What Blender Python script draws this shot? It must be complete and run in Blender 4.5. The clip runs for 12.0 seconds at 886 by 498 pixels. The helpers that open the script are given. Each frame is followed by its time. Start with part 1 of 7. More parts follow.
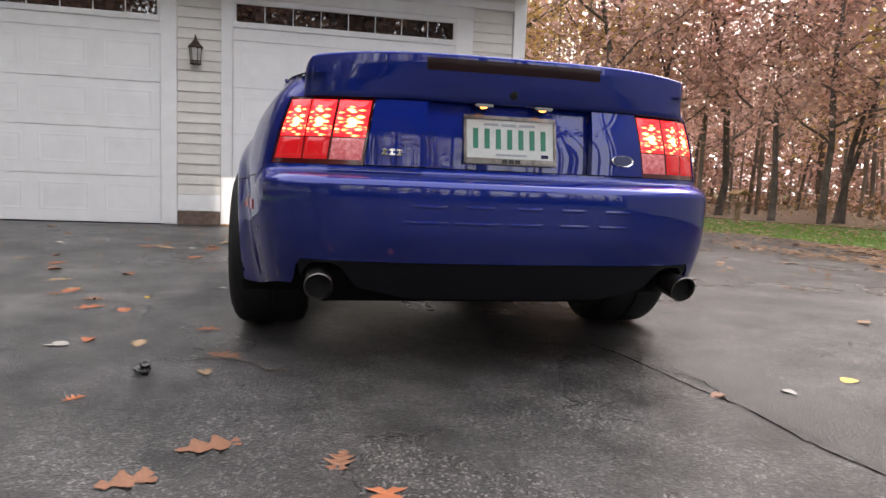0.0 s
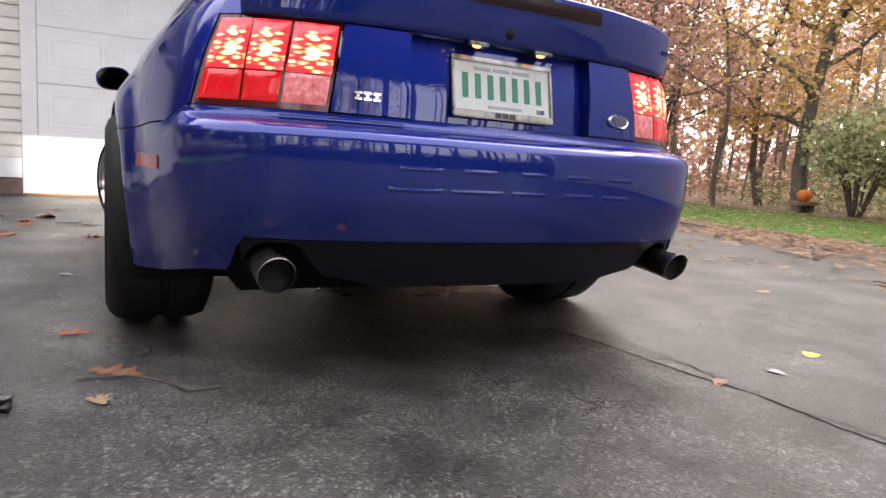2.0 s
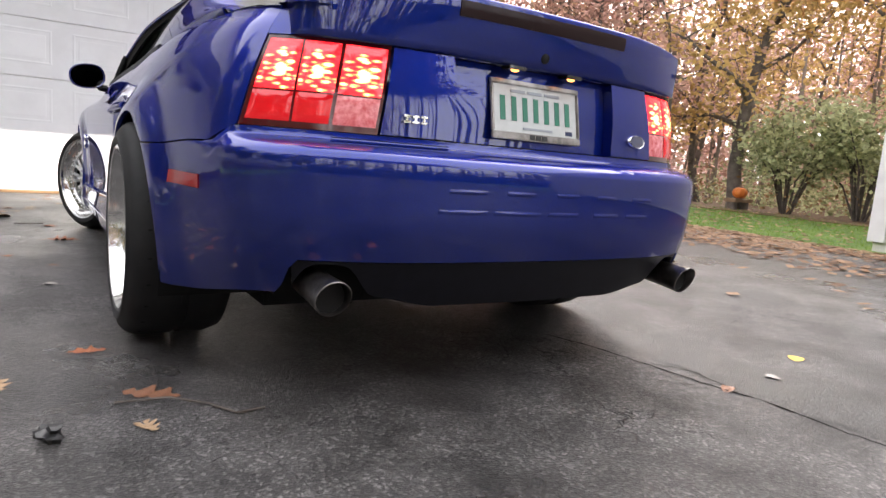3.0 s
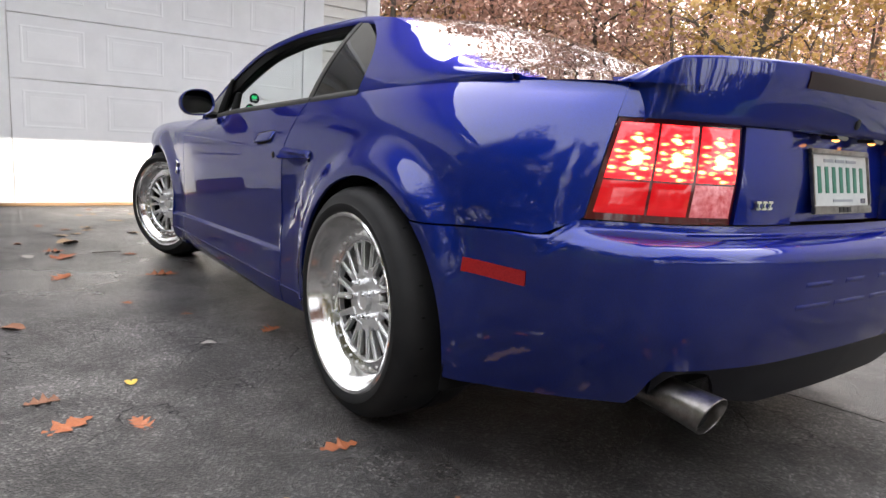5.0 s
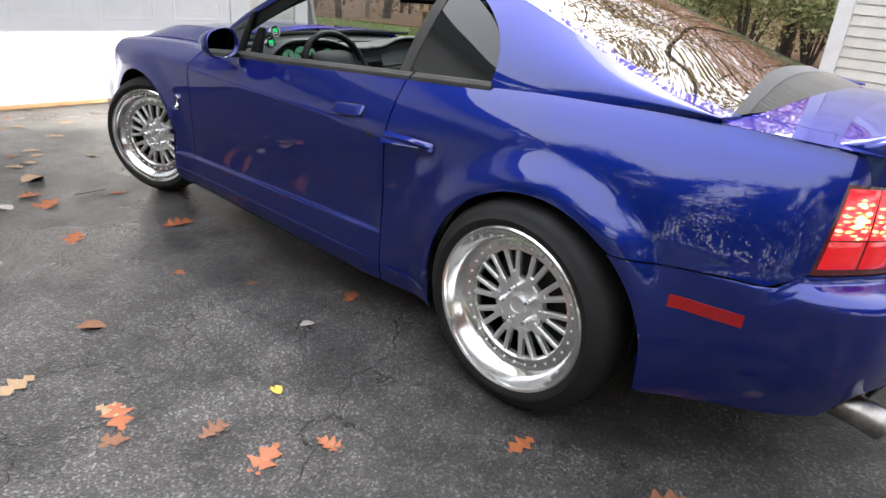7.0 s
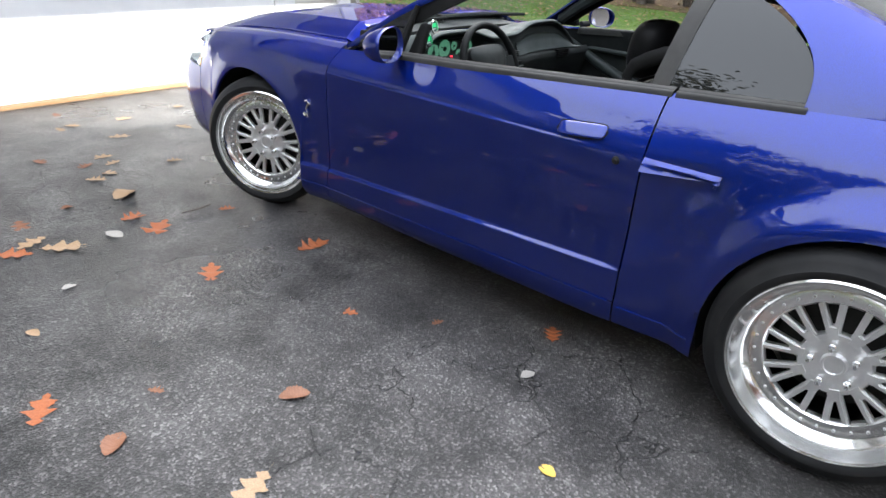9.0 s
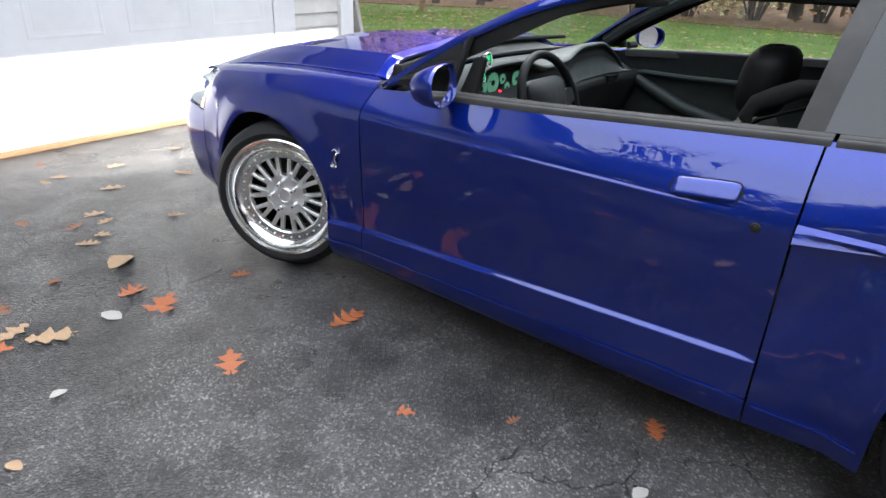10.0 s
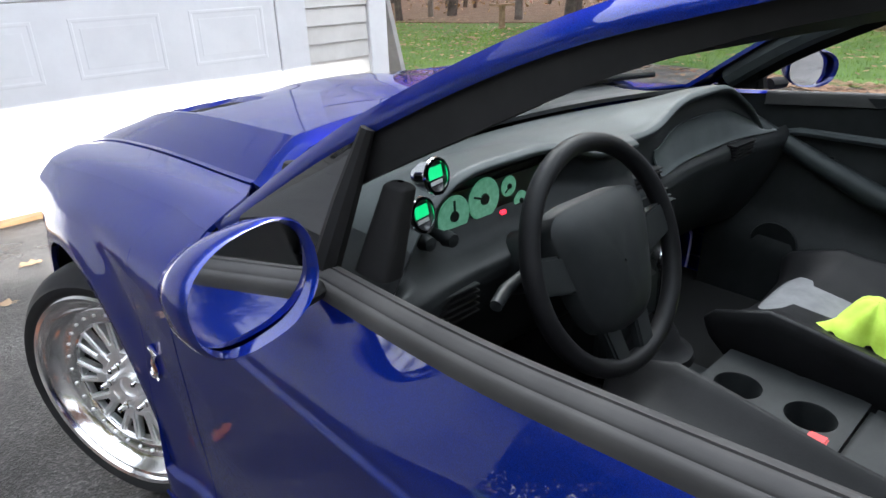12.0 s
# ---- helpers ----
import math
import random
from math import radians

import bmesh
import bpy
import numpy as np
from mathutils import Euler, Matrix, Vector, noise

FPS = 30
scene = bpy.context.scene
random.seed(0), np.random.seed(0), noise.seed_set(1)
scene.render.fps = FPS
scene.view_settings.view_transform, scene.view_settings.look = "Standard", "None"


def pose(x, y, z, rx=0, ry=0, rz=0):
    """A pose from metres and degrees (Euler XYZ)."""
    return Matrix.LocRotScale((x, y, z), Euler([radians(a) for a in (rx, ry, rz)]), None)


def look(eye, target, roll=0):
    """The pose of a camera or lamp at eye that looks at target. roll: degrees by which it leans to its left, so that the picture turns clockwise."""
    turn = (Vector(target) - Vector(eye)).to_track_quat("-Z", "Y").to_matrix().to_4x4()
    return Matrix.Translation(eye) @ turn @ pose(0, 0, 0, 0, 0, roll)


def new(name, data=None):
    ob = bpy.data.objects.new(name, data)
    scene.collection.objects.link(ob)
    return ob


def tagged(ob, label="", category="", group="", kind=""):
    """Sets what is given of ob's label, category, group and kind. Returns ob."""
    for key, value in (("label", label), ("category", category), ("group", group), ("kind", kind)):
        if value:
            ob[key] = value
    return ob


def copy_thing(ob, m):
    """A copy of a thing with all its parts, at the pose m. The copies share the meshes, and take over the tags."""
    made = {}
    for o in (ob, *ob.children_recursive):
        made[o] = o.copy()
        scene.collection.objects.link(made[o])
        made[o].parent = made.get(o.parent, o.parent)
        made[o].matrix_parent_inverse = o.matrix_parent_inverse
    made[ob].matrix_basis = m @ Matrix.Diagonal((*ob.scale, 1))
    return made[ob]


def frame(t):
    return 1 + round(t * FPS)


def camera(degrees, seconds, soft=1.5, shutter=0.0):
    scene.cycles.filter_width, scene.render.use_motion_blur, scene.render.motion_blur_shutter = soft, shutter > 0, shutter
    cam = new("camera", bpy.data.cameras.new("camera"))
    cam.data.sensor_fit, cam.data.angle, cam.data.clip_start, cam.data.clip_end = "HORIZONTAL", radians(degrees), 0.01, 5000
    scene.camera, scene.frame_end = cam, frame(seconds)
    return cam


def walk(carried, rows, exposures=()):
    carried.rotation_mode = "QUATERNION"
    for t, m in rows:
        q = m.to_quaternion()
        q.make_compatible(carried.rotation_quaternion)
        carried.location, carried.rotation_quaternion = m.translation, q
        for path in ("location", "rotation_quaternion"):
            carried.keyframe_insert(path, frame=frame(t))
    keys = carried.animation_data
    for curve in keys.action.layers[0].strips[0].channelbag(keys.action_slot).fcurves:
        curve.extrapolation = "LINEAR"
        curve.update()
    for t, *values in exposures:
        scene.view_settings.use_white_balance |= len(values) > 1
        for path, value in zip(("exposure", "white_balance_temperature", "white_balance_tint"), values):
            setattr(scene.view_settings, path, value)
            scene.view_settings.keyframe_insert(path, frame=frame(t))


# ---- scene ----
cam = camera(68.9, 12.0)
EXPOSURE = 1.4
PATH = [
    (0, (-0.63, -2.947, 0.657), (-0.235, -0.998, 0.442), 2.4),
    (0.5, (-0.72, -2.856, 0.669), (-0.292, -0.914, 0.455), 2.4),
    (1, (-0.758, -2.657, 0.628), (-0.188, -0.754, 0.4), 2.7),
    (1.5, (-0.806, -2.486, 0.607), (-0.091, -0.635, 0.359), 3.3),
    (2, (-0.937, -2.397, 0.594), (-0.026, -0.637, 0.324), 3.8),
    (2.5, (-1.066, -2.342, 0.616), (-0.018, -0.662, 0.339), 4.4),
    (2.7, (-1.112, -2.327, 0.633), (-0.046, -0.657, 0.359), 4.6),
    (4.3, (-1.569, -1.917, 0.758), (-0.463, -0.289, 0.402), 4.3),
    (4.5, (-1.65, -1.837, 0.795), (-0.533, -0.216, 0.44), 4.1),
    (5, (-1.795, -1.646, 0.843), (-0.643, -0.048, 0.495), 3.8),
    (5.5, (-1.868, -1.421, 0.861), (-0.655, 0.12, 0.469), 3.8),
    (6, (-2.02, -1.253, 0.968), (-0.696, 0.172, 0.5), 4.6),
    (6.5, (-2.236, -1.139, 1.141), (-0.862, 0.167, 0.505), 5.0),
    (6.7, (-2.299, -1.098, 1.203), (-0.928, 0.175, 0.496), 5.0),
    (8.3, (-2.703, -0.432, 1.383), (-1.305, 0.65, 0.448), 4.3),
    (8.5, (-2.703, -0.349, 1.366), (-1.313, 0.747, 0.435), 4.6),
    (9, (-2.687, -0.074, 1.332), (-1.293, 1.044, 0.434), 4.2),
    (9.5, (-2.601, 0.165, 1.323), (-1.206, 1.3, 0.447), 3.5),
    (10, (-2.474, 0.419, 1.314), (-1.053, 1.534, 0.456), 2.2),
    (10.5, (-2.247, 0.565, 1.31), (-0.832, 1.697, 0.463), 0.6),
    (11, (-1.872, 0.689, 1.322), (-0.475, 1.854, 0.491), 0.6),
    (11.5, (-1.511, 0.895, 1.281), (-0.151, 2.114, 0.466), -0.0),
    (12, (-1.187, 1.089, 1.223), (0.047, 2.434, 0.406), -1.5),
]
walk(cam, [(t, look(eye, target, roll)) for t, eye, target, roll in PATH], exposures=[(0, EXPOSURE - 0.08, 6700, 13), (0.6, EXPOSURE + 0.03, 6700, 13), (1.2, EXPOSURE + 0.15, 6700, 14), (2.2, EXPOSURE + 0.3, 6700, 14), (4.5, EXPOSURE + 0.2, 6600, 12), (6.0, EXPOSURE + 0.15, 6600, 12), (8.0, EXPOSURE + 0.48, 6250, 9), (12, EXPOSURE + 0.52, 6050, 10)])

# ---------------------------------------------------------------- light
world = bpy.data.worlds.new("sky")
scene.world = world
world.use_nodes = True
wn, wl = world.node_tree.nodes, world.node_tree.links
sky = wn.new("ShaderNodeTexSky")
sky.sky_type, sky.sun_disc = "NISHITA", False
sky.sun_elevation, sky.sun_rotation = radians(42), radians(38)
sky.air_density, sky.dust_density, sky.ozone_density = 1.0, 4.0, 1.0
grey = wn.new("ShaderNodeHueSaturation")
grey.inputs["Saturation"].default_value = 0.22
wl.new(sky.outputs[0], grey.inputs["Color"])
cloud = wn.new("ShaderNodeMix")
cloud.data_type, cloud.blend_type = "RGBA", "ADD"
cloud.inputs["Factor"].default_value = 1.0
cloud.inputs["B"].default_value = (4.1, 4.2, 4.4, 1)
wl.new(grey.outputs[0], cloud.inputs["A"])
wl.new(cloud.outputs["Result"], wn["Background"].inputs["Color"])
wn["Background"].inputs["Strength"].default_value = 0.15
sun = new("sun", bpy.data.lights.new("sun", "SUN"))
sun.data.energy, sun.data.angle, sun.data.color = 0.5, radians(45), (1.0, 0.97, 0.93)
sun.matrix_world = look((6.5, 3.0, 9), (0, 0, 0))

# ---------------------------------------------------------------- materials


def mat(name, color, rough=0.5, metal=0.0, coat=0.0, spec=0.5):
    m = bpy.data.materials.new(name)
    m.use_nodes = True
    b = m.node_tree.nodes["Principled BSDF"]
    b.inputs["Base Color"].default_value = (*color, 1)
    b.inputs["Roughness"].default_value = rough
    b.inputs["Metallic"].default_value = metal
    b.inputs["Coat Weight"].default_value = coat
    b.inputs["Coat Roughness"].default_value = 0.02
    b.inputs["Specular IOR Level"].default_value = spec
    return m


def node(m, kind, **inputs):
    n = m.node_tree.nodes.new(kind)
    for k, v in inputs.items():
        n.inputs[k.replace("_", " ")].default_value = v
    return n


def link(m, a, b):
    m.node_tree.links.new(a, b)


def bsdf(m):
    return m.node_tree.nodes["Principled BSDF"]


def ramp(m, src, stops):
    r = m.node_tree.nodes.new("ShaderNodeValToRGB")
    el = r.color_ramp.elements
    while len(el) < len(stops):
        el.new(0.5)
    for e, (p, c) in zip(el, stops):
        e.position = p
        e.color = (*c, 1) if len(c) == 3 else c
    link(m, src, r.inputs[0])
    return r


def coords(m):
    return m.node_tree.nodes.new("ShaderNodeTexCoord").outputs["Object"]


def grain(m, scale, detail=4, rough=0.6, src=None):
    n = node(m, "ShaderNodeTexNoise", Scale=scale, Detail=detail, Roughness=rough)
    link(m, src or coords(m), n.inputs["Vector"])
    return n


def bump(m, src, strength, distance):
    n = node(m, "ShaderNodeBump", Strength=strength, Distance=distance)
    link(m, src, n.inputs["Height"])
    link(m, n.outputs[0], bsdf(m).inputs["Normal"])
    return n


def mottled(name, a, b, scale, rough=0.6, bumps=0.0, dist=0.002, bscale=None, metal=0.0):
    m = mat(name, a, rough, metal)
    n = grain(m, scale)
    r = ramp(m, n.outputs[0], [(0.3, a), (0.7, b)])
    link(m, r.outputs[0], bsdf(m).inputs["Base Color"])
    if bumps:
        bump(m, grain(m, bscale or scale * 4).outputs[0], bumps, dist)
    return m


def tree_leaf(name, a, b, rough=0.6):
    """Leaf colour that changes from leaf to leaf and from tree to tree."""
    m = mat(name, a, rough, spec=0.25)
    g = m.node_tree.nodes.new("ShaderNodeNewGeometry")
    o = m.node_tree.nodes.new("ShaderNodeObjectInfo")
    add = m.node_tree.nodes.new("ShaderNodeMath")
    add.operation = "MULTIPLY_ADD"
    link(m, o.outputs["Random"], add.inputs[0])
    add.inputs[1].default_value = 0.35
    link(m, g.outputs["Random Per Island"], add.inputs[2])
    r = ramp(m, add.outputs[0], [(0.05, a), (0.75, b), (1.0, tuple(min(1, 1.25 * c) for c in b))])
    link(m, r.outputs[0], bsdf(m).inputs["Base Color"])
    t = m.node_tree.nodes.new("ShaderNodeBsdfTranslucent")
    link(m, r.outputs[0], t.inputs[0])
    mx = m.node_tree.nodes.new("ShaderNodeMixShader")
    mx.inputs[0].default_value = 0.4
    link(m, bsdf(m).outputs[0], mx.inputs[1])
    link(m, t.outputs[0], mx.inputs[2])
    link(m, mx.outputs[0], m.node_tree.nodes["Material Output"].inputs[0])
    return m


def piece_paint(name, a, b, rough, bumps=0.08, bscale=40):
    """Paint or vinyl whose shade changes a little from piece to piece, with faint dirt."""
    m = mat(name, a, rough)
    o = m.node_tree.nodes.new("ShaderNodeObjectInfo")
    n = grain(m, 6, 5)
    add = m.node_tree.nodes.new("ShaderNodeMath")
    add.operation = "MULTIPLY_ADD"
    link(m, o.outputs["Random"], add.inputs[0])
    add.inputs[1].default_value = 0.3
    link(m, n.outputs[0], add.inputs[2])
    r = ramp(m, add.outputs[0], [(0.3, a), (0.85, b)])
    link(m, r.outputs[0], bsdf(m).inputs["Base Color"])
    bump(m, grain(m, bscale).outputs[0], bumps, 0.001)
    return m


def car_paint():
    m = mat("blue_paint", (0.004, 0.018, 0.2), 0.48, 0.85, 1.0)
    v = node(m, "ShaderNodeTexVoronoi", Scale=1400.0)
    link(m, coords(m), v.inputs["Vector"])
    r = ramp(m, v.outputs["Color"], [(0.2, (0.003, 0.013, 0.14)), (0.9, (0.005, 0.024, 0.26))])
    link(m, r.outputs[0], bsdf(m).inputs["Base Color"])
    n = grain(m, 3.0, 3)
    w = node(m, "ShaderNodeBump", Strength=0.03, Distance=0.002)
    link(m, n.outputs[0], w.inputs["Height"])
    link(m, w.outputs[0], bsdf(m).inputs["Coat Normal"])
    d = ramp(m, grain(m, 25, 6).outputs[0], [(0.45, (0.008,) * 3), (0.8, (0.03,) * 3)])
    link(m, d.outputs[0], bsdf(m).inputs["Coat Roughness"])
    bsdf(m).inputs["Coat IOR"].default_value = 1.6
    bsdf(m).inputs["Specular Tint"].default_value = (0.03, 0.06, 0.7, 1)
    return m


def asphalt_mix(name, tone, shine):
    m = mat(name, (0.05, 0.05, 0.05), 0.5)
    c = coords(m)
    stone = node(m, "ShaderNodeTexVoronoi", Scale=150.0)
    link(m, c, stone.inputs["Vector"])
    fine = grain(m, 420, 3, src=c)
    big = grain(m, 0.55, 5, 0.6, c)
    mid = grain(m, 3.2, 6, 0.65, c)
    base = ramp(m, big.outputs[0], [(0.35, (0.031 * tone, 0.0295 * tone, 0.029 * tone)), (0.65, (0.074 * tone, 0.070 * tone, 0.068 * tone))])
    pebble = ramp(m, stone.outputs["Color"], [(0.30, (0.6,) * 3), (0.54, (0.82,) * 3), (0.72, (1.15,) * 3), (0.86, (2.3,) * 3)])
    worn = ramp(m, mid.outputs[0], [(0.36, (0.45,) * 3), (0.52, (1.0,) * 3), (0.68, (1.6,) * 3)])
    a = m.node_tree.nodes.new("ShaderNodeMix")
    a.data_type, a.blend_type = "RGBA", "MULTIPLY"
    a.inputs["Factor"].default_value = 1.0
    link(m, base.outputs[0], a.inputs["A"])
    link(m, pebble.outputs[0], a.inputs["B"])
    b = m.node_tree.nodes.new("ShaderNodeMix")
    b.data_type, b.blend_type = "RGBA", "MULTIPLY"
    b.inputs["Factor"].default_value = 1.0
    link(m, a.outputs["Result"], b.inputs["A"])
    link(m, worn.outputs[0], b.inputs["B"])
    # hairline cracks in worn places
    edge = node(m, "ShaderNodeTexVoronoi", Scale=3.4)
    edge.feature = "DISTANCE_TO_EDGE"
    warp = grain(m, 7, 3, src=c)
    ad = m.node_tree.nodes.new("ShaderNodeVectorMath")
    ad.operation = "MULTIPLY_ADD"
    link(m, warp.outputs["Color"], ad.inputs[0])
    ad.inputs[1].default_value = (0.16, 0.16, 0.16)
    link(m, c, ad.inputs[2])
    link(m, ad.outputs[0], edge.inputs["Vector"])
    crack = ramp(m, edge.outputs["Distance"], [(0.0, (1, 1, 1)), (0.012, (0, 0, 0))])
    where = ramp(m, grain(m, 0.8, 3, src=c).outputs[0], [(0.50, (0, 0, 0)), (0.60, (1, 1, 1))])
    k = m.node_tree.nodes.new("ShaderNodeMath")
    k.operation = "MULTIPLY"
    link(m, crack.outputs[0], k.inputs[0])
    link(m, where.outputs[0], k.inputs[1])
    dk = m.node_tree.nodes.new("ShaderNodeMix")
    dk.data_type = "RGBA"
    link(m, k.outputs[0], dk.inputs["Factor"])
    link(m, b.outputs["Result"], dk.inputs["A"])
    dk.inputs["B"].default_value = (0.012, 0.012, 0.012, 1)
    link(m, dk.outputs["Result"], bsdf(m).inputs["Base Color"])
    wet = ramp(m, grain(m, 0.7, 5, 0.6, c).outputs[0], [(0.38, (0.24 * shine,) * 3), (0.62, (0.48 * shine,) * 3)])
    link(m, wet.outputs[0], bsdf(m).inputs["Roughness"])
    h = m.node_tree.nodes.new("ShaderNodeMath")
    h.operation = "ADD"
    link(m, stone.outputs["Distance"], h.inputs[0])
    link(m, fine.outputs[0], h.inputs[1])
    h2 = m.node_tree.nodes.new("ShaderNodeMath")
    h2.operation = "MULTIPLY_ADD"
    link(m, k.outputs[0], h2.inputs[0])
    h2.inputs[1].default_value = -2.5
    link(m, h.outputs[0], h2.inputs[2])
    bump(m, h2.outputs[0], 0.7, 0.0035)
    return m


def lamp_cells(name, hot, gain, floor):
    """Lit tail lamp cell: facets in rows round a bulb, seen through red plastic."""
    m = mat(name, (0.25, 0.004, 0.006), 0.12, 0.0, 0.6)
    uv = m.node_tree.nodes.new("ShaderNodeUVMap")
    uv.uv_map = "cell"
    ctr = m.node_tree.nodes.new("ShaderNodeVectorMath")
    ctr.operation = "DISTANCE"
    link(m, uv.outputs[0], ctr.inputs[0])
    ctr.inputs[1].default_value = (0.52, 0.36, 0)
    vor = node(m, "ShaderNodeTexVoronoi", Scale=7.5, Randomness=0.6)
    sc = m.node_tree.nodes.new("ShaderNodeMapping")
    sc.inputs["Scale"].default_value = (0.42, 1.5, 1)
    link(m, uv.outputs[0], sc.inputs["Vector"])
    link(m, sc.outputs[0], vor.inputs["Vector"])
    facet = ramp(m, vor.outputs["Distance"], [(0.08, (1, 1, 1)), (0.6, (0.32, 0.32, 0.32))])
    glow = ramp(m, ctr.outputs["Value"], [(0.0, (hot,) * 3), (0.09, (0.7 * hot,) * 3), (0.2, (0.30 * hot,) * 3), (0.48, (0.20 * hot,) * 3), (0.75, (0.09 * hot,) * 3)])
    patch = ramp(m, grain(m, 5.0, 2, 0.5, sc.outputs[0]).outputs[0], [(0.35, (0.6,) * 3), (0.65, (1.5,) * 3)])
    pa = m.node_tree.nodes.new("ShaderNodeMath")
    pa.operation = "MULTIPLY"
    link(m, facet.outputs[0], pa.inputs[0])
    link(m, patch.outputs[0], pa.inputs[1])
    mu = m.node_tree.nodes.new("ShaderNodeMath")
    mu.operation = "MULTIPLY"
    link(m, pa.outputs[0], mu.inputs[0])
    link(m, glow.outputs[0], mu.inputs[1])
    col = ramp(m, mu.outputs[0], [(0.0, (0.75, 0.005, 0.012)), (0.5, (1.0, 0.025, 0.03)), (0.75, (1.0, 0.24, 0.06)), (1.0, (1.0, 0.66, 0.22))])
    link(m, col.outputs[0], bsdf(m).inputs["Emission Color"])
    st = m.node_tree.nodes.new("ShaderNodeMath")
    st.operation = "MULTIPLY_ADD"
    link(m, mu.outputs[0], st.inputs[0])
    st.inputs[1].default_value = gain
    st.inputs[2].default_value = floor
    link(m, st.outputs[0], bsdf(m).inputs["Emission Strength"])
    return m


def glowing(name, color, emit, strength, rough=0.3):
    m = mat(name, color, rough)
    bsdf(m).inputs["Emission Color"].default_value = (*emit, 1)
    bsdf(m).inputs["Emission Strength"].default_value = strength
    return m


paint = car_paint()
black_plastic = mottled("black_plastic", (0.006, 0.006, 0.007), (0.011, 0.011, 0.012), 60, 0.5, 0.15, 0.0006, 900)
valance_mat = mottled("satin_black_plastic", (0.004, 0.004, 0.006), (0.007, 0.007, 0.011), 20, 0.45)
rubber = mottled("rubber", (0.010, 0.010, 0.011), (0.019, 0.019, 0.019), 9, 0.62, 0.1, 0.0006, 400)
seal = mottled("weather_strip", (0.007, 0.007, 0.007), (0.013, 0.013, 0.013), 14, 0.75)
molding_mat = mottled("faded_black_rubber", (0.021, 0.0205, 0.020), (0.041, 0.040, 0.038), 9, 0.72, 0.1, 0.0008, 200)
# near-black for the underside; also stands for shade in vents and tread grooves
dark_void = mat("near_black_void", (0.006, 0.006, 0.006), 0.9)
brake_iron = mottled("dark_brake_iron", (0.014, 0.014, 0.014), (0.035, 0.033, 0.03), 20, 0.6, metal=0.5)
polished = mottled("polished_aluminium", (0.80, 0.80, 0.79), (0.90, 0.90, 0.89), 8, 0.15, metal=1.0)
brushed = mottled("satin_aluminium", (0.74, 0.74, 0.74), (0.86, 0.86, 0.85), 30, 0.38, 0.05, 0.0004, 500, metal=0.85)
steel = mottled("dark_stainless_steel", (0.14, 0.13, 0.12), (0.40, 0.38, 0.36), 25, 0.3, metal=1.0)
bore_mat = mat("bore_black", (0.006, 0.006, 0.006), 0.9)
chrome = mat("chrome", (0.85, 0.85, 0.86), 0.05, 1.0)
thin_glass = mat("thin_glass", (1, 1, 1), 0.0)
_t = thin_glass.node_tree.nodes.new("ShaderNodeBsdfTransparent")
_t.inputs[0].default_value = (0.90, 0.95, 0.93, 1)
_g = thin_glass.node_tree.nodes.new("ShaderNodeBsdfGlossy")
_g.inputs["Roughness"].default_value = 0.01
_w = thin_glass.node_tree.nodes.new("ShaderNodeLayerWeight")
_r = ramp(thin_glass, _w.outputs["Facing"], [(0.0, (0.04,) * 3), (0.6, (0.08,) * 3), (1.0, (0.55,) * 3)])
_x = thin_glass.node_tree.nodes.new("ShaderNodeMixShader")
link(thin_glass, _r.outputs[0], _x.inputs[0])
link(thin_glass, _t.outputs[0], _x.inputs[1])
link(thin_glass, _g.outputs[0], _x.inputs[2])
link(thin_glass, _x.outputs[0], thin_glass.node_tree.nodes["Material Output"].inputs[0])
scuttle_grey = mottled("grey_scuttle_plastic", (0.03, 0.031, 0.032), (0.05, 0.051, 0.052), 12, 0.6)
tint = mat("tinted_glass", (0.012, 0.013, 0.014), 0.01, 0.0, 0.15, 0.5)
rear_tint = mat("tinted_rear_glass", (0.012, 0.013, 0.014), 0.01, 0.0, 0.1, 0.4)
lamp_black = mat("black_lamp_housing", (0.008, 0.006, 0.006), 0.15, 0.0, 1.0)
lamp_red = mat("dark_red_lamp_body", (0.07, 0.003, 0.005), 0.15, 0.0, 0.6)
red_lens = lamp_cells("red_lens", 0.35, 0.4, 0.2)
lamp_lit = lamp_cells("lit_red_lens", 4.2, 2.2, 0.5)
# unlit reversing lens: a faint red glow is put into it
reverse_lens = mottled("clear_reverse_lens", (0.20, 0.05, 0.05), (0.50, 0.32, 0.32), 70, 0.12)
bsdf(reverse_lens).inputs["Emission Color"].default_value = (0.9, 0.10, 0.12, 1)
bsdf(reverse_lens).inputs["Emission Strength"].default_value = 0.14
dark_red_lens = mat("unlit_red_lens", (0.016, 0.004, 0.005), 0.3, 0.0, 0.1, 0.3)
marker_red = mottled("red_reflector", (0.24, 0.005, 0.008), (0.34, 0.012, 0.014), 220, 0.12)
amber = mat("amber_lens", (0.7, 0.28, 0.03), 0.12, 0.0, 1.0)
plate_mat = mottled("number_plate_enamel", (0.50, 0.53, 0.52), (0.60, 0.62, 0.60), 30, 0.4)
plate_green = mat("plate_green", (0.02, 0.18, 0.11), 0.4)
plate_grey = mat("plate_grey", (0.3, 0.33, 0.36), 0.4)
ink = mat("black_ink", (0.01, 0.01, 0.01), 0.4)
bulb_mat = glowing("lit_plate_lamp", (1, 0.8, 0.5), (1.0, 0.36, 0.06), 1.7)
badge_blue = mat("badge_blue", (0.02, 0.03, 0.10), 0.2, 0.0, 1.0)
white_paint = piece_paint("white_door_paint", (0.72, 0.72, 0.72), (0.80, 0.80, 0.80), 0.5, 0.05, 120)
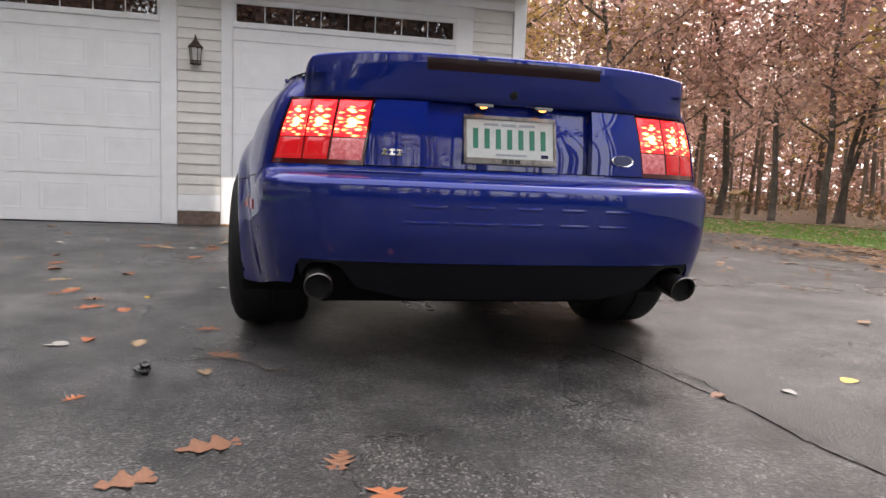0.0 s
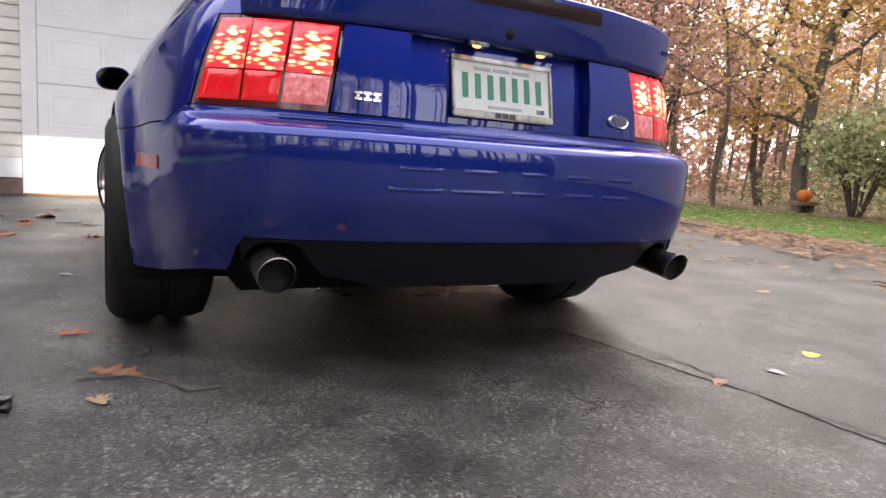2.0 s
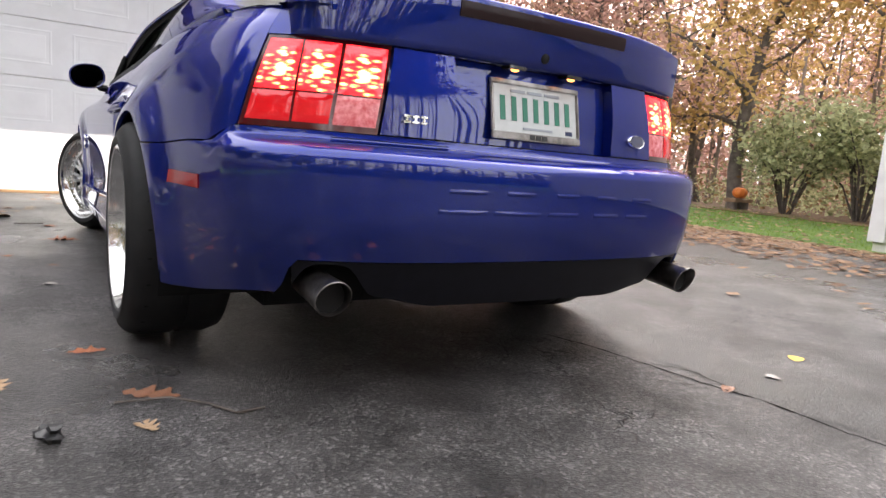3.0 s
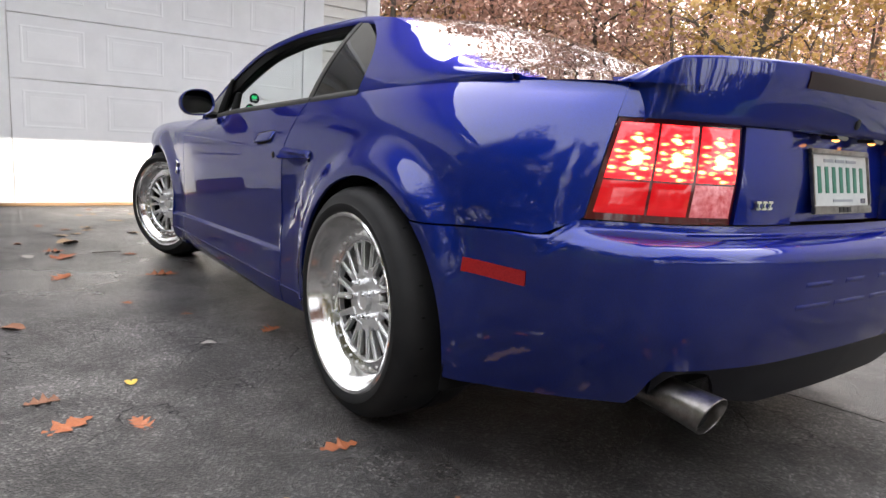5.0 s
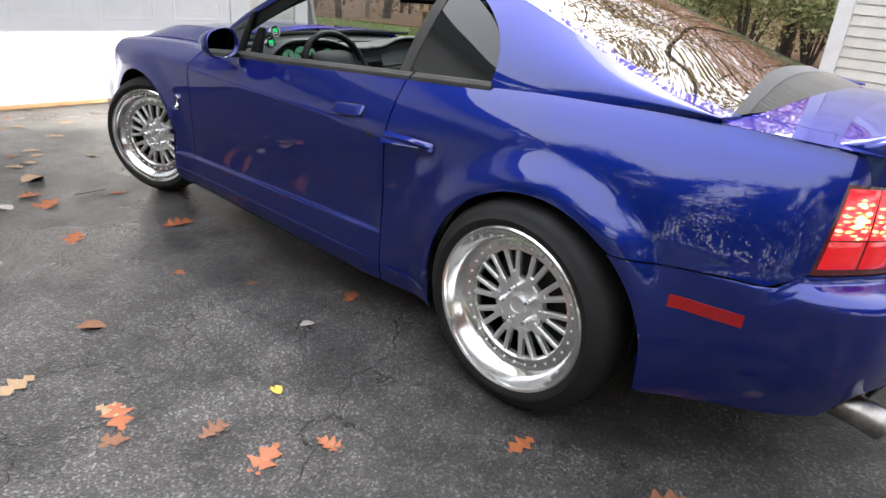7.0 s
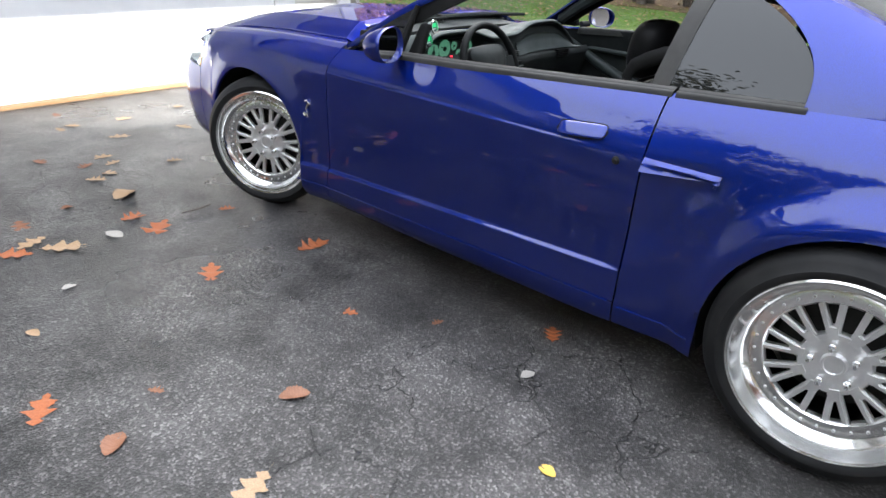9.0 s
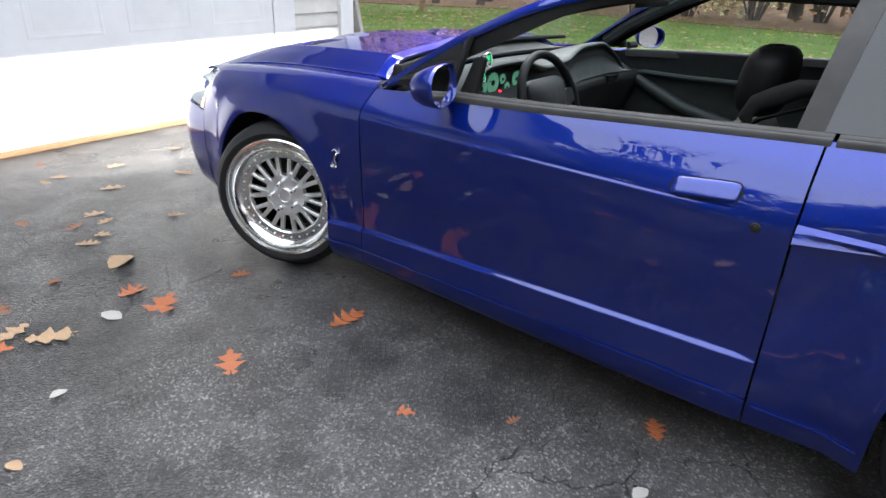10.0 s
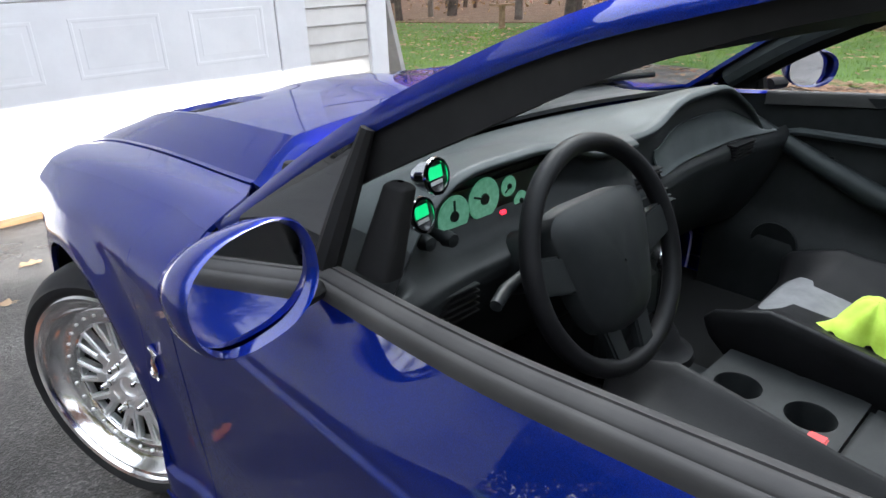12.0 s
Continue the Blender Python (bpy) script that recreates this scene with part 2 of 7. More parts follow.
trim_paint = piece_paint("white_trim_paint", (0.70, 0.70, 0.70), (0.80, 0.80, 0.80), 0.5)
siding_mat = piece_paint("cream_vinyl_siding", (0.56, 0.54, 0.50), (0.68, 0.66, 0.62), 0.55, 0.12, 30)
asphalt = asphalt_mix("asphalt", 1.15, 1.0)
damp_asphalt = asphalt_mix("damp_asphalt", 0.26, 1.0)
crack_mat = mat("crack_shadow", (0.008, 0.008, 0.008), 0.9, spec=0.0)
grass_mat = mottled("lawn", (0.055, 0.12, 0.02), (0.13, 0.20, 0.04), 1.3, 0.9, 0.6, 0.03, 30)
litter_mat = mottled("forest_floor_litter", (0.10, 0.06, 0.035), (0.20, 0.13, 0.075), 5, 0.9, 0.8, 0.04, 22)
blade_mat = tree_leaf("grass_blades", (0.07, 0.16, 0.02), (0.17, 0.27, 0.045))
# paler than the dash face: windscreen light on the top is in the colour
dash_pad_mat = mottled("grey_dash_vinyl_lit", (0.030, 0.036, 0.037), (0.044, 0.051, 0.052), 20, 0.5, 0.2, 0.0008, 700)
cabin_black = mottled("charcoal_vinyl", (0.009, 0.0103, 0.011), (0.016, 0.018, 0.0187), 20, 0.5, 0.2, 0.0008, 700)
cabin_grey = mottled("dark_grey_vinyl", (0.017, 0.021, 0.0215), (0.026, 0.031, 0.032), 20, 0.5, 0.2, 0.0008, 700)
leather = mottled("black_leather", (0.006, 0.006, 0.0066), (0.011, 0.011, 0.012), 12, 0.5, 0.3, 0.001, 260)
suede = mottled("grey_suede", (0.13, 0.13, 0.135), (0.19, 0.19, 0.195), 25, 0.9)
hivis = mottled("lime_cloth", (0.42, 0.60, 0.05), (0.55, 0.75, 0.10), 30, 0.85)
gauge_face = mottled("green_gauge_face", (0.10, 0.16, 0.13), (0.20, 0.27, 0.23), 90, 0.4)
bsdf(gauge_face).inputs["Emission Color"].default_value = (0.25, 0.9, 0.5, 1)
bsdf(gauge_face).inputs["Emission Strength"].default_value = 0.05
gauge_screen = glowing("green_gauge_light", (0.02, 0.2, 0.08), (0.02, 0.75, 0.22), 0.28)
red_tell = glowing("red_warning_light", (0.5, 0.01, 0.02), (1.0, 0.03, 0.06), 0.6)
belt_red = mat("red_buckle_button", (0.55, 0.015, 0.02), 0.35)
bark = mottled("bark", (0.055, 0.045, 0.04), (0.16, 0.135, 0.115), 6, 0.9, 0.9, 0.03, 12)
stem_bark = mottled("pale_bark", (0.10, 0.08, 0.065), (0.28, 0.24, 0.20), 0.7, 0.9)
leaf_rust = tree_leaf("rust_leaves", (0.30, 0.17, 0.135), (0.62, 0.41, 0.34))
leaf_gold = tree_leaf("gold_leaves", (0.32, 0.20, 0.07), (0.58, 0.41, 0.16))
leaf_green = tree_leaf("green_leaves", (0.20, 0.23, 0.11), (0.48, 0.50, 0.29))
russet_mat = tree_leaf("russet_leaves", (0.05, 0.022, 0.014), (0.16, 0.075, 0.045))
hedge_mat = tree_leaf("hedge_leaves", (0.03, 0.035, 0.015), (0.10, 0.09, 0.04))
brush_mat = tree_leaf("dry_brush", (0.13, 0.08, 0.045), (0.30, 0.20, 0.10))
oak_brown = mottled("fallen_leaf_brown", (0.13, 0.055, 0.028), (0.26, 0.11, 0.055), 40, 0.6)
oak_orange = mottled("fallen_leaf_orange", (0.22, 0.060, 0.020), (0.40, 0.125, 0.042), 40, 0.55)
oak_tan = mottled("fallen_leaf_tan", (0.23, 0.145, 0.08), (0.40, 0.27, 0.155), 40, 0.6)
oak_grey = mottled("fallen_leaf_grey", (0.26, 0.24, 0.21), (0.38, 0.36, 0.33), 40, 0.6)
oak_yellow = mottled("fallen_leaf_yellow", (0.55, 0.36, 0.04), (0.66, 0.46, 0.08), 40, 0.55)
lantern_mat = mottled("weathered_bronze", (0.05, 0.035, 0.025), (0.10, 0.07, 0.05), 30, 0.5, metal=0.6)
lantern_glass = mottled("dusty_lantern_glass", (0.35, 0.35, 0.34), (0.5, 0.5, 0.48), 20, 0.2)
window_glass = mat("dark_window_glass", (0.02, 0.022, 0.024), 0.01, 0.0, 1.0)
bsdf(window_glass).inputs["Coat IOR"].default_value = 2.2
brick_brown = mottled("brown_masonry", (0.10, 0.065, 0.05), (0.17, 0.12, 0.10), 14, 0.85, 0.5, 0.004, 60)
timber = mottled("weathered_timber", (0.20, 0.13, 0.08), (0.32, 0.22, 0.14), 8, 0.8, 0.4, 0.003, 50)
fresh_timber = mottled("tan_timber", (0.26, 0.15, 0.07), (0.36, 0.22, 0.11), 9, 0.7, 0.3, 0.002, 40)
pumpkin_mat = mottled("pumpkin_skin", (0.55, 0.13, 0.02), (0.68, 0.2, 0.03), 8, 0.5)
grey_board = mottled("grey_board", (0.35, 0.34, 0.33), (0.48, 0.47, 0.45), 5, 0.8)
roof_mat = mottled("grey_shingle", (0.06, 0.06, 0.065), (0.12, 0.12, 0.125), 8, 0.9, 0.6, 0.01, 30)

bsdf(leather).inputs["Specular IOR Level"].default_value = 0.14
for _m in (cabin_black, cabin_grey, dash_pad_mat):
    bsdf(_m).inputs["Specular IOR Level"].default_value = 0.24
for _m in (scuttle_grey, rubber, valance_mat, seal, dark_void, black_plastic, dark_red_lens):
    bsdf(_m).inputs["Specular IOR Level"].default_value = 0.22
bsdf(asphalt).inputs["Specular IOR Level"].default_value = 0.24
bsdf(asphalt).inputs["Coat Weight"].default_value = 0.05
bsdf(asphalt).inputs["Coat Roughness"].default_value = 0.36
bsdf(damp_asphalt).inputs["Coat Weight"].default_value = 0.1
bsdf(damp_asphalt).inputs["Coat Roughness"].default_value = 0.3

# ---------------------------------------------------------------- mesh tools


def thing(name, label, category, group="", kind="", at=(0, 0, 0)):
    ob = tagged(new(name), label, category, group, kind)
    ob.location = at
    return ob


def mesh(name, verts, faces, material, parent=None, label="", smooth=True, angle=40):
    me = bpy.data.meshes.new(name)
    me.from_pydata([tuple(v) for v in verts], [], faces)
    me.materials.append(material)
    me.shade_smooth() if smooth else me.shade_flat()
    if smooth:
        me.set_sharp_from_angle(angle=radians(angle))
    ob = new(name, me)
    if parent:
        ob.parent = parent
    return tagged(ob, label)


def part(name, bm, material, parent=None, label="", smooth=True, angle=40):
    me = bpy.data.meshes.new(name)
    bmesh.ops.recalc_face_normals(bm, faces=bm.faces)
    bm.to_mesh(me)
    bm.free()
    me.materials.append(material)
    if smooth:
        me.shade_smooth()
        me.set_sharp_from_angle(angle=radians(angle))
    ob = new(name, me)
    if parent:
        ob.parent = parent
    return tagged(ob, label)


def box(bm, x0, x1, y0, y1, z0, z1, bev=0.0, m=None):
    r = bmesh.ops.create_cube(bm, size=1)["verts"]
    for v in r:
        v.co = Vector(((x0 + x1) / 2 + v.co.x * (x1 - x0), (y0 + y1) / 2 + v.co.y * (y1 - y0), (z0 + z1) / 2 + v.co.z * (z1 - z0)))
    if bev:
        es = list({e for v in r for e in v.link_edges})
        out = bmesh.ops.bevel(bm, geom=es, offset=bev, segments=2, affect="EDGES")
        r = list({v for f in out["faces"] for v in f.verts} | {v for v in r if v.is_valid})
    if m is not None:
        bmesh.ops.transform(bm, matrix=m, verts=r)
    return r


def boxed(name, dims, material, parent=None, label="", bev=0.0, m=None):
    bm = bmesh.new()
    box(bm, *dims, bev, m)
    return part(name, bm, material, parent, label, smooth=bev > 0)


def lathe(profile, n=48, m=None, closed=False):
    """Turns (radius, height) pairs about z. Returns verts and faces."""
    vs, fs, k = [], [], len(profile)
    for i in range(n):
        a = 2 * math.pi * i / n
        for r, h in profile:
            v = Vector((r * math.cos(a), r * math.sin(a), h))
            vs.append(m @ v if m else v)
    for i in range(n):
        j = (i + 1) % n
        for q in range(k if closed else k - 1):
            p = (q + 1) % k
            fs.append((i * k + q, j * k + q, j * k + p, i * k + p))
    return vs, fs


def tube(points, radius, n=10, caps=True, flat=1.0):
    """A round bar along points. radius: a number or one for each point."""
    pts = [Vector(p) for p in points]
    rad = radius if isinstance(radius, (list, tuple)) else [radius] * len(pts)
    vs, fs = [], []
    up = Vector((0.013, 0.021, 1)).normalized()
    for i, p in enumerate(pts):
        d = (pts[min(i + 1, len(pts) - 1)] - pts[max(i - 1, 0)]).normalized()
        if abs(d.dot(up)) > 0.97:
            up = Vector((1, 0.02, 0.01)).normalized()
        s = d.cross(up).normalized()
        q = s.cross(d).normalized()
        for k in range(n):
            a = 2 * math.pi * k / n
            vs.append(p + rad[i] * (math.cos(a) * s + flat * math.sin(a) * q))
    for i in range(len(pts) - 1):
        for k in range(n):
            fs.append((i * n + k, i * n + (k + 1) % n, (i + 1) * n + (k + 1) % n, (i + 1) * n + k))
    if caps:
        fs.append(tuple(range(n))[::-1])
        fs.append(tuple((len(pts) - 1) * n + k for k in range(n)))
    return vs, fs


def hermite(keys):
    """A smooth function through (x, y) pairs that never overshoots."""
    xs, ys = [k[0] for k in keys], [k[1] for k in keys]
    n = len(xs)
    h = [xs[i + 1] - xs[i] for i in range(n - 1)]
    d = [(ys[i + 1] - ys[i]) / h[i] for i in range(n - 1)]
    m = [d[0]] + [0 if d[i - 1] * d[i] <= 0 else 2 * d[i - 1] * d[i] / (d[i - 1] + d[i]) for i in range(1, n - 1)] + [d[-1]]

    def f(x):
        if x <= xs[0]:
            return ys[0]
        if x >= xs[-1]:
            return ys[-1]
        i = min(n - 2, max(0, int(np.searchsorted(xs, x)) - 1))
        t = (x - xs[i]) / h[i]
        return (2 * t**3 - 3 * t * t + 1) * ys[i] + (t**3 - 2 * t * t + t) * h[i] * m[i] + (3 * t * t - 2 * t**3) * ys[i + 1] + (t**3 - t * t) * h[i] * m[i + 1]
    return f


def mix(a, b, t):
    return a + (b - a) * t


def step(a, b, x):
    t = min(1, max(0, (x - a) / (b - a)))
    return t * t * (3 - 2 * t)


def sheet(name, fn, us, vs_, material, parent, label="", lip=0.012, both=False, mirror=False, closed_in=None, angle=40):
    """A pressed panel: fn(u, v) over a grid, its edges turned inwards by lip. both: a mirrored twin in the same mesh (a panel across the middle);
    mirror: built for the other side."""
    nu, nv = len(us), len(vs_)
    P = [[Vector(fn(u, v)) for v in vs_] for u in us]
    sg = -1 if mirror else 1
    inner = Vector(closed_in or (0, 1.2, 0.5))
    verts, faces = [], []

    def grid(sx):
        base = len(verts)
        for i in range(nu):
            for j in range(nv):
                p = P[i][j]
                verts.append(Vector((p.x * sx, p.y, p.z)))
        for i in range(nu - 1):
            for j in range(nv - 1):
                a, b, c, d = base + i * nv + j, base + (i + 1) * nv + j, base + (i + 1) * nv + j + 1, base + i * nv + j + 1
                faces.append((a, b, c, d) if sx > 0 else (d, c, b, a))
        if lip:
            loop = [(i, 0) for i in range(nu)] + [(nu - 1, j) for j in range(1, nv)] + [(i, nv - 1) for i in range(nu - 2, -1, -1)] + [(0, j) for j in range(nv - 2, 0, -1)]
            if both:
                loop = [q for q in loop if abs(P[q[0]][q[1]].x) > 1e-4]
            k0 = len(verts)
            for i, j in loop:
                p = P[i][j]
                a = P[min(i + 1, nu - 1)][j] - P[max(i - 1, 0)][j]
                b = P[i][min(j + 1, nv - 1)] - P[i][max(j - 1, 0)]
                n = a.cross(b)
                n = n.normalized() if n.length > 1e-9 else (p - inner).normalized()
                if n.dot(p - inner) < 0:
                    n = -n
                q = p - n * lip
                verts.append(Vector((p.x * sx, p.y, p.z)))
                verts.append(Vector((q.x * sx, q.y, q.z)))
            L = len(loop)
            for k in range(L):
                if both and k == L - 1 and abs((P[loop[k][0]][loop[k][1]] - P[loop[0][0]][loop[0][1]]).x) > 0.1:
                    continue
                m_ = (k + 1) % L
                faces.append((k0 + 2 * k, k0 + 2 * m_, k0 + 2 * m_ + 1, k0 + 2 * k + 1))
    grid(sg)
    if both:
        grid(-sg)
    ob = mesh(name, verts, faces, material, parent, label, angle=angle)
    bm = bmesh.new()
    bm.from_mesh(ob.data)
    if both:
        bmesh.ops.remove_doubles(bm, verts=[v for v in bm.verts if abs(v.co.x) < 1e-4], dist=1e-4)
    mid = inner
    bmesh.ops.recalc_face_normals(bm, faces=bm.faces)
    tot = sum(f.normal.dot(f.calc_center_median() - mid) * f.calc_area() for f in bm.faces)
    if tot < 0:
        bmesh.ops.reverse_faces(bm, faces=bm.faces)
    bm.to_mesh(ob.data)
    bm.free()
    ob.data.shade_smooth()
    ob.data.set_sharp_from_angle(angle=radians(angle))
    return ob


def lin(a, b, n):
    return [a + (b - a) * i / (n - 1) for i in range(n)]


# ---------------------------------------------------------------- car: shape of the shell
car = thing("sports_coupe", "deep blue two-door coupe parked with its lights on, polished wheels", "car")

# half plan of the widest line, from the middle of the tail to the middle of the nose
PLAN = [(0, -1.0), (-0.2, -0.995), (-0.42, -0.98), (-0.6, -0.94), (-0.72, -0.88), (-0.79, -0.79), (-0.83, -0.66), (-0.862, -0.5), (-0.89, -0.28), (-0.905, 0.0), (-0.906, 0.3),
        (-0.905, 0.8), (-0.905, 1.4), (-0.905, 2.0), (-0.905, 2.57), (-0.888, 2.9), (-0.86, 3.15), (-0.805, 3.365), (-0.67, 3.52), (-0.43, 3.595), (-0.18, 3.625), (0, 3.63)]


def spline(pts, per=24):
    out = []
    P = [Vector(p) for p in pts]
    for i in range(len(P) - 1):
        p0, p1, p2, p3 = P[max(i - 1, 0)], P[i], P[i + 1], P[min(i + 2, len(P) - 1)]
        for k in range(per):
            t = k / per
            out.append(0.5 * ((2 * p1) + (p2 - p0) * t + (2 * p0 - 5 * p1 + 4 * p2 - p3) * t * t + (3 * p1 - p0 - 3 * p2 + p3) * t**3))
    out.append(P[-1])
    return out


_c = spline(PLAN)
_cy = np.array([p.y for p in _c])
_s = np.concatenate([[0], np.cumsum([(_c[i + 1] - _c[i]).length for i in range(len(_c) - 1)])])
_cx = np.array([p.x for p in _c])
S_END = float(_s[-1])


def s_at_y(y):
    return float(np.interp(y, np.maximum.accumulate(_cy), _s))


def s_at_x(x):
    """Along the tail: arc length where the plan reaches x (x < 0)."""
    k = int(np.argmin(_cx[:220]))
    return float(np.interp(-x, -_cx[:k], _s[:k]))


def plan(s):
    e = 0.004
    x, y = np.interp(s, _s, _cx), np.interp(s, _s, _cy)
    x0, y0 = np.interp(s - e, _s, _cx), np.interp(s - e, _s, _cy)
    x1, y1 = np.interp(s + e, _s, _cx), np.interp(s + e, _s, _cy)
    t = Vector((x1 - x0, y1 - y0)).normalized()
    n = Vector((-t.y, t.x))
    if s < 0.01:
        n = Vector((0, -1))
    if s > S_END - 0.01:
        n = Vector((0, 1))
    return Vector((x, y)), n


z_top = hermite([(-1.0, 0.95), (-0.78, 0.975), (-0.45, 0.985), (0, 0.975), (0.3, 0.957), (0.65, 0.934), (1.2, 0.897), (1.7, 0.863), (1.97, 0.842), (2.3, 0.824), (2.57, 0.812),
                 (2.9, 0.785), (3.2, 0.745), (3.38, 0.70), (3.5, 0.655), (3.62, 0.615)])
z_sill = hermite([(-0.6, 0.2), (0.37, 0.185), (2.25, 0.14), (3.0, 0.15)])
_tail = hermite([(0.24, 0.085), (0.33, 0.045), (0.40, 0.02), (0.50, 0.003), (0.60, 0), (0.625, 0.001), (0.640, 0.007), (0.651, 0.019), (0.659, 0.036), (0.665, 0.058), (0.671, 0.084), (0.69, 0.09), (0.78, 0.096), (0.89, 0.116), (0.96, 0.134)])
_nose = hermite([(0.14, 0.10), (0.22, 0.03), (0.4, 0), (0.48, 0.0), (0.53, 0.010), (0.60, 0.035), (0.67, 0.085), (0.73, 0.145), (0.79, 0.23), (0.87, 0.3)])
_flank = hermite([(0.12, 0.075), (0.15, 0.04), (0.19, 0.012), (0.25, 0.003), (0.5, 0.006), (0.66, 0.001), (0.748, 0.0), (0.7555, 0.0055), (0.764, 0.0075), (0.80, 0.021), (0.84, 0.041), (0.87, 0.057), (0.90, 0.077), (0.95, 0.116), (1.0, 0.16)])
_haunch = hermite([(0.12, 0.09), (0.2, 0.03), (0.3, 0.01), (0.5, 0.0), (0.66, 0.0), (0.74, 0.012), (0.80, 0.026), (0.86, 0.048), (0.92, 0.084), (0.96, 0.115), (1.0, 0.155)])
_corner = hermite([(0.24, 0.06), (0.33, 0.03), (0.45, 0.006), (0.58, 0.0), (0.635, 0.002), (0.65, 0.010), (0.70, 0.020), (0.8, 0.04), (0.88, 0.065), (0.93, 0.09), (0.97, 0.125)])


def strip_z(y):
    return 0.305 + 0.07 * (2.24 - y) / 1.6


def inset(s, z):
    y = float(np.interp(s, _s, _cy))
    w_side = _flank(z)
    if 0.64 < y < 2.3:
        zs = strip_z(y)
        w_side += 0.010 * step(zs - 0.002, zs + 0.012, z) * (1 - step(zs + 0.02, zs + 0.22, z)) - 0.004 * (1 - step(zs - 0.003, zs + 0.006, z))
    d = mix(w_side, _haunch(z), 1 - step(0.3, 0.75, y))
    d = mix(d, _haunch(z), step(2.15, 2.5, y) * 0.7)
    d += 0.055 * step(0.765, 0.86, z) * step(1.35, 2.0, y) * (1 - step(2.5, 3.0, y))
    # rounded shoulder of the front wing
    d += 0.032 * max(0, min(1, 1 - (z_top(y) - z) / 0.07)) ** 2 * step(2.03, 2.25, y) * (1 - step(3.1, 3.3, y))
    # scoop ahead of the rear wheel: a ramp that deepens rearwards and ends at a slanting edge
    if 0.36 < y < 0.66 and 0.38 < z < 0.75:
        edge = 0.43 + (0.745 - z) * 0.56
        ramp_ = (0.64 - y) / max(0.03, 0.64 - edge)
        if ramp_ > 0:
            deep = 0.03 * step(0.40, 0.56, z) * min(1, ramp_) * (1 - step(edge - 0.001, edge - 0.03, y) if y < edge else 1) * (1 - step(0.735, 0.75, z))
            d += deep
    # swelling round the wheel openings
    for yc, zc, r, out, far in ((-0.03, 0.33, 0.385, 0.034, 0.125), (2.588, 0.30, 0.37, 0.018, 0.13)):
        q = math.hypot(y - yc, z - zc)
        d -= out * (1 - step(r + 0.012, r + far, q))
    k = 1 - step(-0.88, -0.66, y)
    d = mix(mix(d, _corner(z), 1 - step(-0.7, -0.35, y)), _tail(z), k)
    return mix(d, _nose(z), step(2.95, 3.3, y))


def shell(s, z, out=0.0):
    p, n = plan(s)
    q = p - n * (inset(s, z) - out)
    return Vector((min(q.x, 0.0), q.y, z))


def shell_y(y, z, out=0.0):
    return shell(s_at_y(y), z, out)


def arch(y, yc, zc, r, z):
    return max(z, zc + math.sqrt(max(0, r * r - (y - yc) ** 2))) if abs(y - yc) < r else z


def z_low(y):
    z = z_sill(y)
    if y < -0.4:
        z = mix(0.25, 0.305, step(-0.45, -0.88, y))
    if y > 3.0:
        z = 0.16
    return arch(y, 2.588, 0.30, 0.37, arch(y, -0.03, 0.33, 0.385, z))


def arch_ys(y0, y1, yc, r, n=26, rest=0.04):
    ys = {round(y0, 4), round(y1, 4)}
    k = max(2, int(abs(y1 - y0) / rest))
    ys |= {round(mix(y0, y1, i / k), 4) for i in range(k + 1)}
    for i in range(n + 1):
        ys.add(round(yc + (r - 0.0008) * math.cos(math.pi * i / n), 4))
    ys |= {round(yc - r - 0.0006, 4), round(yc + r + 0.0006, 4)}
    return sorted(y for y in ys if y0 - 1e-6 <= y <= y1 + 1e-6)


def seam_z(y):
    """Joint between the rear quarter and the bumper."""
    return 0.625 + 0.02 * step(-0.3, -0.62, y) + 0.045 * step(-0.66, -0.73, y)


V24, V16 = lin(0, 1, 25), lin(0, 1, 17)
DOOR_ROWS = lin(0, 0.03, 3) + lin(0.036, 0.25, 56) + lin(0.265, 0.74, 18) + lin(0.75, 0.85, 26) + lin(0.86, 1, 10)
G = 0.0022


# rear quarters
def quarter_f(t, v):
    lampy = mix(-0.735, -0.775, v)
    y = mix(lampy, 0.628, t)
    zl = max(z_low(y), seam_z(y) + G) if y < -0.27 else z_low(y)
    return shell_y(y, mix(zl, z_top(y), v))


_qy = arch_ys(-0.735, 0.628, -0.03, 0.385)
for m_ in (False, True):
    sheet("rear_quarter_panel", lambda y, v: quarter_f((y + 0.735) / (0.628 + 0.735), v), _qy, V24, paint, car, mirror=m_)
    sheet("door_skin", lambda y, v: shell_y(y, mix(0.262 - 0.02 * (y - 0.65), z_top(y), v)), lin(0.634, 2.045, 48), DOOR_ROWS, paint, car, mirror=m_)
    sheet("rocker_panel", lambda y, v: shell_y(y, mix(z_sill(y), 0.258 - 0.02 * (y - 0.65), v)), lin(0.634, 2.045, 30), lin(0, 1, 9), paint, car, mirror=m_)
    sheet("front_fender", lambda y, v: shell_y(y, mix(z_low(y), z_top(y), v)), arch_ys(2.05, 3.12, 2.588, 0.37), lin(0, 0.15, 5) + lin(0.165, 0.31, 24) + lin(0.33, 0.82, 16) + lin(0.83, 1, 10), paint, car, mirror=m_)

# raised lip along the top of the rocker
for m_ in (False, True):
    for y0, y1 in ((0.372, 0.615), (0.65, 2.24)):
        pts = [shell_y(y, 0.262 - 0.02 * (y - 0.65) - (0.012 if y < 0.62 else 0.0), 0.003) for y in lin(y0, y1, 30)]
        vs, fs = tube([Vector((-p.x, p.y, p.z)) if m_ else p for p in pts], 0.0032, 6)
        mesh("rocker_lip", vs, fs, paint, car)

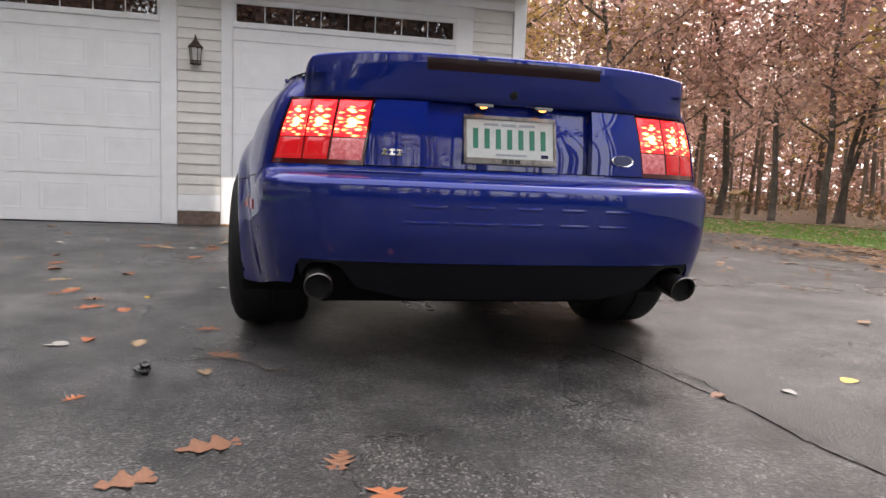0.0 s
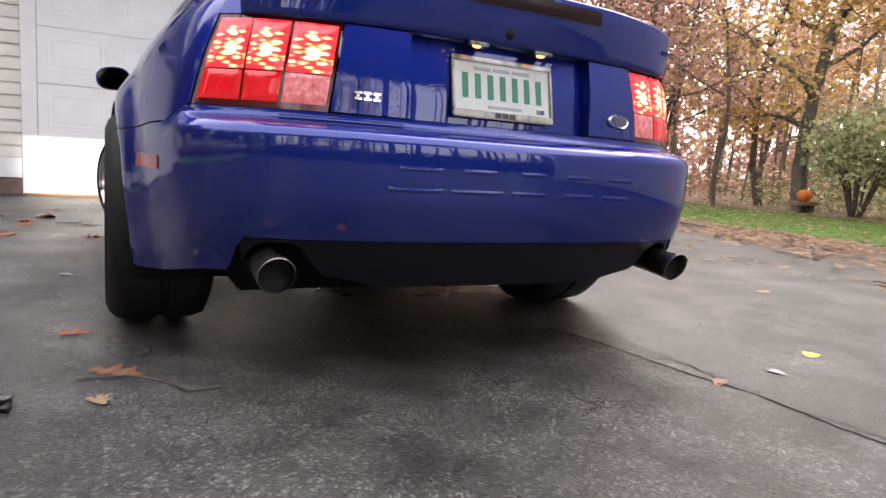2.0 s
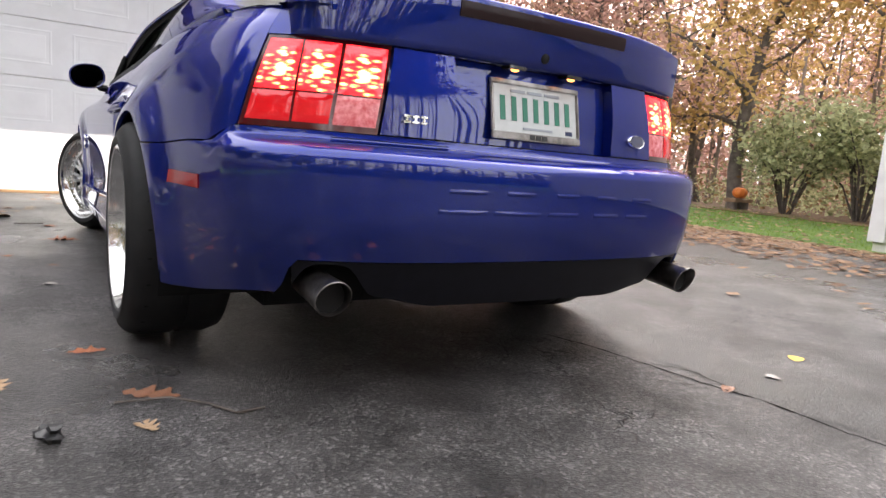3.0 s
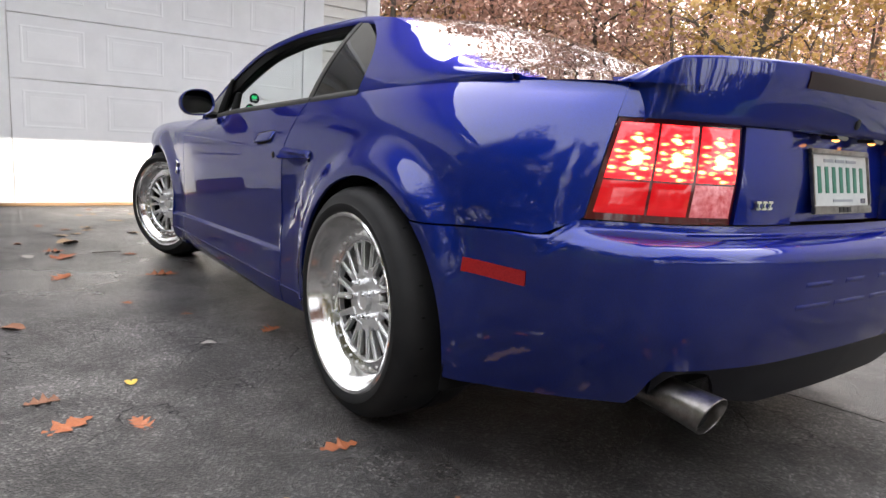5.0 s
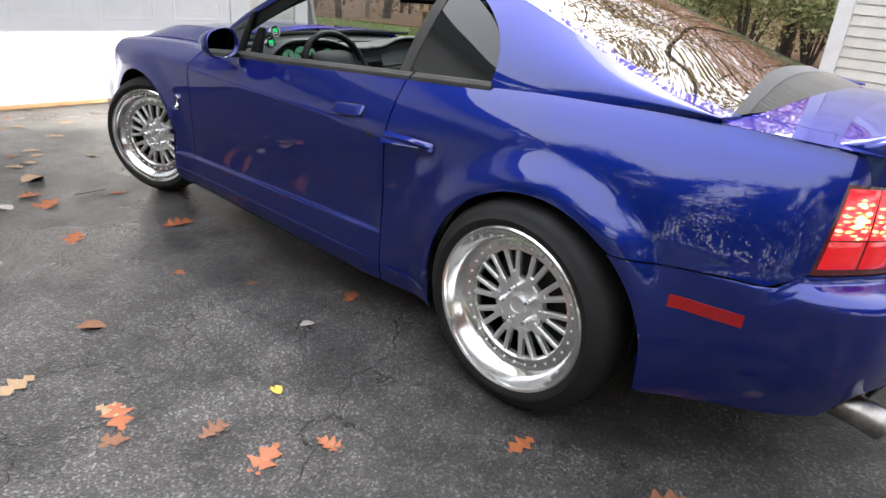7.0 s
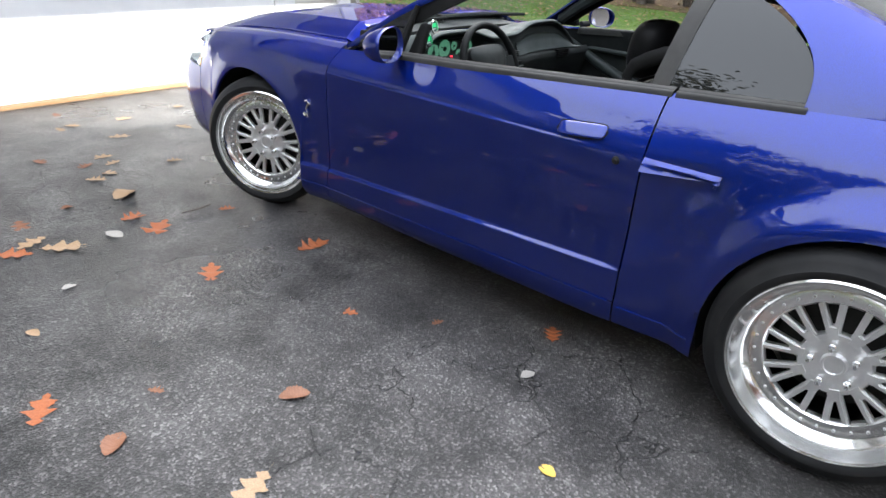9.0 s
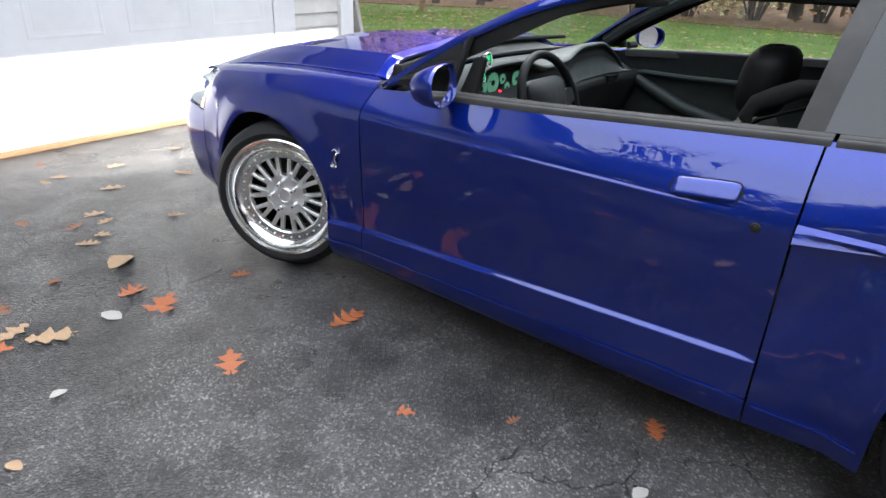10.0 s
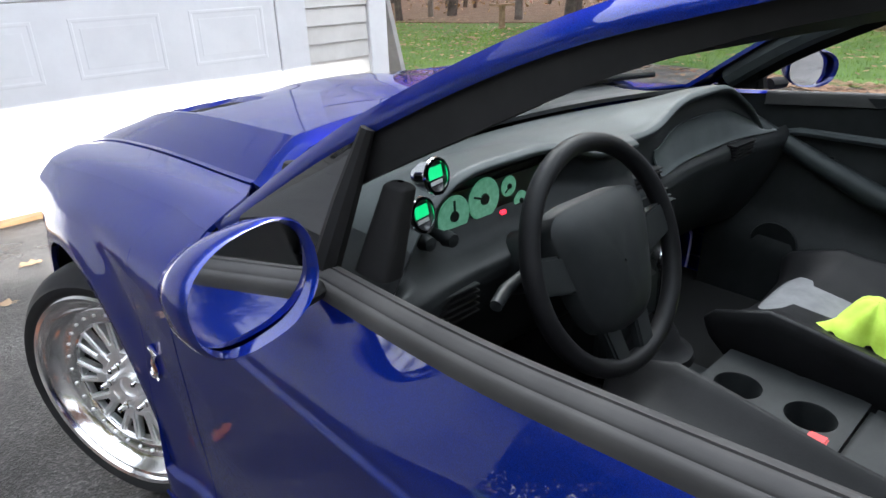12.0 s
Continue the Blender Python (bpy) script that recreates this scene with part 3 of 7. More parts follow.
# bumpers
_bs = sorted(set([s_at_y(y) for y in arch_ys(-0.72, -0.28, -0.03, 0.385, 40)] + lin(0, s_at_y(-0.72), 40)))


def bumper_low(s):
    y = float(np.interp(s, _s, _cy))
    x = abs(float(np.interp(s, _s, _cx)))
    z = z_low(y)
    return max(z, 0.392) if s < s_at_x(-0.68) else mix(max(z, 0.392), z, step(s_at_x(-0.68), s_at_x(-0.735), s))


def bumper_high(s):
    y = float(np.interp(s, _s, _cy))
    return mix(0.688, seam_z(y) - G, step(-0.88, -0.74, y)) if y < -0.74 else seam_z(y) - G


sheet("rear_bumper", lambda s, v: shell(s, mix(bumper_low(s), bumper_high(s), v)), _bs, lin(0, 0.78, 22) + lin(0.79, 1, 30), paint, car, both=True, angle=60)


def valance_low(s):
    x = abs(float(np.interp(s, _s, _cx)))
    return 0.268 + 0.03 * step(0.30, 0.5, x) + 0.085 * math.exp(-((x - 0.61) / 0.085) ** 4)


sheet("rear_valance", lambda s, v: shell(s, mix(valance_low(s), 0.389, v), -0.006), lin(0, s_at_x(-0.695), 40), lin(0, 1, 9), valance_mat, car, "black plastic lower valance", both=True)
sheet("front_bumper", lambda s, v: shell(s, mix(z_low(float(np.interp(s, _s, _cy))), 0.575, v)), lin(s_at_y(3.125), S_END, 30), V16, paint, car, both=True)
sheet("nose_panel", lambda s, v: shell(s, mix(0.579, z_top(float(np.interp(s, _s, _cy))), v)), lin(s_at_x(0) + S_END - 0.55, S_END, 20), lin(0, 1, 9), paint, car, both=True)

# tail: lamps, inset panels, number plate recess


def lamp_edge_in(z):
    return mix(-0.498, -0.468, (z - 0.69) / 0.195)


def lamp_s(t, z):
    so = s_at_y(mix(-0.733, -0.773, (z - 0.69) / 0.26))
    return mix(so, s_at_x(lamp_edge_in(z)), t)


for m_ in (False, True):
    lamp = sheet("tail_lamp", lambda t, v: shell(lamp_s(t, mix(0.690, 0.904, v)), mix(0.690, 0.904, v), -0.004), lin(0.004, 0.996, 30), lin(0, 1, 12), lamp_red, car, "red tail lamp with three lit cells and a clear reversing lens", mirror=m_)
    for k, (t0, t1) in enumerate(((0.035, 0.355), (0.38, 0.67), (0.695, 0.975))):
        for lo, hi, mm, nm in ((0.41, 0.955, lamp_lit, "lit_lens"), (0.07, 0.39, reverse_lens if k == 2 else red_lens, "reverse_lens" if k == 2 else "red_lens")):
            def cell(t, v, t0=t0, t1=t1, lo=lo, hi=hi):
                z = mix(0.690, 0.904, mix(lo, hi, v))
                edge = 0.004 * min(1, 6 * min(t, 1 - t)) * min(1, 6 * min(v, 1 - v))
                return shell(lamp_s(mix(t0, t1, t), z), z, edge - 0.003)
            o = sheet(nm, cell, lin(0, 1, 13), lin(0, 1, 11), mm, lamp, mirror=m_, lip=0.003)
            if nm != "reverse_lens":
                uv = o.data.uv_layers.new(name="cell")
                for poly in o.data.polygons:
                    for li, vi in zip(poly.loop_indices, poly.vertices):
                        uv.data[li].uv = ((vi // 11) / 12 if vi < 143 else 0, (vi % 11) / 10 if vi < 143 else 0)
    sheet("tail_panel", lambda t, v: shell(mix(s_at_x(lamp_edge_in(mix(0.692, 0.901, v))) - 0.003, s_at_x(-0.285), t), mix(0.692, 0.901, v), 0.004), lin(0, 1, 12), lin(0, 1, 10), paint, car, mirror=m_, lip=0.036)
sheet("plate_recess", lambda s, v: shell(s, mix(0.692, 0.901, v), -0.03), lin(0, s_at_x(-0.283), 16), lin(0, 1, 10), paint, car, both=True)

def quarter_end(z):
    """Where the rear quarter ends above the lamp."""
    return s_at_y(-0.735 - 0.04 * min(1, (z - 0.672) / 0.300))


sheet("tail_upper_panel", lambda t, v: shell(quarter_end(mix(0.905, 0.968, v)) * t, mix(0.905, 0.968, v)), lin(0, 1, 40), lin(0, 1, 8), paint, car, both=True, lip=0.004)


# upper surfaces
def deck(x, y):
    xt = shell_y(y, z_top(y)).x
    return Vector((x, y, z_top(y) + 0.035 * (1 - min(1, (x / xt) ** 2))))


rail_x = hermite([(-0.42, 0.715), (-0.15, 0.68), (0.15, 0.63), (0.42, 0.595), (0.7, 0.585), (1.05, 0.60), (1.39, 0.668), (1.7, 0.732), (2.03, 0.81)])
rail_z = hermite([(-0.42, 0.996), (-0.15, 1.058), (0.15, 1.16), (0.42, 1.238), (0.7, 1.265), (1.05, 1.258), (1.39, 1.198), (1.7, 1.068), (2.03, 0.852)])


def rail(y):
    return Vector((-rail_x(y), y, rail_z(y)))


def belt(y):
    p = shell_y(y, z_top(y))
    return Vector((p.x, p.y, p.z))


def strip_in(edge):
    def f(y, v):
        p = belt(y)
        return deck(mix(p.x, -edge(y), v), y)
    return f


for m_ in (False, True):
    sheet("quarter_top", strip_in(lambda y: 0.60), lin(-0.845, -0.30, 20), lin(0, 1, 8), paint, car, mirror=m_, lip=0)
    sheet("fender_top", lambda t, v: strip_in(lambda y: 0.66)(mix(2.05 + 0.15 * v ** 1.6, 3.3, t), v) + Vector((0, 0, 0.068 * v * (1 - v) ** 2)), lin(0, 1, 24), lin(0, 1, 8), paint, car, mirror=m_, lip=0.008)
sheet("trunk_lid", lambda y, v: deck(mix(-0.597, 0, v), y), lin(-0.84, -0.44, 16), lin(0, 1, 14), paint, car, both=True)


def hood_z(x, y):
    a = abs(x)
    z = deck(x, y).z + 0.003 + 0.009 * step(0.655, 0.58, a)
    rise = 0.046 * min(1, max(0, (0.645 - a) / 0.115)) * step(3.42, 2.80, y)
    dip = -0.014 * step(0.30, 0.34, a) * step(0.52, 0.49, a) * step(2.97, 2.93, y) * step(2.74, 2.78, y)
    ridge = 0.012 * step(0.2, 0.05, a) * step(3.3, 2.9, y)
    return z + rise + dip + ridge


def hood_front(x):
    return 3.45 - 0.13 * (abs(x) / 0.657) ** 3


def hood_rear(x):
    return 2.205 + 0.10 * (1 - min(1, abs(x) / 0.657) ** 2.2)


def hood_lip_f(t, v):
    x = mix(-0.652, 0, t)
    y = hood_rear(x)
    return Vector((x, y - 0.058 * v, hood_z(x, y) - 0.001 - 0.006 * v - 0.004 * v * v))


def hood_f(y, v):
    x = mix(-0.657, 0, v)
    y0 = hood_rear(x)
    y = mix(y0, hood_front(x), y)
    return Vector((x, y, hood_z(x, y)))


sheet("hood", hood_f, lin(0, 1, 60), [0, 0.012 / 0.657] + [mix(0.012, 0.127, k / 5) / 0.657 for k in range(1, 6)] + lin(0.135 / 0.657, 1, 40), paint, car, both=True, angle=11)
sheet("hood_lip", hood_lip_f, lin(0, 1, 40), lin(0, 1, 7), paint, car, "turned-down rear lip of the bonnet", both=True)



def nose_cover_f(t, v):
    b = shell(mix(S_END - 0.62, S_END, t), 0.586, -0.004)
    x = max(-0.65, b.x * 1.12)
    y = hood_front(x) - 0.006
    return mix(Vector((x, y, hood_z(x, y) - 0.008)), b, v) + Vector((0, 0.012, 0.012)) * math.sin(math.pi * v)


sheet("nose_cover", nose_cover_f, lin(0, 1, 24), lin(0, 1, 7), paint, car, both=True)

# glasshouse


def bowed(y, t, bow, crown):
    p = rail(y)
    k = 1 - t * t
    return Vector((p.x * -t, y + bow * k, p.z + crown * k))


def windscreen_f(y, t):
    return bowed(y, t, mix(0.05, 0.17, (y - 1.08) / 0.95), mix(0.035, 0.0, (y - 1.08) / 0.95))


def backlight_f(y, t):
    return bowed(y, t, mix(0.0, -0.10, (0.42 - y) / 0.84), mix(0.045, 0.012, (0.42 - y) / 0.84))


def roof_f(y, t):
    return bowed(y, t, mix(0.0, 0.05, step(0.45, 1.06, y)), mix(0.045, 0.035, (y - 0.42) / 0.66))


sheet("windscreen", windscreen_f, lin(1.09, 2.02, 20), lin(-0.93, 0.93, 25), thin_glass, car, "clear laminated glass", lip=0).visible_shadow = False
sheet("rear_window", backlight_f, lin(-0.415, 0.40, 20), lin(-0.93, 0.93, 25), rear_tint, car, "dark tinted glass", lip=0)
sheet("roof_panel", roof_f, lin(0.405, 1.085, 20), lin(-1, 1, 31), paint, car)


def pillar_band(y0, y1, fn, name):
    for m in (False, True):
        sheet(name, lambda y, v: mix(rail(y) + Vector((0, 0, 0)), fn(y, -0.90), v), lin(y0, y1, 26), lin(0, 1, 5), paint, car, mirror=m)


pillar_band(1.088, 2.03, windscreen_f, "a_pillar")
pillar_band(-0.42, 0.402, backlight_f, "c_pillar_edge")


def sail_front(v):
    return 0.278 + 0.30 * v ** 3


def sail_f(t, v):
    y = mix(-0.438, sail_front(v), t)
    a, b = belt(y), rail(y)
    k = 4 * v * (1 - v)
    return mix(a, b, v) + Vector((-0.018 * k, 0, 0.01 * k))


def side_f(y, v):
    a, b = belt(y) + Vector((0.012, 0, 0.0)), rail(y)
    k = 4 * v * (1 - v)
    return mix(a, b, v) + Vector((-0.016 * k, 0, 0.008 * k))


def below_rail(y, d):
    a, b = belt(y), rail(y)
    return mix(b, a, min(0.9, d / max(0.05, (b - a).length)))


for m_ in (False, True):
    sheet("sail_panel", sail_f, lin(0, 1, 24), lin(0, 1, 16), paint, car, mirror=m_, lip=0.004)
    sheet("quarter_window", lambda t, v: side_f(mix(mix(0.650, 0.617, v), sail_front(v) + 0.004, t), mix(0.045, 0.93, v)) + Vector((0.004, 0, 0)), lin(0, 1, 14), lin(0, 1, 14), tint, car, "dark tinted glass", mirror=m_, lip=0.004)
    sheet("door_post", lambda t, v: side_f(mix(0.651, 0.618, v) + mix(-0.004, 0.054, t), mix(0.03, 0.94, v)) + Vector((0.001 + 0.010 * t * t, 0, 0)), lin(0, 1, 6), lin(0, 1, 12), molding_mat, car, "faded black post behind the door glass", mirror=m_, lip=0.012)
    sheet("roof_rail", lambda y, v: below_rail(y, mix(0.0, 0.036, v)) + Vector((-0.006 * math.sin(math.pi * v), 0, 0)), lin(0.47, 2.0, 44), lin(0, 1, 6), paint, car, mirror=m_)
    sheet("door_seal", lambda y, v: below_rail(y, mix(0.034, mix(0.060, 0.094, step(1.25, 1.6, y)), v)) + Vector((0.006 + 0.02 * v, 0, 0)), lin(0.50, 1.9, 44), lin(0, 1, 5), seal, car, "black rubber door seal", mirror=m_)

# cabin floor and wheel wells, dark
boxed("floor_pan", (-0.82, 0.82, 0.42, 2.2, 0.145, 0.22), dark_void, car, bev=0.01)
boxed("underbody", (-0.60, 0.60, -0.40, 3.2, 0.16, 0.30), dark_void, car, bev=0.01)
boxed("rear_pan", (-0.70, 0.70, -0.80, -0.40, 0.29, 0.41), dark_void, car, bev=0.01)
boxed("rear_axle", (-0.7, 0.7, -0.05, 0.05, 0.29, 0.38), dark_void, car, bev=0.03)
boxed("bulkhead", (-0.74, 0.74, -0.75, -0.3, 0.42, 0.84), dark_void, car, bev=0.02)


def wheel_well(yc, zc, r, sx):
    vs, fs = [], []
    n = 20
    for i in range(n + 1):
        a = math.pi * (-0.1 + 1.2 * i / n)
        for x in (0.89, 0.55):
            vs.append((sx * x, yc + (r + 0.01) * math.cos(a), zc + (r + 0.01) * math.sin(a)))
    for i in range(n):
        fs.append((2 * i, 2 * i + 2, 2 * i + 3, 2 * i + 1))
    c = len(vs)
    vs.append((sx * 0.55, yc, zc))
    for i in range(n):
        fs.append((2 * i + 1, 2 * i + 3, c))
    return mesh("wheel_well_liner", vs, fs, dark_void, car)


for sx in (-1, 1):
    wheel_well(-0.03, 0.33, 0.385, sx)
    wheel_well(2.588, 0.30, 0.37, sx)


# ---------------------------------------------------------------- wheels
def wheel(y, z, R, width, face_x, dish, sx, steer=0.0, wall_h=0.064):
    """R: tyre radius; face_x: outer face of the tyre; dish: how deep the spokes sit."""
    rr = R - wall_h
    turn = Matrix.Translation((sx * (face_x - 0.12), y, z)) @ Matrix.Rotation(radians(steer), 4, "Z") @ Matrix.Translation((sx * 0.12, 0, 0)) @ Matrix.Rotation(radians(-90 * sx * -1), 4, "Y")
    w = width
    tyre_p = [(rr, 0.004), (rr + 0.010, 0.013), (rr + 0.026, 0.013), (rr + 0.028, 0.010), (R - 0.03, 0.004), (R - 0.014, -0.010), (R - 0.004, -0.028), (R, -0.06), (R, -w / 2 + 0.012), (R - 0.007, -w / 2 + 0.010),
              (R - 0.007, -w / 2 - 0.010), (R, -w / 2 - 0.012), (R, -w + 0.06), (R - 0.012, -w + 0.02), (rr + 0.02, -w), (rr, -w + 0.004)]
    vs, fs = lathe(tyre_p, 96, turn)
    hub_v, hub_f = lathe([(0.0, -dish - 0.05), (0.06, -dish - 0.05), (0.13, -dish - 0.09), (0.165, -dish - 0.095), (0.17, -w + 0.03), (0.0, -w + 0.03)], 48, turn)
    hub = mesh("wheel", hub_v, hub_f, brake_iron, car)
    mesh("tyre", vs, fs, rubber, hub, angle=50)
    # shallow grooves across the shoulder of the tread, shown as dark bars
    bm = bmesh.new()
    box(bm, R - 0.020, R + 0.0006, -0.0022, 0.0022, -0.115, -0.020)
    groove = bpy.data.meshes.new("tread_groove")
    bm.to_mesh(groove)
    bm.free()
    groove.materials.append(dark_void)
    for k in range(26):
        o = new("tread_groove", groove)
        o.parent = hub
        o.matrix_basis = turn @ Matrix.Rotation(2 * math.pi * k / 26, 4, "Z") @ Matrix.Rotation(radians(3), 4, "Y")
    lip_p = [(rr + 0.002, -0.012), (rr + 0.005, 0.006), (rr - 0.002, 0.011), (rr - 0.010, 0.008), (rr - 0.014, -0.002), (rr - 0.017, -0.012), (rr - 0.024, -dish + 0.035), (rr - 0.034, -dish + 0.012), (rr - 0.046, -dish + 0.004),
             (rr - 0.050, -dish + 0.006), (rr - 0.082, -dish + 0.005), (rr - 0.086, -dish + 0.001), (rr - 0.087, -dish - 0.03), (rr - 0.03, -dish - 0.08), (rr - 0.03, -w + 0.02)]
    vs, fs = lathe(lip_p, 96, turn)
    mesh("rim", vs, fs, polished, hub, "polished aluminium outer rim")
    ring = rr - 0.080
    bm = bmesh.new()
    for k in range(10):
        a = Matrix.Rotation(2 * math.pi * (k + 0.5) / 10, 4, "Z")
        # forked spoke: a stem at the hub and two arms that part towards the ring
        box(bm, 0.070, 0.114, -0.0185, 0.0185, -dish - 0.022, -dish + 0.003, 0.006, turn @ a)
        for o in (-1, 1):
            p0, p1 = Vector((0.100, o * 0.0095)), Vector(((ring + 0.006) * math.cos(radians(8.4)), o * (ring + 0.006) * math.sin(radians(8.4))))
            d = p1 - p0
            box(bm, 0, d.length, -0.0088, 0.0088, -dish - 0.022, -dish + 0.003, 0.0055, turn @ a @ Matrix.Translation((p0.x, p0.y, 0)) @ Matrix.Rotation(math.atan2(d.y, d.x), 4, "Z"))
        for o in (0, 18):
            box(bm, ring - 0.009, ring + 0.006, -0.022, 0.022, -dish - 0.022, -dish + 0.001, 0.004, turn @ a @ Matrix.Rotation(radians(o), 4, "Z"))
    part("spoke_face", bm, brushed, hub)
    vs, fs = lathe([(0.0, -dish + 0.006), (0.024, -dish + 0.006), (0.026, -dish + 0.011), (0.031, -dish + 0.011), (0.034, -dish - 0.004), (0.070, -dish - 0.002), (0.088, -dish + 0.001), (0.092, -dish - 0.004), (0.093, -dish - 0.02)], 48, turn)
    mesh("centre_disc", vs, fs, brushed, hub)
    nut_v, nut_f = lathe([(0, 0.034), (0.005, 0.034), (0.0065, 0.031), (0.007, 0.014), (0.0095, 0.012), (0.010, -0.006)], 10)
    nut = bpy.data.meshes.new("lug_nut")
    nut.from_pydata(nut_v, [], nut_f)
    nut.materials.append(chrome)
    bolt_v, bolt_f = lathe([(0, 0.005), (0.003, 0.005), (0.0042, 0.003), (0.0045, 0)], 8)
    bolt = bpy.data.meshes.new("rim_bolt")
    bolt.from_pydata(bolt_v, [], bolt_f)
    bolt.materials.append(brushed)
    for count, radius, me in ((5, 0.057, nut), (30, rr - 0.064, bolt)):
        for k in range(count):
            a = 2 * math.pi * k / count + 0.3
            o = new(me.name, me)
            o.parent = hub
            o.matrix_basis = turn @ Matrix.Translation((radius * math.cos(a), radius * math.sin(a), -dish + (0.003 if me is nut else 0.004)))
    return hub


for sx in (-1, 1):
    wheel(-0.004, 0.342, 0.342, 0.30, 0.945, 0.06, sx, 0.0, 0.078)
    wheel(2.573, 0.318, 0.318, 0.25, 0.917, 0.035, sx, 25.0)

# exhaust tips
for sx in (-1, 1):
    m = Matrix.Translation((sx * 0.612, -0.972, 0.316)) @ Matrix.Rotation(radians(90 + 4), 4, "X")
    vs, fs = lathe([(0.034, -0.3), (0.041, -0.06), (0.044, 0.0), (0.042, 0.002), (0.040, -0.004), (0.038, -0.25), (0.0, -0.25)], 40, m)
    # slash-cut end
    vs = [Vector((p[0], p[1] - (p[2] - 0.312) * 0.3 * step(-0.90, -0.98, p[1]), p[2])) for p in vs]
    mesh("exhaust_tip", vs, fs, steel, car, "stainless exhaust tip, dark inside")

# near-black disc set a little way inside each tip
for sx in (-1, 1):
    vs, fs = lathe([(0, 0.0), (0.0385, 0.0)], 32, Matrix.Translation((sx * 0.612, -0.945, 0.3145)) @ Matrix.Rotation(radians(90), 4, "X"))
    mesh("exhaust_bore", vs, fs, bore_mat, car)

# spoiler on the boot lid


_rim = [shell(s_, 0.905) for s_ in lin(0.0, s_at_y(-0.72), 60)]


def tail_y(x):
    """Where the tail stands below the spoiler."""
    return float(np.interp(abs(x), [-p.x for p in _rim], [p.y for p in _rim]))


def spoiler_f(t, v):
    x = mix(-0.668, 0.0, t)
    q = abs(x) / 0.668
    top = 1.050 - 0.022 * q ** 4
    low_y = tail_y(x) - 0.006 - 0.016 * q ** 2
    edge_y = -0.912 + 0.105 * q ** 3
    y_a = -0.60 - 0.07 * q ** 2
    z_a = deck(x, y_a).z - 0.004
    z_b = deck(x, -0.72).z
    pts = [(y_a, z_a), (mix(y_a, edge_y, 0.3), mix(z_b, top, 0.34)), (mix(y_a, edge_y, 0.62), mix(z_b, top, 0.66)), (edge_y + 0.040, top - 0.017), (edge_y + 0.005, top),
           (edge_y + 0.001, top - 0.004), (edge_y + 0.001, top - 0.03), (mix(edge_y, low_y, 0.45), mix(top, 0.905, 0.6)), (low_y, 0.905), (low_y + 0.05, 0.902)]
    if q > 0.94:
        e = math.sqrt(max(0.0, 1 - ((q - 0.94) / 0.06) ** 2))
        n = len(pts) - 1
        foot = [(mix(y_a, tail_y(x), min(1, i / (n - 1))), mix(z_a, 0.905, min(1, i / (n - 1)) ** 2.5)) for i in range(n + 1)]
        pts = [(mix(g[0], p[0], e), mix(g[1], p[1], e)) for g, p in zip(foot, pts)]
    f = v * (len(pts) - 1)
    i = min(len(pts) - 2, int(f))
    a, b = Vector(pts[i]), Vector(pts[i + 1])
    p = mix(a, b, f - i)
    return Vector((x, p.x, p.y))


spoiler = sheet("spoiler", spoiler_f, [0, 0.0008, 0.002, 0.004, 0.008, 0.013, 0.02, 0.03, 0.042, 0.052, 0.06, 0.065, 0.09, 0.115, 0.14, 0.17, 0.2, 0.25, 0.3, 0.4, 0.5, 0.6, 0.7, 0.8, 0.9, 1.0], lin(0, 1, 49), paint, car, "blue boot-lid spoiler", both=True, angle=55)
sheet("high_brake_lamp", lambda t, v: spoiler_f(mix(0.566, 1.0, t), mix(0.68, 0.80, v) * 8 / 9) + Vector((0, -0.003, 0)), lin(0, 1, 10), lin(0, 1, 4), dark_red_lens, spoiler, "unlit dark red brake lamp", both=True)
vs, fs = lathe([(0.0, 0.004), (0.008, 0.004), (0.013, 0.002), (0.014, 0)], 20, Matrix.Translation((0.0, -0.894, 0.935)) @ Matrix.Rotation(radians(100), 4, "X"))
mesh("boot_lock", vs, fs, black_plastic, car)
sheet("bumper_step_pad", lambda t, v: shell(mix(s_at_x(-0.62), s_at_x(-0.30), t), mix(0.677, 0.680, v), 0.003), lin(0, 1, 10), lin(0, 1, 3), paint, car)

# number plate with its holder, all writing as bars
pm = Matrix.Translation((0, -0.876, 0.791)) @ Matrix.Rotation(radians(-12), 4, "X")
plate = boxed("number_plate", (-0.150, 0.150, -0.003, 0.003, -0.074, 0.074), plate_mat, car, "white number plate with green bars in a dull metal holder", 0.002, pm)
bm = bmesh.new()
for d in ((-0.158, 0.158, -0.008, 0.002, 0.066, 0.080), (-0.158, 0.158, -0.008, 0.002, -0.082, -0.062), (-0.158, -0.148, -0.008, 0.002, -0.062, 0.066), (0.148, 0.158, -0.008, 0.002, -0.062, 0.066)):
    box(bm, *d, 0.0025, pm)
part("plate_holder", bm, steel, plate)
for k in range(7):
    x = -0.118 + k * 0.0385
    boxed("lettering_bar", (x - 0.0085, x + 0.0085, -0.0046, -0.003, -0.030, 0.036), plate_green, plate, m=pm)
for x0, x1, z0, z1, mm in ((-0.09, -0.04, 0.047, 0.055, plate_grey), (-0.03, 0.02, 0.047, 0.055, plate_grey), (0.03, 0.085, 0.047, 0.055, plate_grey), (-0.05, 0.055, -0.052, -0.046, plate_grey), (0.105, 0.13, -0.056, -0.044, badge_blue)):
    boxed("small_bar", (x0, x1, -0.0046, -0.003, z0, z1), mm, plate, m=pm)
for x in (-0.022, 0.0, 0.022):
    boxed("holder_bar", (x - 0.009, x + 0.009, -0.0096, -0.008, -0.079, -0.066), ink, plate, m=pm)
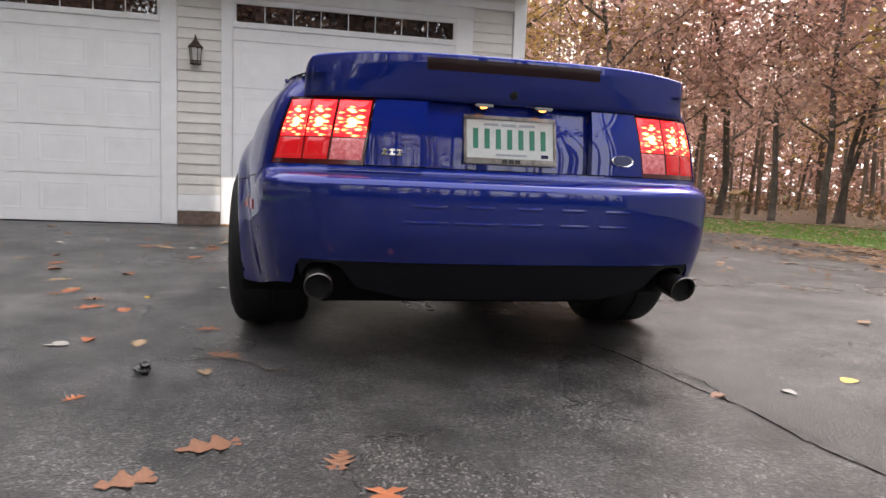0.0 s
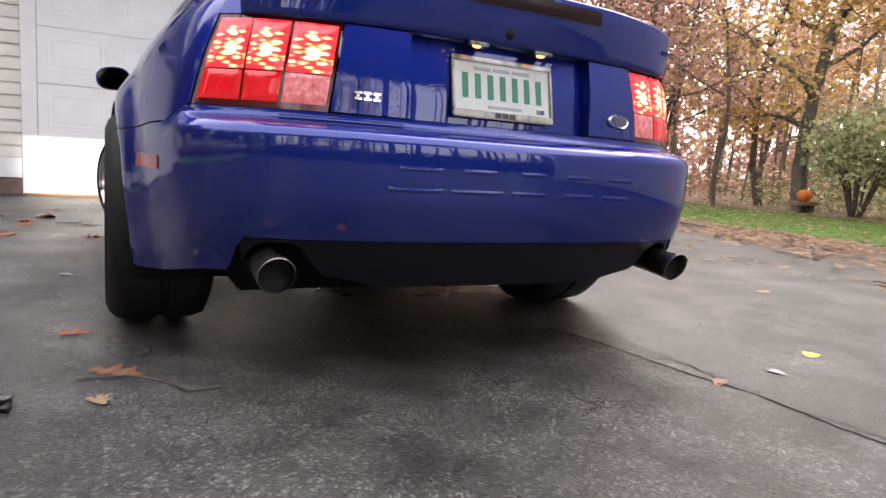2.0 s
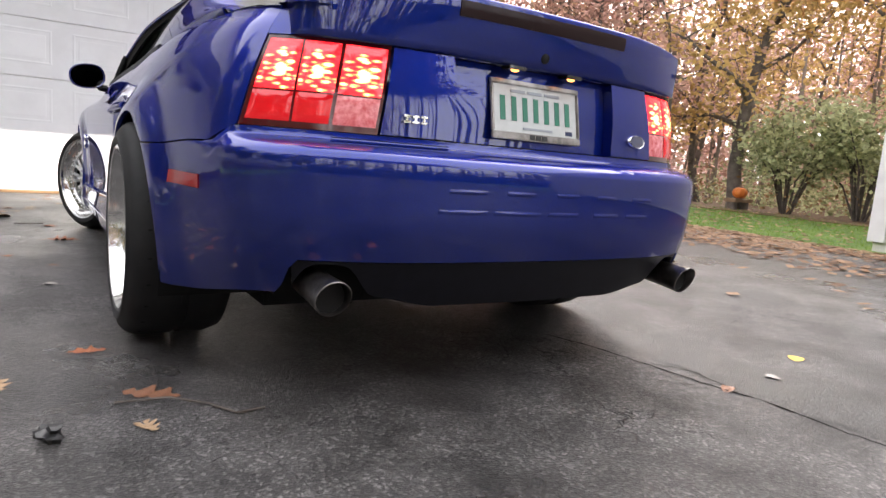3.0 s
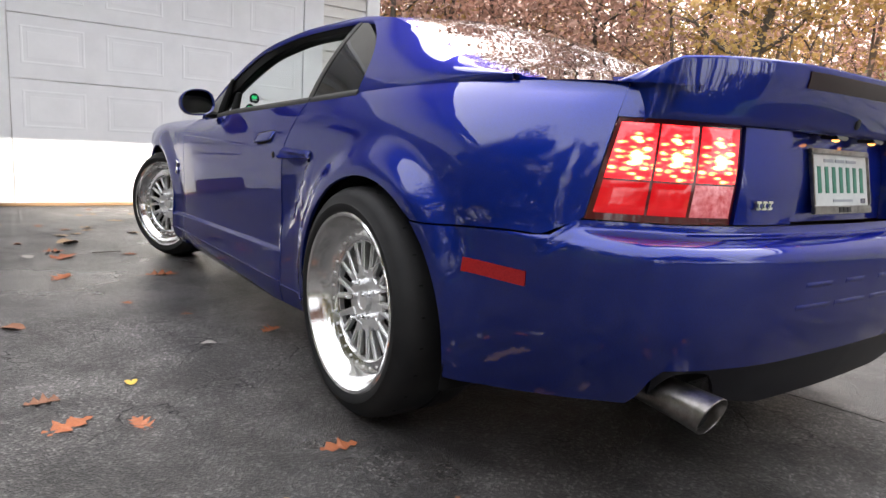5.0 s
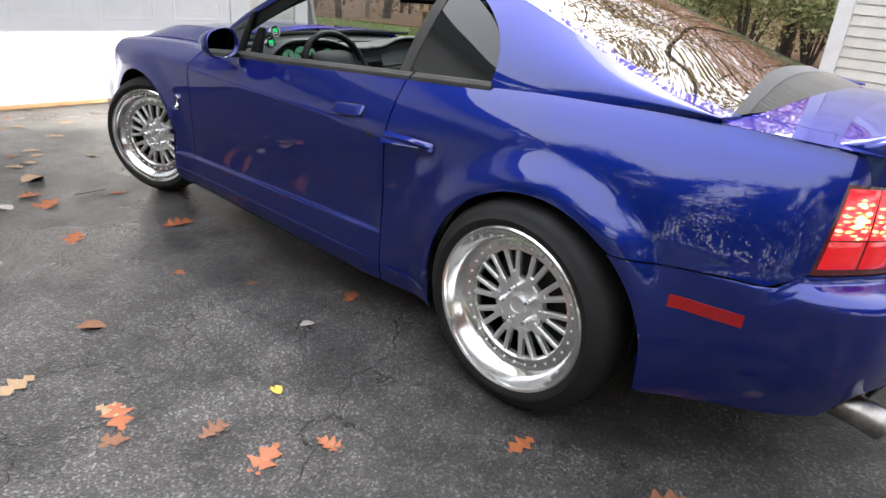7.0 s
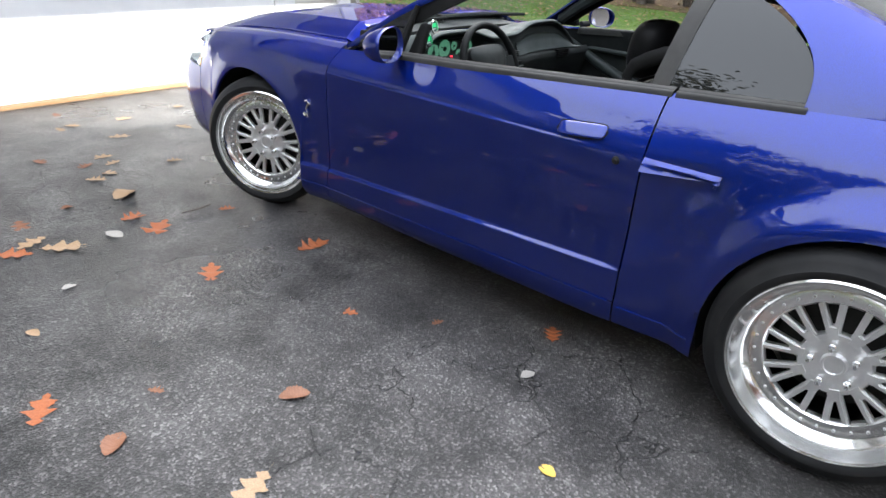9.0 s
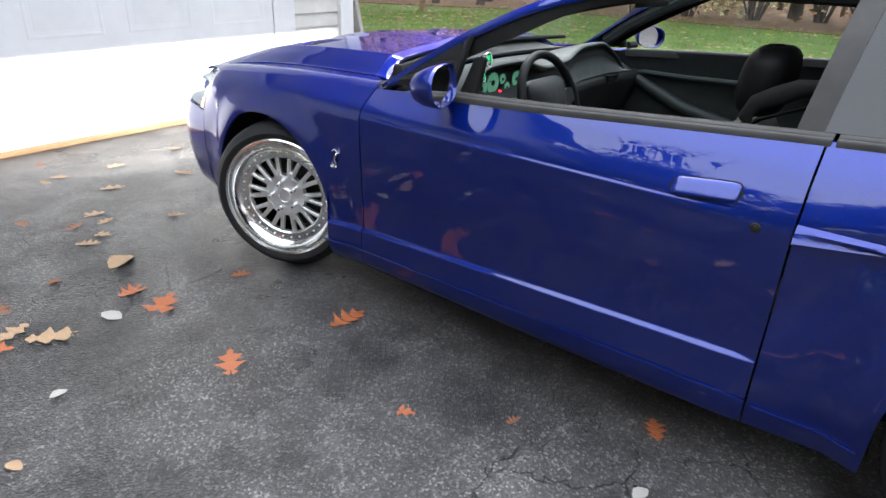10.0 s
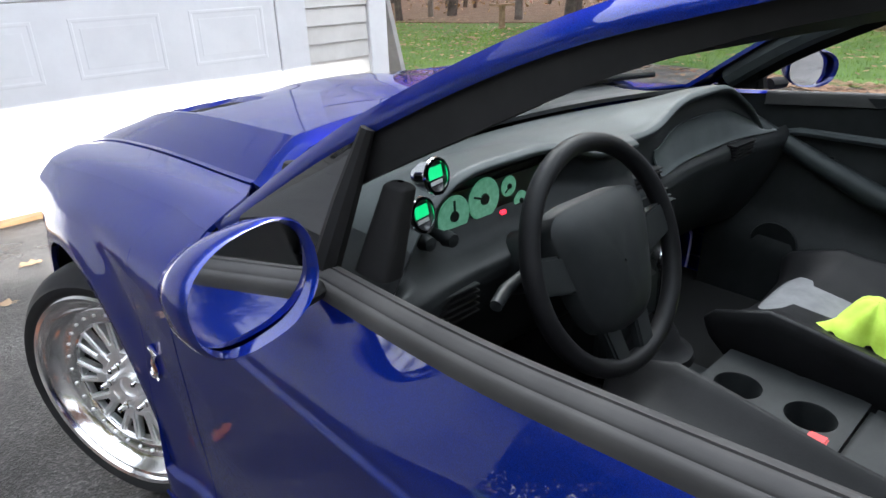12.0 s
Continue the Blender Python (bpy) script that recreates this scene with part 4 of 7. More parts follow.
for x in (-0.10, 0.10):
    vs, fs = lathe([(0.0, -0.012), (0.006, -0.010), (0.010, -0.004), (0.011, 0)], 14, Matrix.Translation((x, -0.893, 0.894)) @ Matrix.Diagonal((1.3, 0.8, 0.6, 1)))
    lampo = mesh("plate_lamp", vs, fs, bulb_mat, car, "small lit number plate lamp")
    bm = bmesh.new()
    box(bm, x - 0.03, x + 0.03, -0.910, -0.868, 0.892, 0.902, 0.003)
    part("plate_lamp_cover", bm, lamp_black, lampo)

# badges as plain shapes
bm = bmesh.new()
for k in range(3):
    for z in (0.728, 0.742):
        box(bm, -0.425 + k * 0.024, -0.405 + k * 0.024, -0.004, 0.004, z - 0.003, z + 0.003, 0.0015)
    box(bm, -0.419 + k * 0.024, -0.412 + k * 0.024, -0.004, 0.004, 0.728, 0.742, 0.0015)
pb = shell(s_at_x(-0.40), 0.735, 0.006)
part("badge", bm, chrome, car, "small chrome badge").location = (0, pb.y, 0)
vs, fs = lathe([(0.0, 0.004), (0.042, 0.003), (0.047, 0.005), (0.050, 0.002), (0.050, -0.004)], 36)
pb = shell(s_at_x(-0.395), 0.742, 0.004)
mo = Matrix.Translation((0.395, pb.y, 0.742)) @ Matrix.Rotation(radians(12), 4, "Z") @ Matrix.Rotation(radians(83), 4, "X") @ Matrix.Diagonal((0.92, 0.42, 1, 1))
oval = mesh("oval_badge", [mo @ v for v in vs], fs, chrome, car, "oval badge, blue with chrome rim")
vs, fs = lathe([(0.0, 0.0052), (0.040, 0.0045)], 36, mo)
mesh("badge_face", vs, fs, badge_blue, oval)
# raised marks pressed into the bumper
for c, w, z in ((-0.28, 0.055, 0.570), (-0.12, 0.045, 0.571), (0.04, 0.04, 0.572), (0.19, 0.04, 0.571), (0.345, 0.045, 0.570),
                (-0.29, 0.07, 0.520), (-0.125, 0.075, 0.520), (0.03, 0.055, 0.521), (0.195, 0.05, 0.521), (0.33, 0.05, 0.520)):
    def mark(t, v, c=c, z=z, w=w):
        x = c + mix(-w, w, t)
        up = 0.0016 * math.sin(math.pi * v) * min(1.0, 6 * min(t, 1 - t)) + 0.0006
        q = shell(s_at_x(-abs(x)) if abs(x) > 1e-3 else 0.0, z + mix(-0.006, 0.006, v), up)
        return Vector((x, q.y, q.z))
    sheet("pressed_mark", mark, lin(0, 1, 10), lin(0, 1, 7), paint, car, lip=0.003)

# side marker reflectors, joints, handles
for m_ in (False, True):
    sheet("side_marker", lambda y, v: shell_y(y, mix(0.528, 0.562, v) + 0.0, 0.003), lin(-0.632, -0.452, 10), lin(0, 1, 4), marker_red, car, "red rear side marker", mirror=m_)
    sheet("scoop_blade", lambda y, v: shell_y(y, mix(mix(0.734, 0.716, (y - 0.415) / 0.213), 0.760, v), 0.003 + 0.022 * min(v / 0.12, (1 - v) / 0.88) * math.sqrt(max(0, min(1, (y - 0.402) / 0.02)))), [0.403, 0.405, 0.408, 0.412, 0.417, 0.422] + lin(0.43, 0.628, 12), [0, 0.06, 0.12, 0.16] + lin(0.25, 1, 6), paint, car, mirror=m_)
    # flat dark sheets on the skin stand for shade in the handle's recess
    pocket = sheet("pocket_shade", lambda t, v: shell_y(0.848 + 0.088 * math.cos(t) * math.sqrt(v), 0.787 + 0.026 * math.sin(t) * math.sqrt(v) - 0.10 * (0.088 * math.cos(t) * math.sqrt(v)), 0.0012), lin(0, 2 * math.pi, 33), [0.02, 0.4, 1.0], seal, car, lip=0, mirror=m_)
    def pad(u, v, wide, high, out):
        a, b = u * math.sqrt(1 - 0.16 * v**6), v * math.sqrt(1 - 0.22 * u**6)
        return shell_y(0.848 + wide * a, 0.790 + high * b - 0.10 * wide * a, out)
    edge = [-1, -0.97, -0.93, -0.86] + lin(-0.75, 0.75, 9) + [0.86, 0.93, 0.97, 1]
    sheet("recess_shade", lambda u, v: pad(u, v, 0.0825, 0.0235, 0.0015), edge, edge, seal, car, mirror=m_, lip=0.001)
    sheet("door_handle", lambda u, v: pad(u, v, 0.080, 0.021, 0.004 + 0.006 * math.sqrt(max(0, (1 - u**8) * (1 - v**8))) - 0.005 * v), edge, edge, paint, car, "body-coloured door handle", lip=0.004, mirror=m_)
    sx = 1 if m_ else -1
    q = shell_y(0.713, 0.728)
    vs, fs = lathe([(0, 0.004), (0.006, 0.004), (0.011, 0.003), (0.013, 0)], 20, Matrix.Translation((-q.x * sx, q.y, q.z)) @ Matrix.Rotation(radians(90 * sx), 4, "Y"))
    lock = mesh("door_lock", vs, fs, brake_iron, car)
    vs, fs = lathe([(0, 0.0062), (0.005, 0.006), (0.007, 0.0042)], 16, Matrix.Translation((-q.x * sx, q.y, q.z)) @ Matrix.Rotation(radians(90 * sx), 4, "Y"))
    mesh("key_face", vs, fs, brake_iron, lock)
    # belt moulding
    prof = [(-0.008, -0.012), (-0.007, 0.000), (-0.004, 0.006), (0.002, 0.008), (0.0035, 0.004), (0.005, 0.009), (0.012, 0.014), (0.018, 0.0155), (0.0195, 0.011), (0.021, 0.016), (0.030, 0.015), (0.036, 0.008), (0.038, -0.02)]

    low_ = 0.012 if m_ else 0.0

    def mold(y, v):
        f = v * (len(prof) - 1)
        i = min(len(prof) - 2, int(f))
        a = mix(Vector(prof[i]), Vector(prof[i + 1]), f - i)
        b = belt(y)
        return Vector((b.x + a.x, y, b.z + a.y - low_))
    sheet("belt_moulding", mold, lin(0.268, 0.612, 14), lin(0, 1, 25), molding_mat, car, "faded black window moulding", mirror=m_, lip=0.004, angle=50)
    sheet("belt_moulding", mold, lin(0.622, 1.83, 30), lin(0, 1, 25), molding_mat, car, "faded black window moulding", mirror=m_, lip=0.004, angle=50)
    # fixed corner pane and mirror foot
    sheet("mirror_sail", lambda t, v: side_f(mix(1.86 if m_ else mix(1.742, 1.69, v), 1.985, t), mix(0.12, 0.86, v)) + Vector((0.008, 0, 0)), lin(0, 1, 12), lin(0, 1, 8), tint, car, "dark corner pane", mirror=m_, lip=0.01)
    top = side_f(1.87 if m_ else 1.69, 0.86)
    bot = side_f(1.855 if m_ else 1.735, 0.06)
    vs, fs = tube([bot + Vector((0.01, 0, 0)), mix(bot, top, 0.5) + Vector((0.004, 0, 0)), top], [0.019, 0.016, 0.009], 8)
    if m_:
        vs = [Vector((-v.x, v.y, v.z)) for v in vs]
    mesh("corner_post", vs, fs, seal, car)
    # door mirror: shell, glass
    mc = Vector((0.93, 1.775, 0.907)) if m_ else Vector((-0.93, 1.66, 0.92))
    turn = Matrix.Translation(mc) @ Matrix.Rotation(radians(-42 if m_ else 12), 4, "Z") @ Matrix.Rotation(radians(3 if m_ else -7.5), 4, "X")
    vs, fs = [], []
    nu = 36
    rings = [(0.001, 0.100), (0.45, 0.092), (0.75, 0.070), (0.93, 0.036), (1.0, 0.004), (1.0, -0.006), (0.965, -0.010), (0.93, -0.004), (0.90, 0.006)]
    for r, d in rings:
        for i in range(nu):
            a = 2 * math.pi * i / nu
            ca, sa = math.cos(a), math.sin(a)
            k_ = 0.88 * r if m_ else r
            x = 0.086 * math.copysign(abs(ca) ** 0.8, ca) * k_
            z = 0.063 * math.copysign(abs(sa) ** 0.85, sa) * k_ * (1.0 - 0.16 * sx * ca * (1 if sa > 0 else -0.6))
            vs.append(turn @ Vector((x, d, z)))
    for k in range(len(rings) - 1):
        for i in range(nu):
            j = (i + 1) % nu
            fs.append((k * nu + i, k * nu + j, (k + 1) * nu + j, (k + 1) * nu + i))
    mir = mesh("door_mirror", vs, fs, paint, car, "blue door mirror")
    vs = [vs[(len(rings) - 1) * nu + i] for i in range(nu)]
    set_ = Matrix.Translation(mc) @ Matrix.Rotation(radians(11 if m_ else -2), 4, "Z") @ Matrix.Rotation(radians(4 if not m_ else -6), 4, "X") @ Matrix.Translation(-mc)
    vs = [set_ @ Vector(v) for v in vs]
    mesh("mirror_glass", vs, [tuple(range(nu))], chrome, mir, "mirror glass", smooth=False)
    foot, ff = tube([turn @ Vector((-sx * 0.07, 0.03, -0.045)), Vector((sx * 0.865, 1.83 if m_ else 1.70, 0.868)), Vector((sx * 0.835, 1.85 if m_ else 1.71, 0.866))], [0.022, 0.024, 0.024], 10, flat=0.7)
    mesh("mirror_arm", foot, ff, seal, mir)
    # front lamps in the nose corner
    s0, s1 = s_at_y(3.125) + 0.004, S_END - 0.554
    hl = sheet("headlamp", lambda t, v: shell(mix(s0, s1, t), mix(0.580, z_top(float(np.interp(mix(s0, s1, t), _s, _cy))) - 0.002, v), 0.0), lin(0, 1, 20), lin(0, 1, 8), thin_glass, car, "clear headlamp, lit", mirror=m_)
    hl.visible_shadow = False
    bowl = sheet("reflector_bowl", lambda t, v: shell(mix(s0, s1, t), mix(0.582, z_top(float(np.interp(mix(s0, s1, t), _s, _cy))) - 0.004, v), -0.012 - 0.09 * math.sin(math.pi * t) * math.sin(math.pi * v)), lin(0, 1, 26), lin(0, 1, 8), polished, hl, mirror=m_, lip=0)
    sheet("indicator", lambda t, v: shell(mix(s0, s1, t), mix(0.583, 0.675, v), 0.002), lin(0.0, 0.075, 8), lin(0, 1, 6), amber, hl, mirror=m_)
    # plain chrome emblem on the wing
    e = shell_y(2.175, 0.56, 0.006)
    pts = [(0, -0.014, 0.038), (0, 0.006, 0.046), (0, 0.014, 0.034), (0, 0.002, 0.022), (0, -0.004, 0.008), (0, 0.004, -0.006), (0, -0.002, -0.018), (0, -0.014, -0.026), (0, -0.026, -0.020), (0, -0.020, -0.012), (0, 0.004, -0.028)]
    vs, fs = tube([Vector((e.x * -sx, e.y - p[1] * 1.0, e.z + p[2])) for p in pts], [0.004, 0.007, 0.006, 0.005, 0.006, 0.006, 0.006, 0.006, 0.005, 0.004, 0.003], 8)
    mesh("wing_emblem", vs, fs, chrome, car, "small plain chrome emblem")
    # inner pillar trims
    vs, fs = tube([rail(y) + Vector((0.045, 0, -0.03)) for y in lin(0.0, 1.93, 26)], 0.030, 8)
    if m_:
        vs = [Vector((-v.x, v.y, v.z)) for v in vs]
    # far trim paler than near: the light on it is in the colour
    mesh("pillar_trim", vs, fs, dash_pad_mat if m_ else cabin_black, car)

# scuttle panel, wipers, bonnet vents


def scuttle_f(t, v):
    x = mix(-0.78, 0.78, t)
    w = windscreen_f(2.015, max(-0.97, min(0.97, x / 0.80)))
    a = abs(x) / 0.657
    hy = hood_rear(x) - (0.15 * (a - 1) / 0.2 if a > 1 else 0)
    hz = hood_z(max(-0.65, min(0.65, x)), hy) - 0.034
    return Vector((x, mix(w.y - 0.02, hy + 0.01, v), mix(w.z - 0.008, hz, v)))


sheet("scuttle_panel", scuttle_f, lin(0, 1, 32), lin(0, 1, 6), scuttle_grey, car, "grey plastic scuttle panel")
for x0, x1 in ((-0.60, 0.0), (0.02, 0.58)):
    a = scuttle_f((x0 + 0.78) / 1.56, 0.45) + Vector((0, 0, 0.02))
    b = windscreen_f(1.985, x1 / 0.80) + Vector((0, 0.02, 0.02))
    vs, fs = tube([a, mix(a, b, 0.5) + Vector((0, 0.01, 0.01)), b], [0.016, 0.012, 0.008], 8)
    wip = mesh("wiper", vs, fs, seal, car)
    vs, fs = lathe([(0, 0.020), (0.014, 0.018), (0.019, 0.008), (0.021, -0.03)], 16, Matrix.Translation(a))
    mesh("wiper_pivot", vs, fs, seal, wip)
for sx in (-1, 1):
    for k in range(2):
        x0 = sx * 0.41 - 0.072 + k * 0.076
        sheet("bonnet_vent", lambda y, v, x0=x0: Vector((mix(x0, x0 + 0.068, v), y, hood_z(mix(x0, x0 + 0.068, v), y) + 0.002)), lin(2.80, 2.91, 5), lin(0, 1, 4), dark_void, car, "black bonnet vent")

# ---------------------------------------------------------------- cabin
# right door glass, half lowered
rg = sheet("door_glass", lambda y, v: side_f(y, mix(0.05, mix(0.78, 0.55, step(0.9, 1.55, y)), v)) + Vector((0.02, 0, 0)), lin(0.64, 1.66, 20), lin(0, 1, 8), thin_glass, car, "clear door glass, part lowered", mirror=True, lip=0)
rg.visible_shadow = False
sheet("headlining", lambda y, t: roof_f(y, t) + Vector((0, 0, -0.03)), lin(0.40, 1.08, 12), lin(-0.96, 0.96, 16), cabin_grey, car, lip=0)


def cowl(x):
    """Lip of the two round cowls across the dashboard."""
    a = abs(x)
    k = math.exp(-((a - 0.385) / 0.215) ** 4)
    return 0.822 + 0.096 * k + (0.052 * (1 - k) if a < 0.385 else 0.0) - 0.09 * step(0.60, 0.75, a)


def dash_f(t, v):
    x = mix(-0.765, 0.765, t)
    h = math.exp(-((abs(x) - 0.385) / 0.215) ** 4)
    zt = cowl(x)
    ye = (1.79 if x < 0 else 1.815) - 0.02 * (1 - h) - 0.02 * step(0.55, 0.76, abs(x))
    deep = (0.062 if x < 0 else 0.016) * math.exp(-((abs(x) - 0.385) / 0.235) ** 6) + 0.006
    low = 0.752
    back = max(zt - 0.055 * h, 0.80)
    pts = [(2.16 - 0.16 * (x / 0.765) ** 2, 0.835), (2.03, mix(0.835, back, 0.75)), (1.93, mix(back, zt, 0.55)), (ye + 0.05, zt - 0.006), (ye + 0.012, zt), (ye, zt - 0.008), (ye + 0.004, zt - 0.018), (ye + deep, zt - 0.026)]
    pts += [(ye + deep - 0.004, mix(zt, low, 0.55)), (ye + deep * 0.6 - 0.02, low + 0.02), (ye - 0.03, low), (ye - 0.035, low - 0.02), (ye + 0.0, 0.62), (ye + 0.07, 0.48), (ye + 0.20, 0.40)]
    f = v * (len(pts) - 1)
    i = min(len(pts) - 2, int(f))
    p = mix(Vector(pts[i]), Vector(pts[i + 1]), f - i)
    return Vector((x, p.x, p.y))


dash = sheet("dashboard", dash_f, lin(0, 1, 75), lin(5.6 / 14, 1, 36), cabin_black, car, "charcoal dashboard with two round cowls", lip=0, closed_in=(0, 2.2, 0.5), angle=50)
# near end of the top in the black vinyl of the face
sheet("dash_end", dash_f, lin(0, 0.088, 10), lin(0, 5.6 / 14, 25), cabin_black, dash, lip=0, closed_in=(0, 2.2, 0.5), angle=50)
sheet("dash_pad", dash_f, lin(0.088, 1, 70), lin(0, 5.6 / 14, 25), dash_pad_mat, dash, "grey padded dashboard top, lightened for windscreen light", lip=0, closed_in=(0, 2.2, 0.5), angle=50)
bm = bmesh.new()
box(bm, -0.575, -0.17, 1.838, 1.862, 0.772, 0.872, 0.01)
cluster = part("instrument_panel", bm, ink, dash)
for x, z, r in ((-0.475, 0.822, 0.036), (-0.400, 0.834, 0.038), (-0.335, 0.842, 0.019), (-0.300, 0.806, 0.018), (-0.235, 0.83, 0.03)):
    g = Matrix.Translation((x, 1.836, z)) @ Matrix.Rotation(radians(90), 4, "X")
    vs, fs = lathe([(r * 0.28, 0.002), (r, 0.002), (r * 1.04, 0.0)], 28, g)
    gg = mesh("gauge_face", vs, fs, gauge_face, cluster, "pale green lit dial")
    vs, fs = lathe([(0.0, 0.006), (r * 0.26, 0.005), (r * 0.29, 0.001)], 16, g)
    mesh("gauge_hub", vs, fs, ink, gg)
    bm = bmesh.new()
    box(bm, -r * 0.05, r * 0.05, 0, r * 0.8, 0.003, 0.005, 0, g @ Matrix.Rotation(radians(70 + 900 * x), 4, "Z"))
    part("needle", bm, ink, gg, smooth=False)
boxed("warning_light", (-0.363, -0.346, 1.828, 1.838, 0.789, 0.801), red_tell, cluster, "red warning light", 0.002)
for gx, gy, gz in ((-0.656, 1.712, 0.908), (-0.640, 1.700, 0.962)):
    aim = look((gx, gy, gz), (-0.5, 0.9, 1.1))
    vs, fs = lathe([(0.0, -0.03), (0.012, -0.03), (0.020, -0.016), (0.0235, 0.0), (0.026, 0.004), (0.025, 0.008), (0.021, 0.008), (0.020, 0.002)], 28, aim @ Matrix.Rotation(radians(180), 4, "X"))
    pod = mesh("pillar_gauge", vs, fs, chrome, car, "chrome-rimmed round gauge with green face")
    vs, fs = lathe([(0.0, 0.003), (0.0205, 0.003)], 28, aim @ Matrix.Rotation(radians(180), 4, "X"))
    mesh("dial", vs, fs, ink, pod)
    bm = bmesh.new()
    box(bm, -0.014, 0.014, -0.003, 0.013, -0.0045, -0.0035, 0, aim)
    part("lit_screen", bm, gauge_screen, pod, smooth=False)
    bm = bmesh.new()
    box(bm, -0.012, 0.012, -0.011, -0.006, -0.0045, -0.0035, 0, aim)
    part("dial_bar", bm, plate_mat, pod, smooth=False)
# steering wheel
sw = Matrix.Translation((-0.360, 1.60, 0.788)) @ Matrix.Rotation(radians(90 - 22), 4, "X")
vs, fs = [], []
for i in range(64):
    a = 2 * math.pi * i / 64
    for k in range(12):
        b = 2 * math.pi * k / 12
        r = 0.181 + 0.0155 * math.cos(b)
        vs.append(sw @ Vector((r * math.cos(a), r * math.sin(a), 0.017 * math.sin(b))))
for i in range(64):
    for k in range(12):
        j, l = (i + 1) % 64, (k + 1) % 12
        fs.append((i * 12 + k, j * 12 + k, j * 12 + l, i * 12 + l))
wheel_rim = mesh("steering_wheel", vs, fs, leather, car, "black leather-rimmed steering wheel")


def pad_f(t, v):
    a = 2 * math.pi * t
    ca, sa = math.cos(a), math.sin(a)
    x = 0.108 * math.copysign(abs(ca) ** 0.5, ca) * v
    y = -0.012 + 0.112 * math.copysign(abs(sa) ** 0.5, sa) * v
    x *= 1.0 + 2.6 * (y + 0.02)
    return sw @ Vector((x, y, 0.028 * (1 - v ** 4) - 0.028 * (v > 0.99) + 0.012 * math.exp(-(x / 0.012) ** 2) * 0.15))


sheet("airbag_pad", pad_f, lin(0, 1, 49), [0.02, 0.3, 0.55, 0.75, 0.88, 0.95, 0.985, 1.0], cabin_black, wheel_rim, lip=0.03, closed_in=(-0.37, 1.75, 0.78), angle=50)
for inner, outer in (([(-0.09, -0.035), (-0.10, 0.030)], [(-0.178, -0.010), (-0.174, 0.045)]), ([(0.09, -0.035), (0.10, 0.030)], [(0.178, -0.010), (0.174, 0.045)]),
                     ([(-0.062, -0.105), (-0.022, -0.108)], [(-0.052, -0.172), (-0.014, -0.180)]), ([(0.022, -0.108), (0.062, -0.105)], [(0.014, -0.180), (0.052, -0.172)])):
    q = [inner[0], inner[1], outer[1], outer[0]]
    vs = [sw @ Vector((x, y, 0.004 if k < 2 else 0.009)) for k, (x, y) in enumerate(q)] + [sw @ Vector((x, y, -0.020 if k < 2 else -0.008)) for k, (x, y) in enumerate(q)]
    bm = bmesh.new()
    bv = [bm.verts.new(v) for v in vs]
    for fc in ((0, 1, 2, 3), (7, 6, 5, 4), (0, 4, 5, 1), (1, 5, 6, 2), (2, 6, 7, 3), (3, 7, 4, 0)):
        bm.faces.new([bv[k] for k in fc])
    bmesh.ops.bevel(bm, geom=list(bm.edges), offset=0.004, segments=2, affect="EDGES")
    part("wheel_spoke", bm, cabin_black, wheel_rim)
vs, fs = lathe([(0.0, -0.03), (0.045, -0.03), (0.052, -0.06), (0.06, -0.22)], 20, sw)
mesh("steering_column", vs, fs, cabin_black, dash)
vs, fs = tube([(-0.42, 1.69, 0.775), (-0.50, 1.66, 0.782), (-0.555, 1.645, 0.779), (-0.59, 1.632, 0.772)], [0.006, 0.007, 0.011, 0.010], 12)
mesh("indicator_stalk", vs, fs, cabin_black, dash)
bm = bmesh.new()
for k in range(5):
    box(bm, -0.592, -0.505, 1.744, 1.775, 0.685 + 0.012 * k, 0.690 + 0.012 * k, 0.001)
part("air_vent", bm, ink, dash)
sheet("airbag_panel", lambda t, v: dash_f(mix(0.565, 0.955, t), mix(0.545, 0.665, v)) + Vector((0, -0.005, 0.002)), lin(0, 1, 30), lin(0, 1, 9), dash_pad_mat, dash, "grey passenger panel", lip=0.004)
bm = bmesh.new()
for k in range(5):
    box(bm, 0.48, 0.60, 1.768, 1.80, 0.722 + 0.009 * k, 0.726 + 0.009 * k, 0.001)
part("air_vent", bm, ink, dash)
bm = bmesh.new()
for k in range(5):
    box(bm, -0.105, 0.105, 1.768, 1.79, 0.750 + 0.010 * k, 0.754 + 0.010 * k, 0.001)
part("air_vent", bm, ink, dash)
boxed("centre_panel", (-0.135, 0.135, 1.735, 1.83, 0.34, 0.745), cabin_black, dash, bev=0.02)
for z in (0.62, 0.70):
    boxed("stack_panel", (-0.10, 0.10, 1.729, 1.737, z - 0.06, z), ink, dash, bev=0.002)
for x, z in ((-0.589, 0.826), (-0.541, 0.817)):
    vs, fs = lathe([(0, 0.02), (0.011, 0.018), (0.014, 0), (0.010, -0.002), (0.009, -0.065)], 16, Matrix.Translation((x, 1.785, z)) @ Matrix.Rotation(radians(90), 4, "X"))
    mesh("switch_knob", vs, fs, cabin_black, dash)
# console and gear lever
bm = bmesh.new()
box(bm, -0.125, 0.125, 0.62, 1.278, 0.2, 0.405, 0.012)
box(bm, -0.125, 0.125, 1.28, 1.562, 0.2, 0.33, 0.01)
box(bm, -0.12, 0.12, 1.47, 1.80, 0.2, 0.345, 0.02)
console = part("centre_console", bm, cabin_black, car)
vs, fs = lathe([(0.085, 0.40), (0.08, 0.415), (0.065, 0.42), (0.055, 0.435), (0.052, 0.438), (0.045, 0.455), (0.042, 0.458), (0.025, 0.49), (0.016, 0.50)], 24, Matrix.Translation((0.0, 1.68, 0.0)))
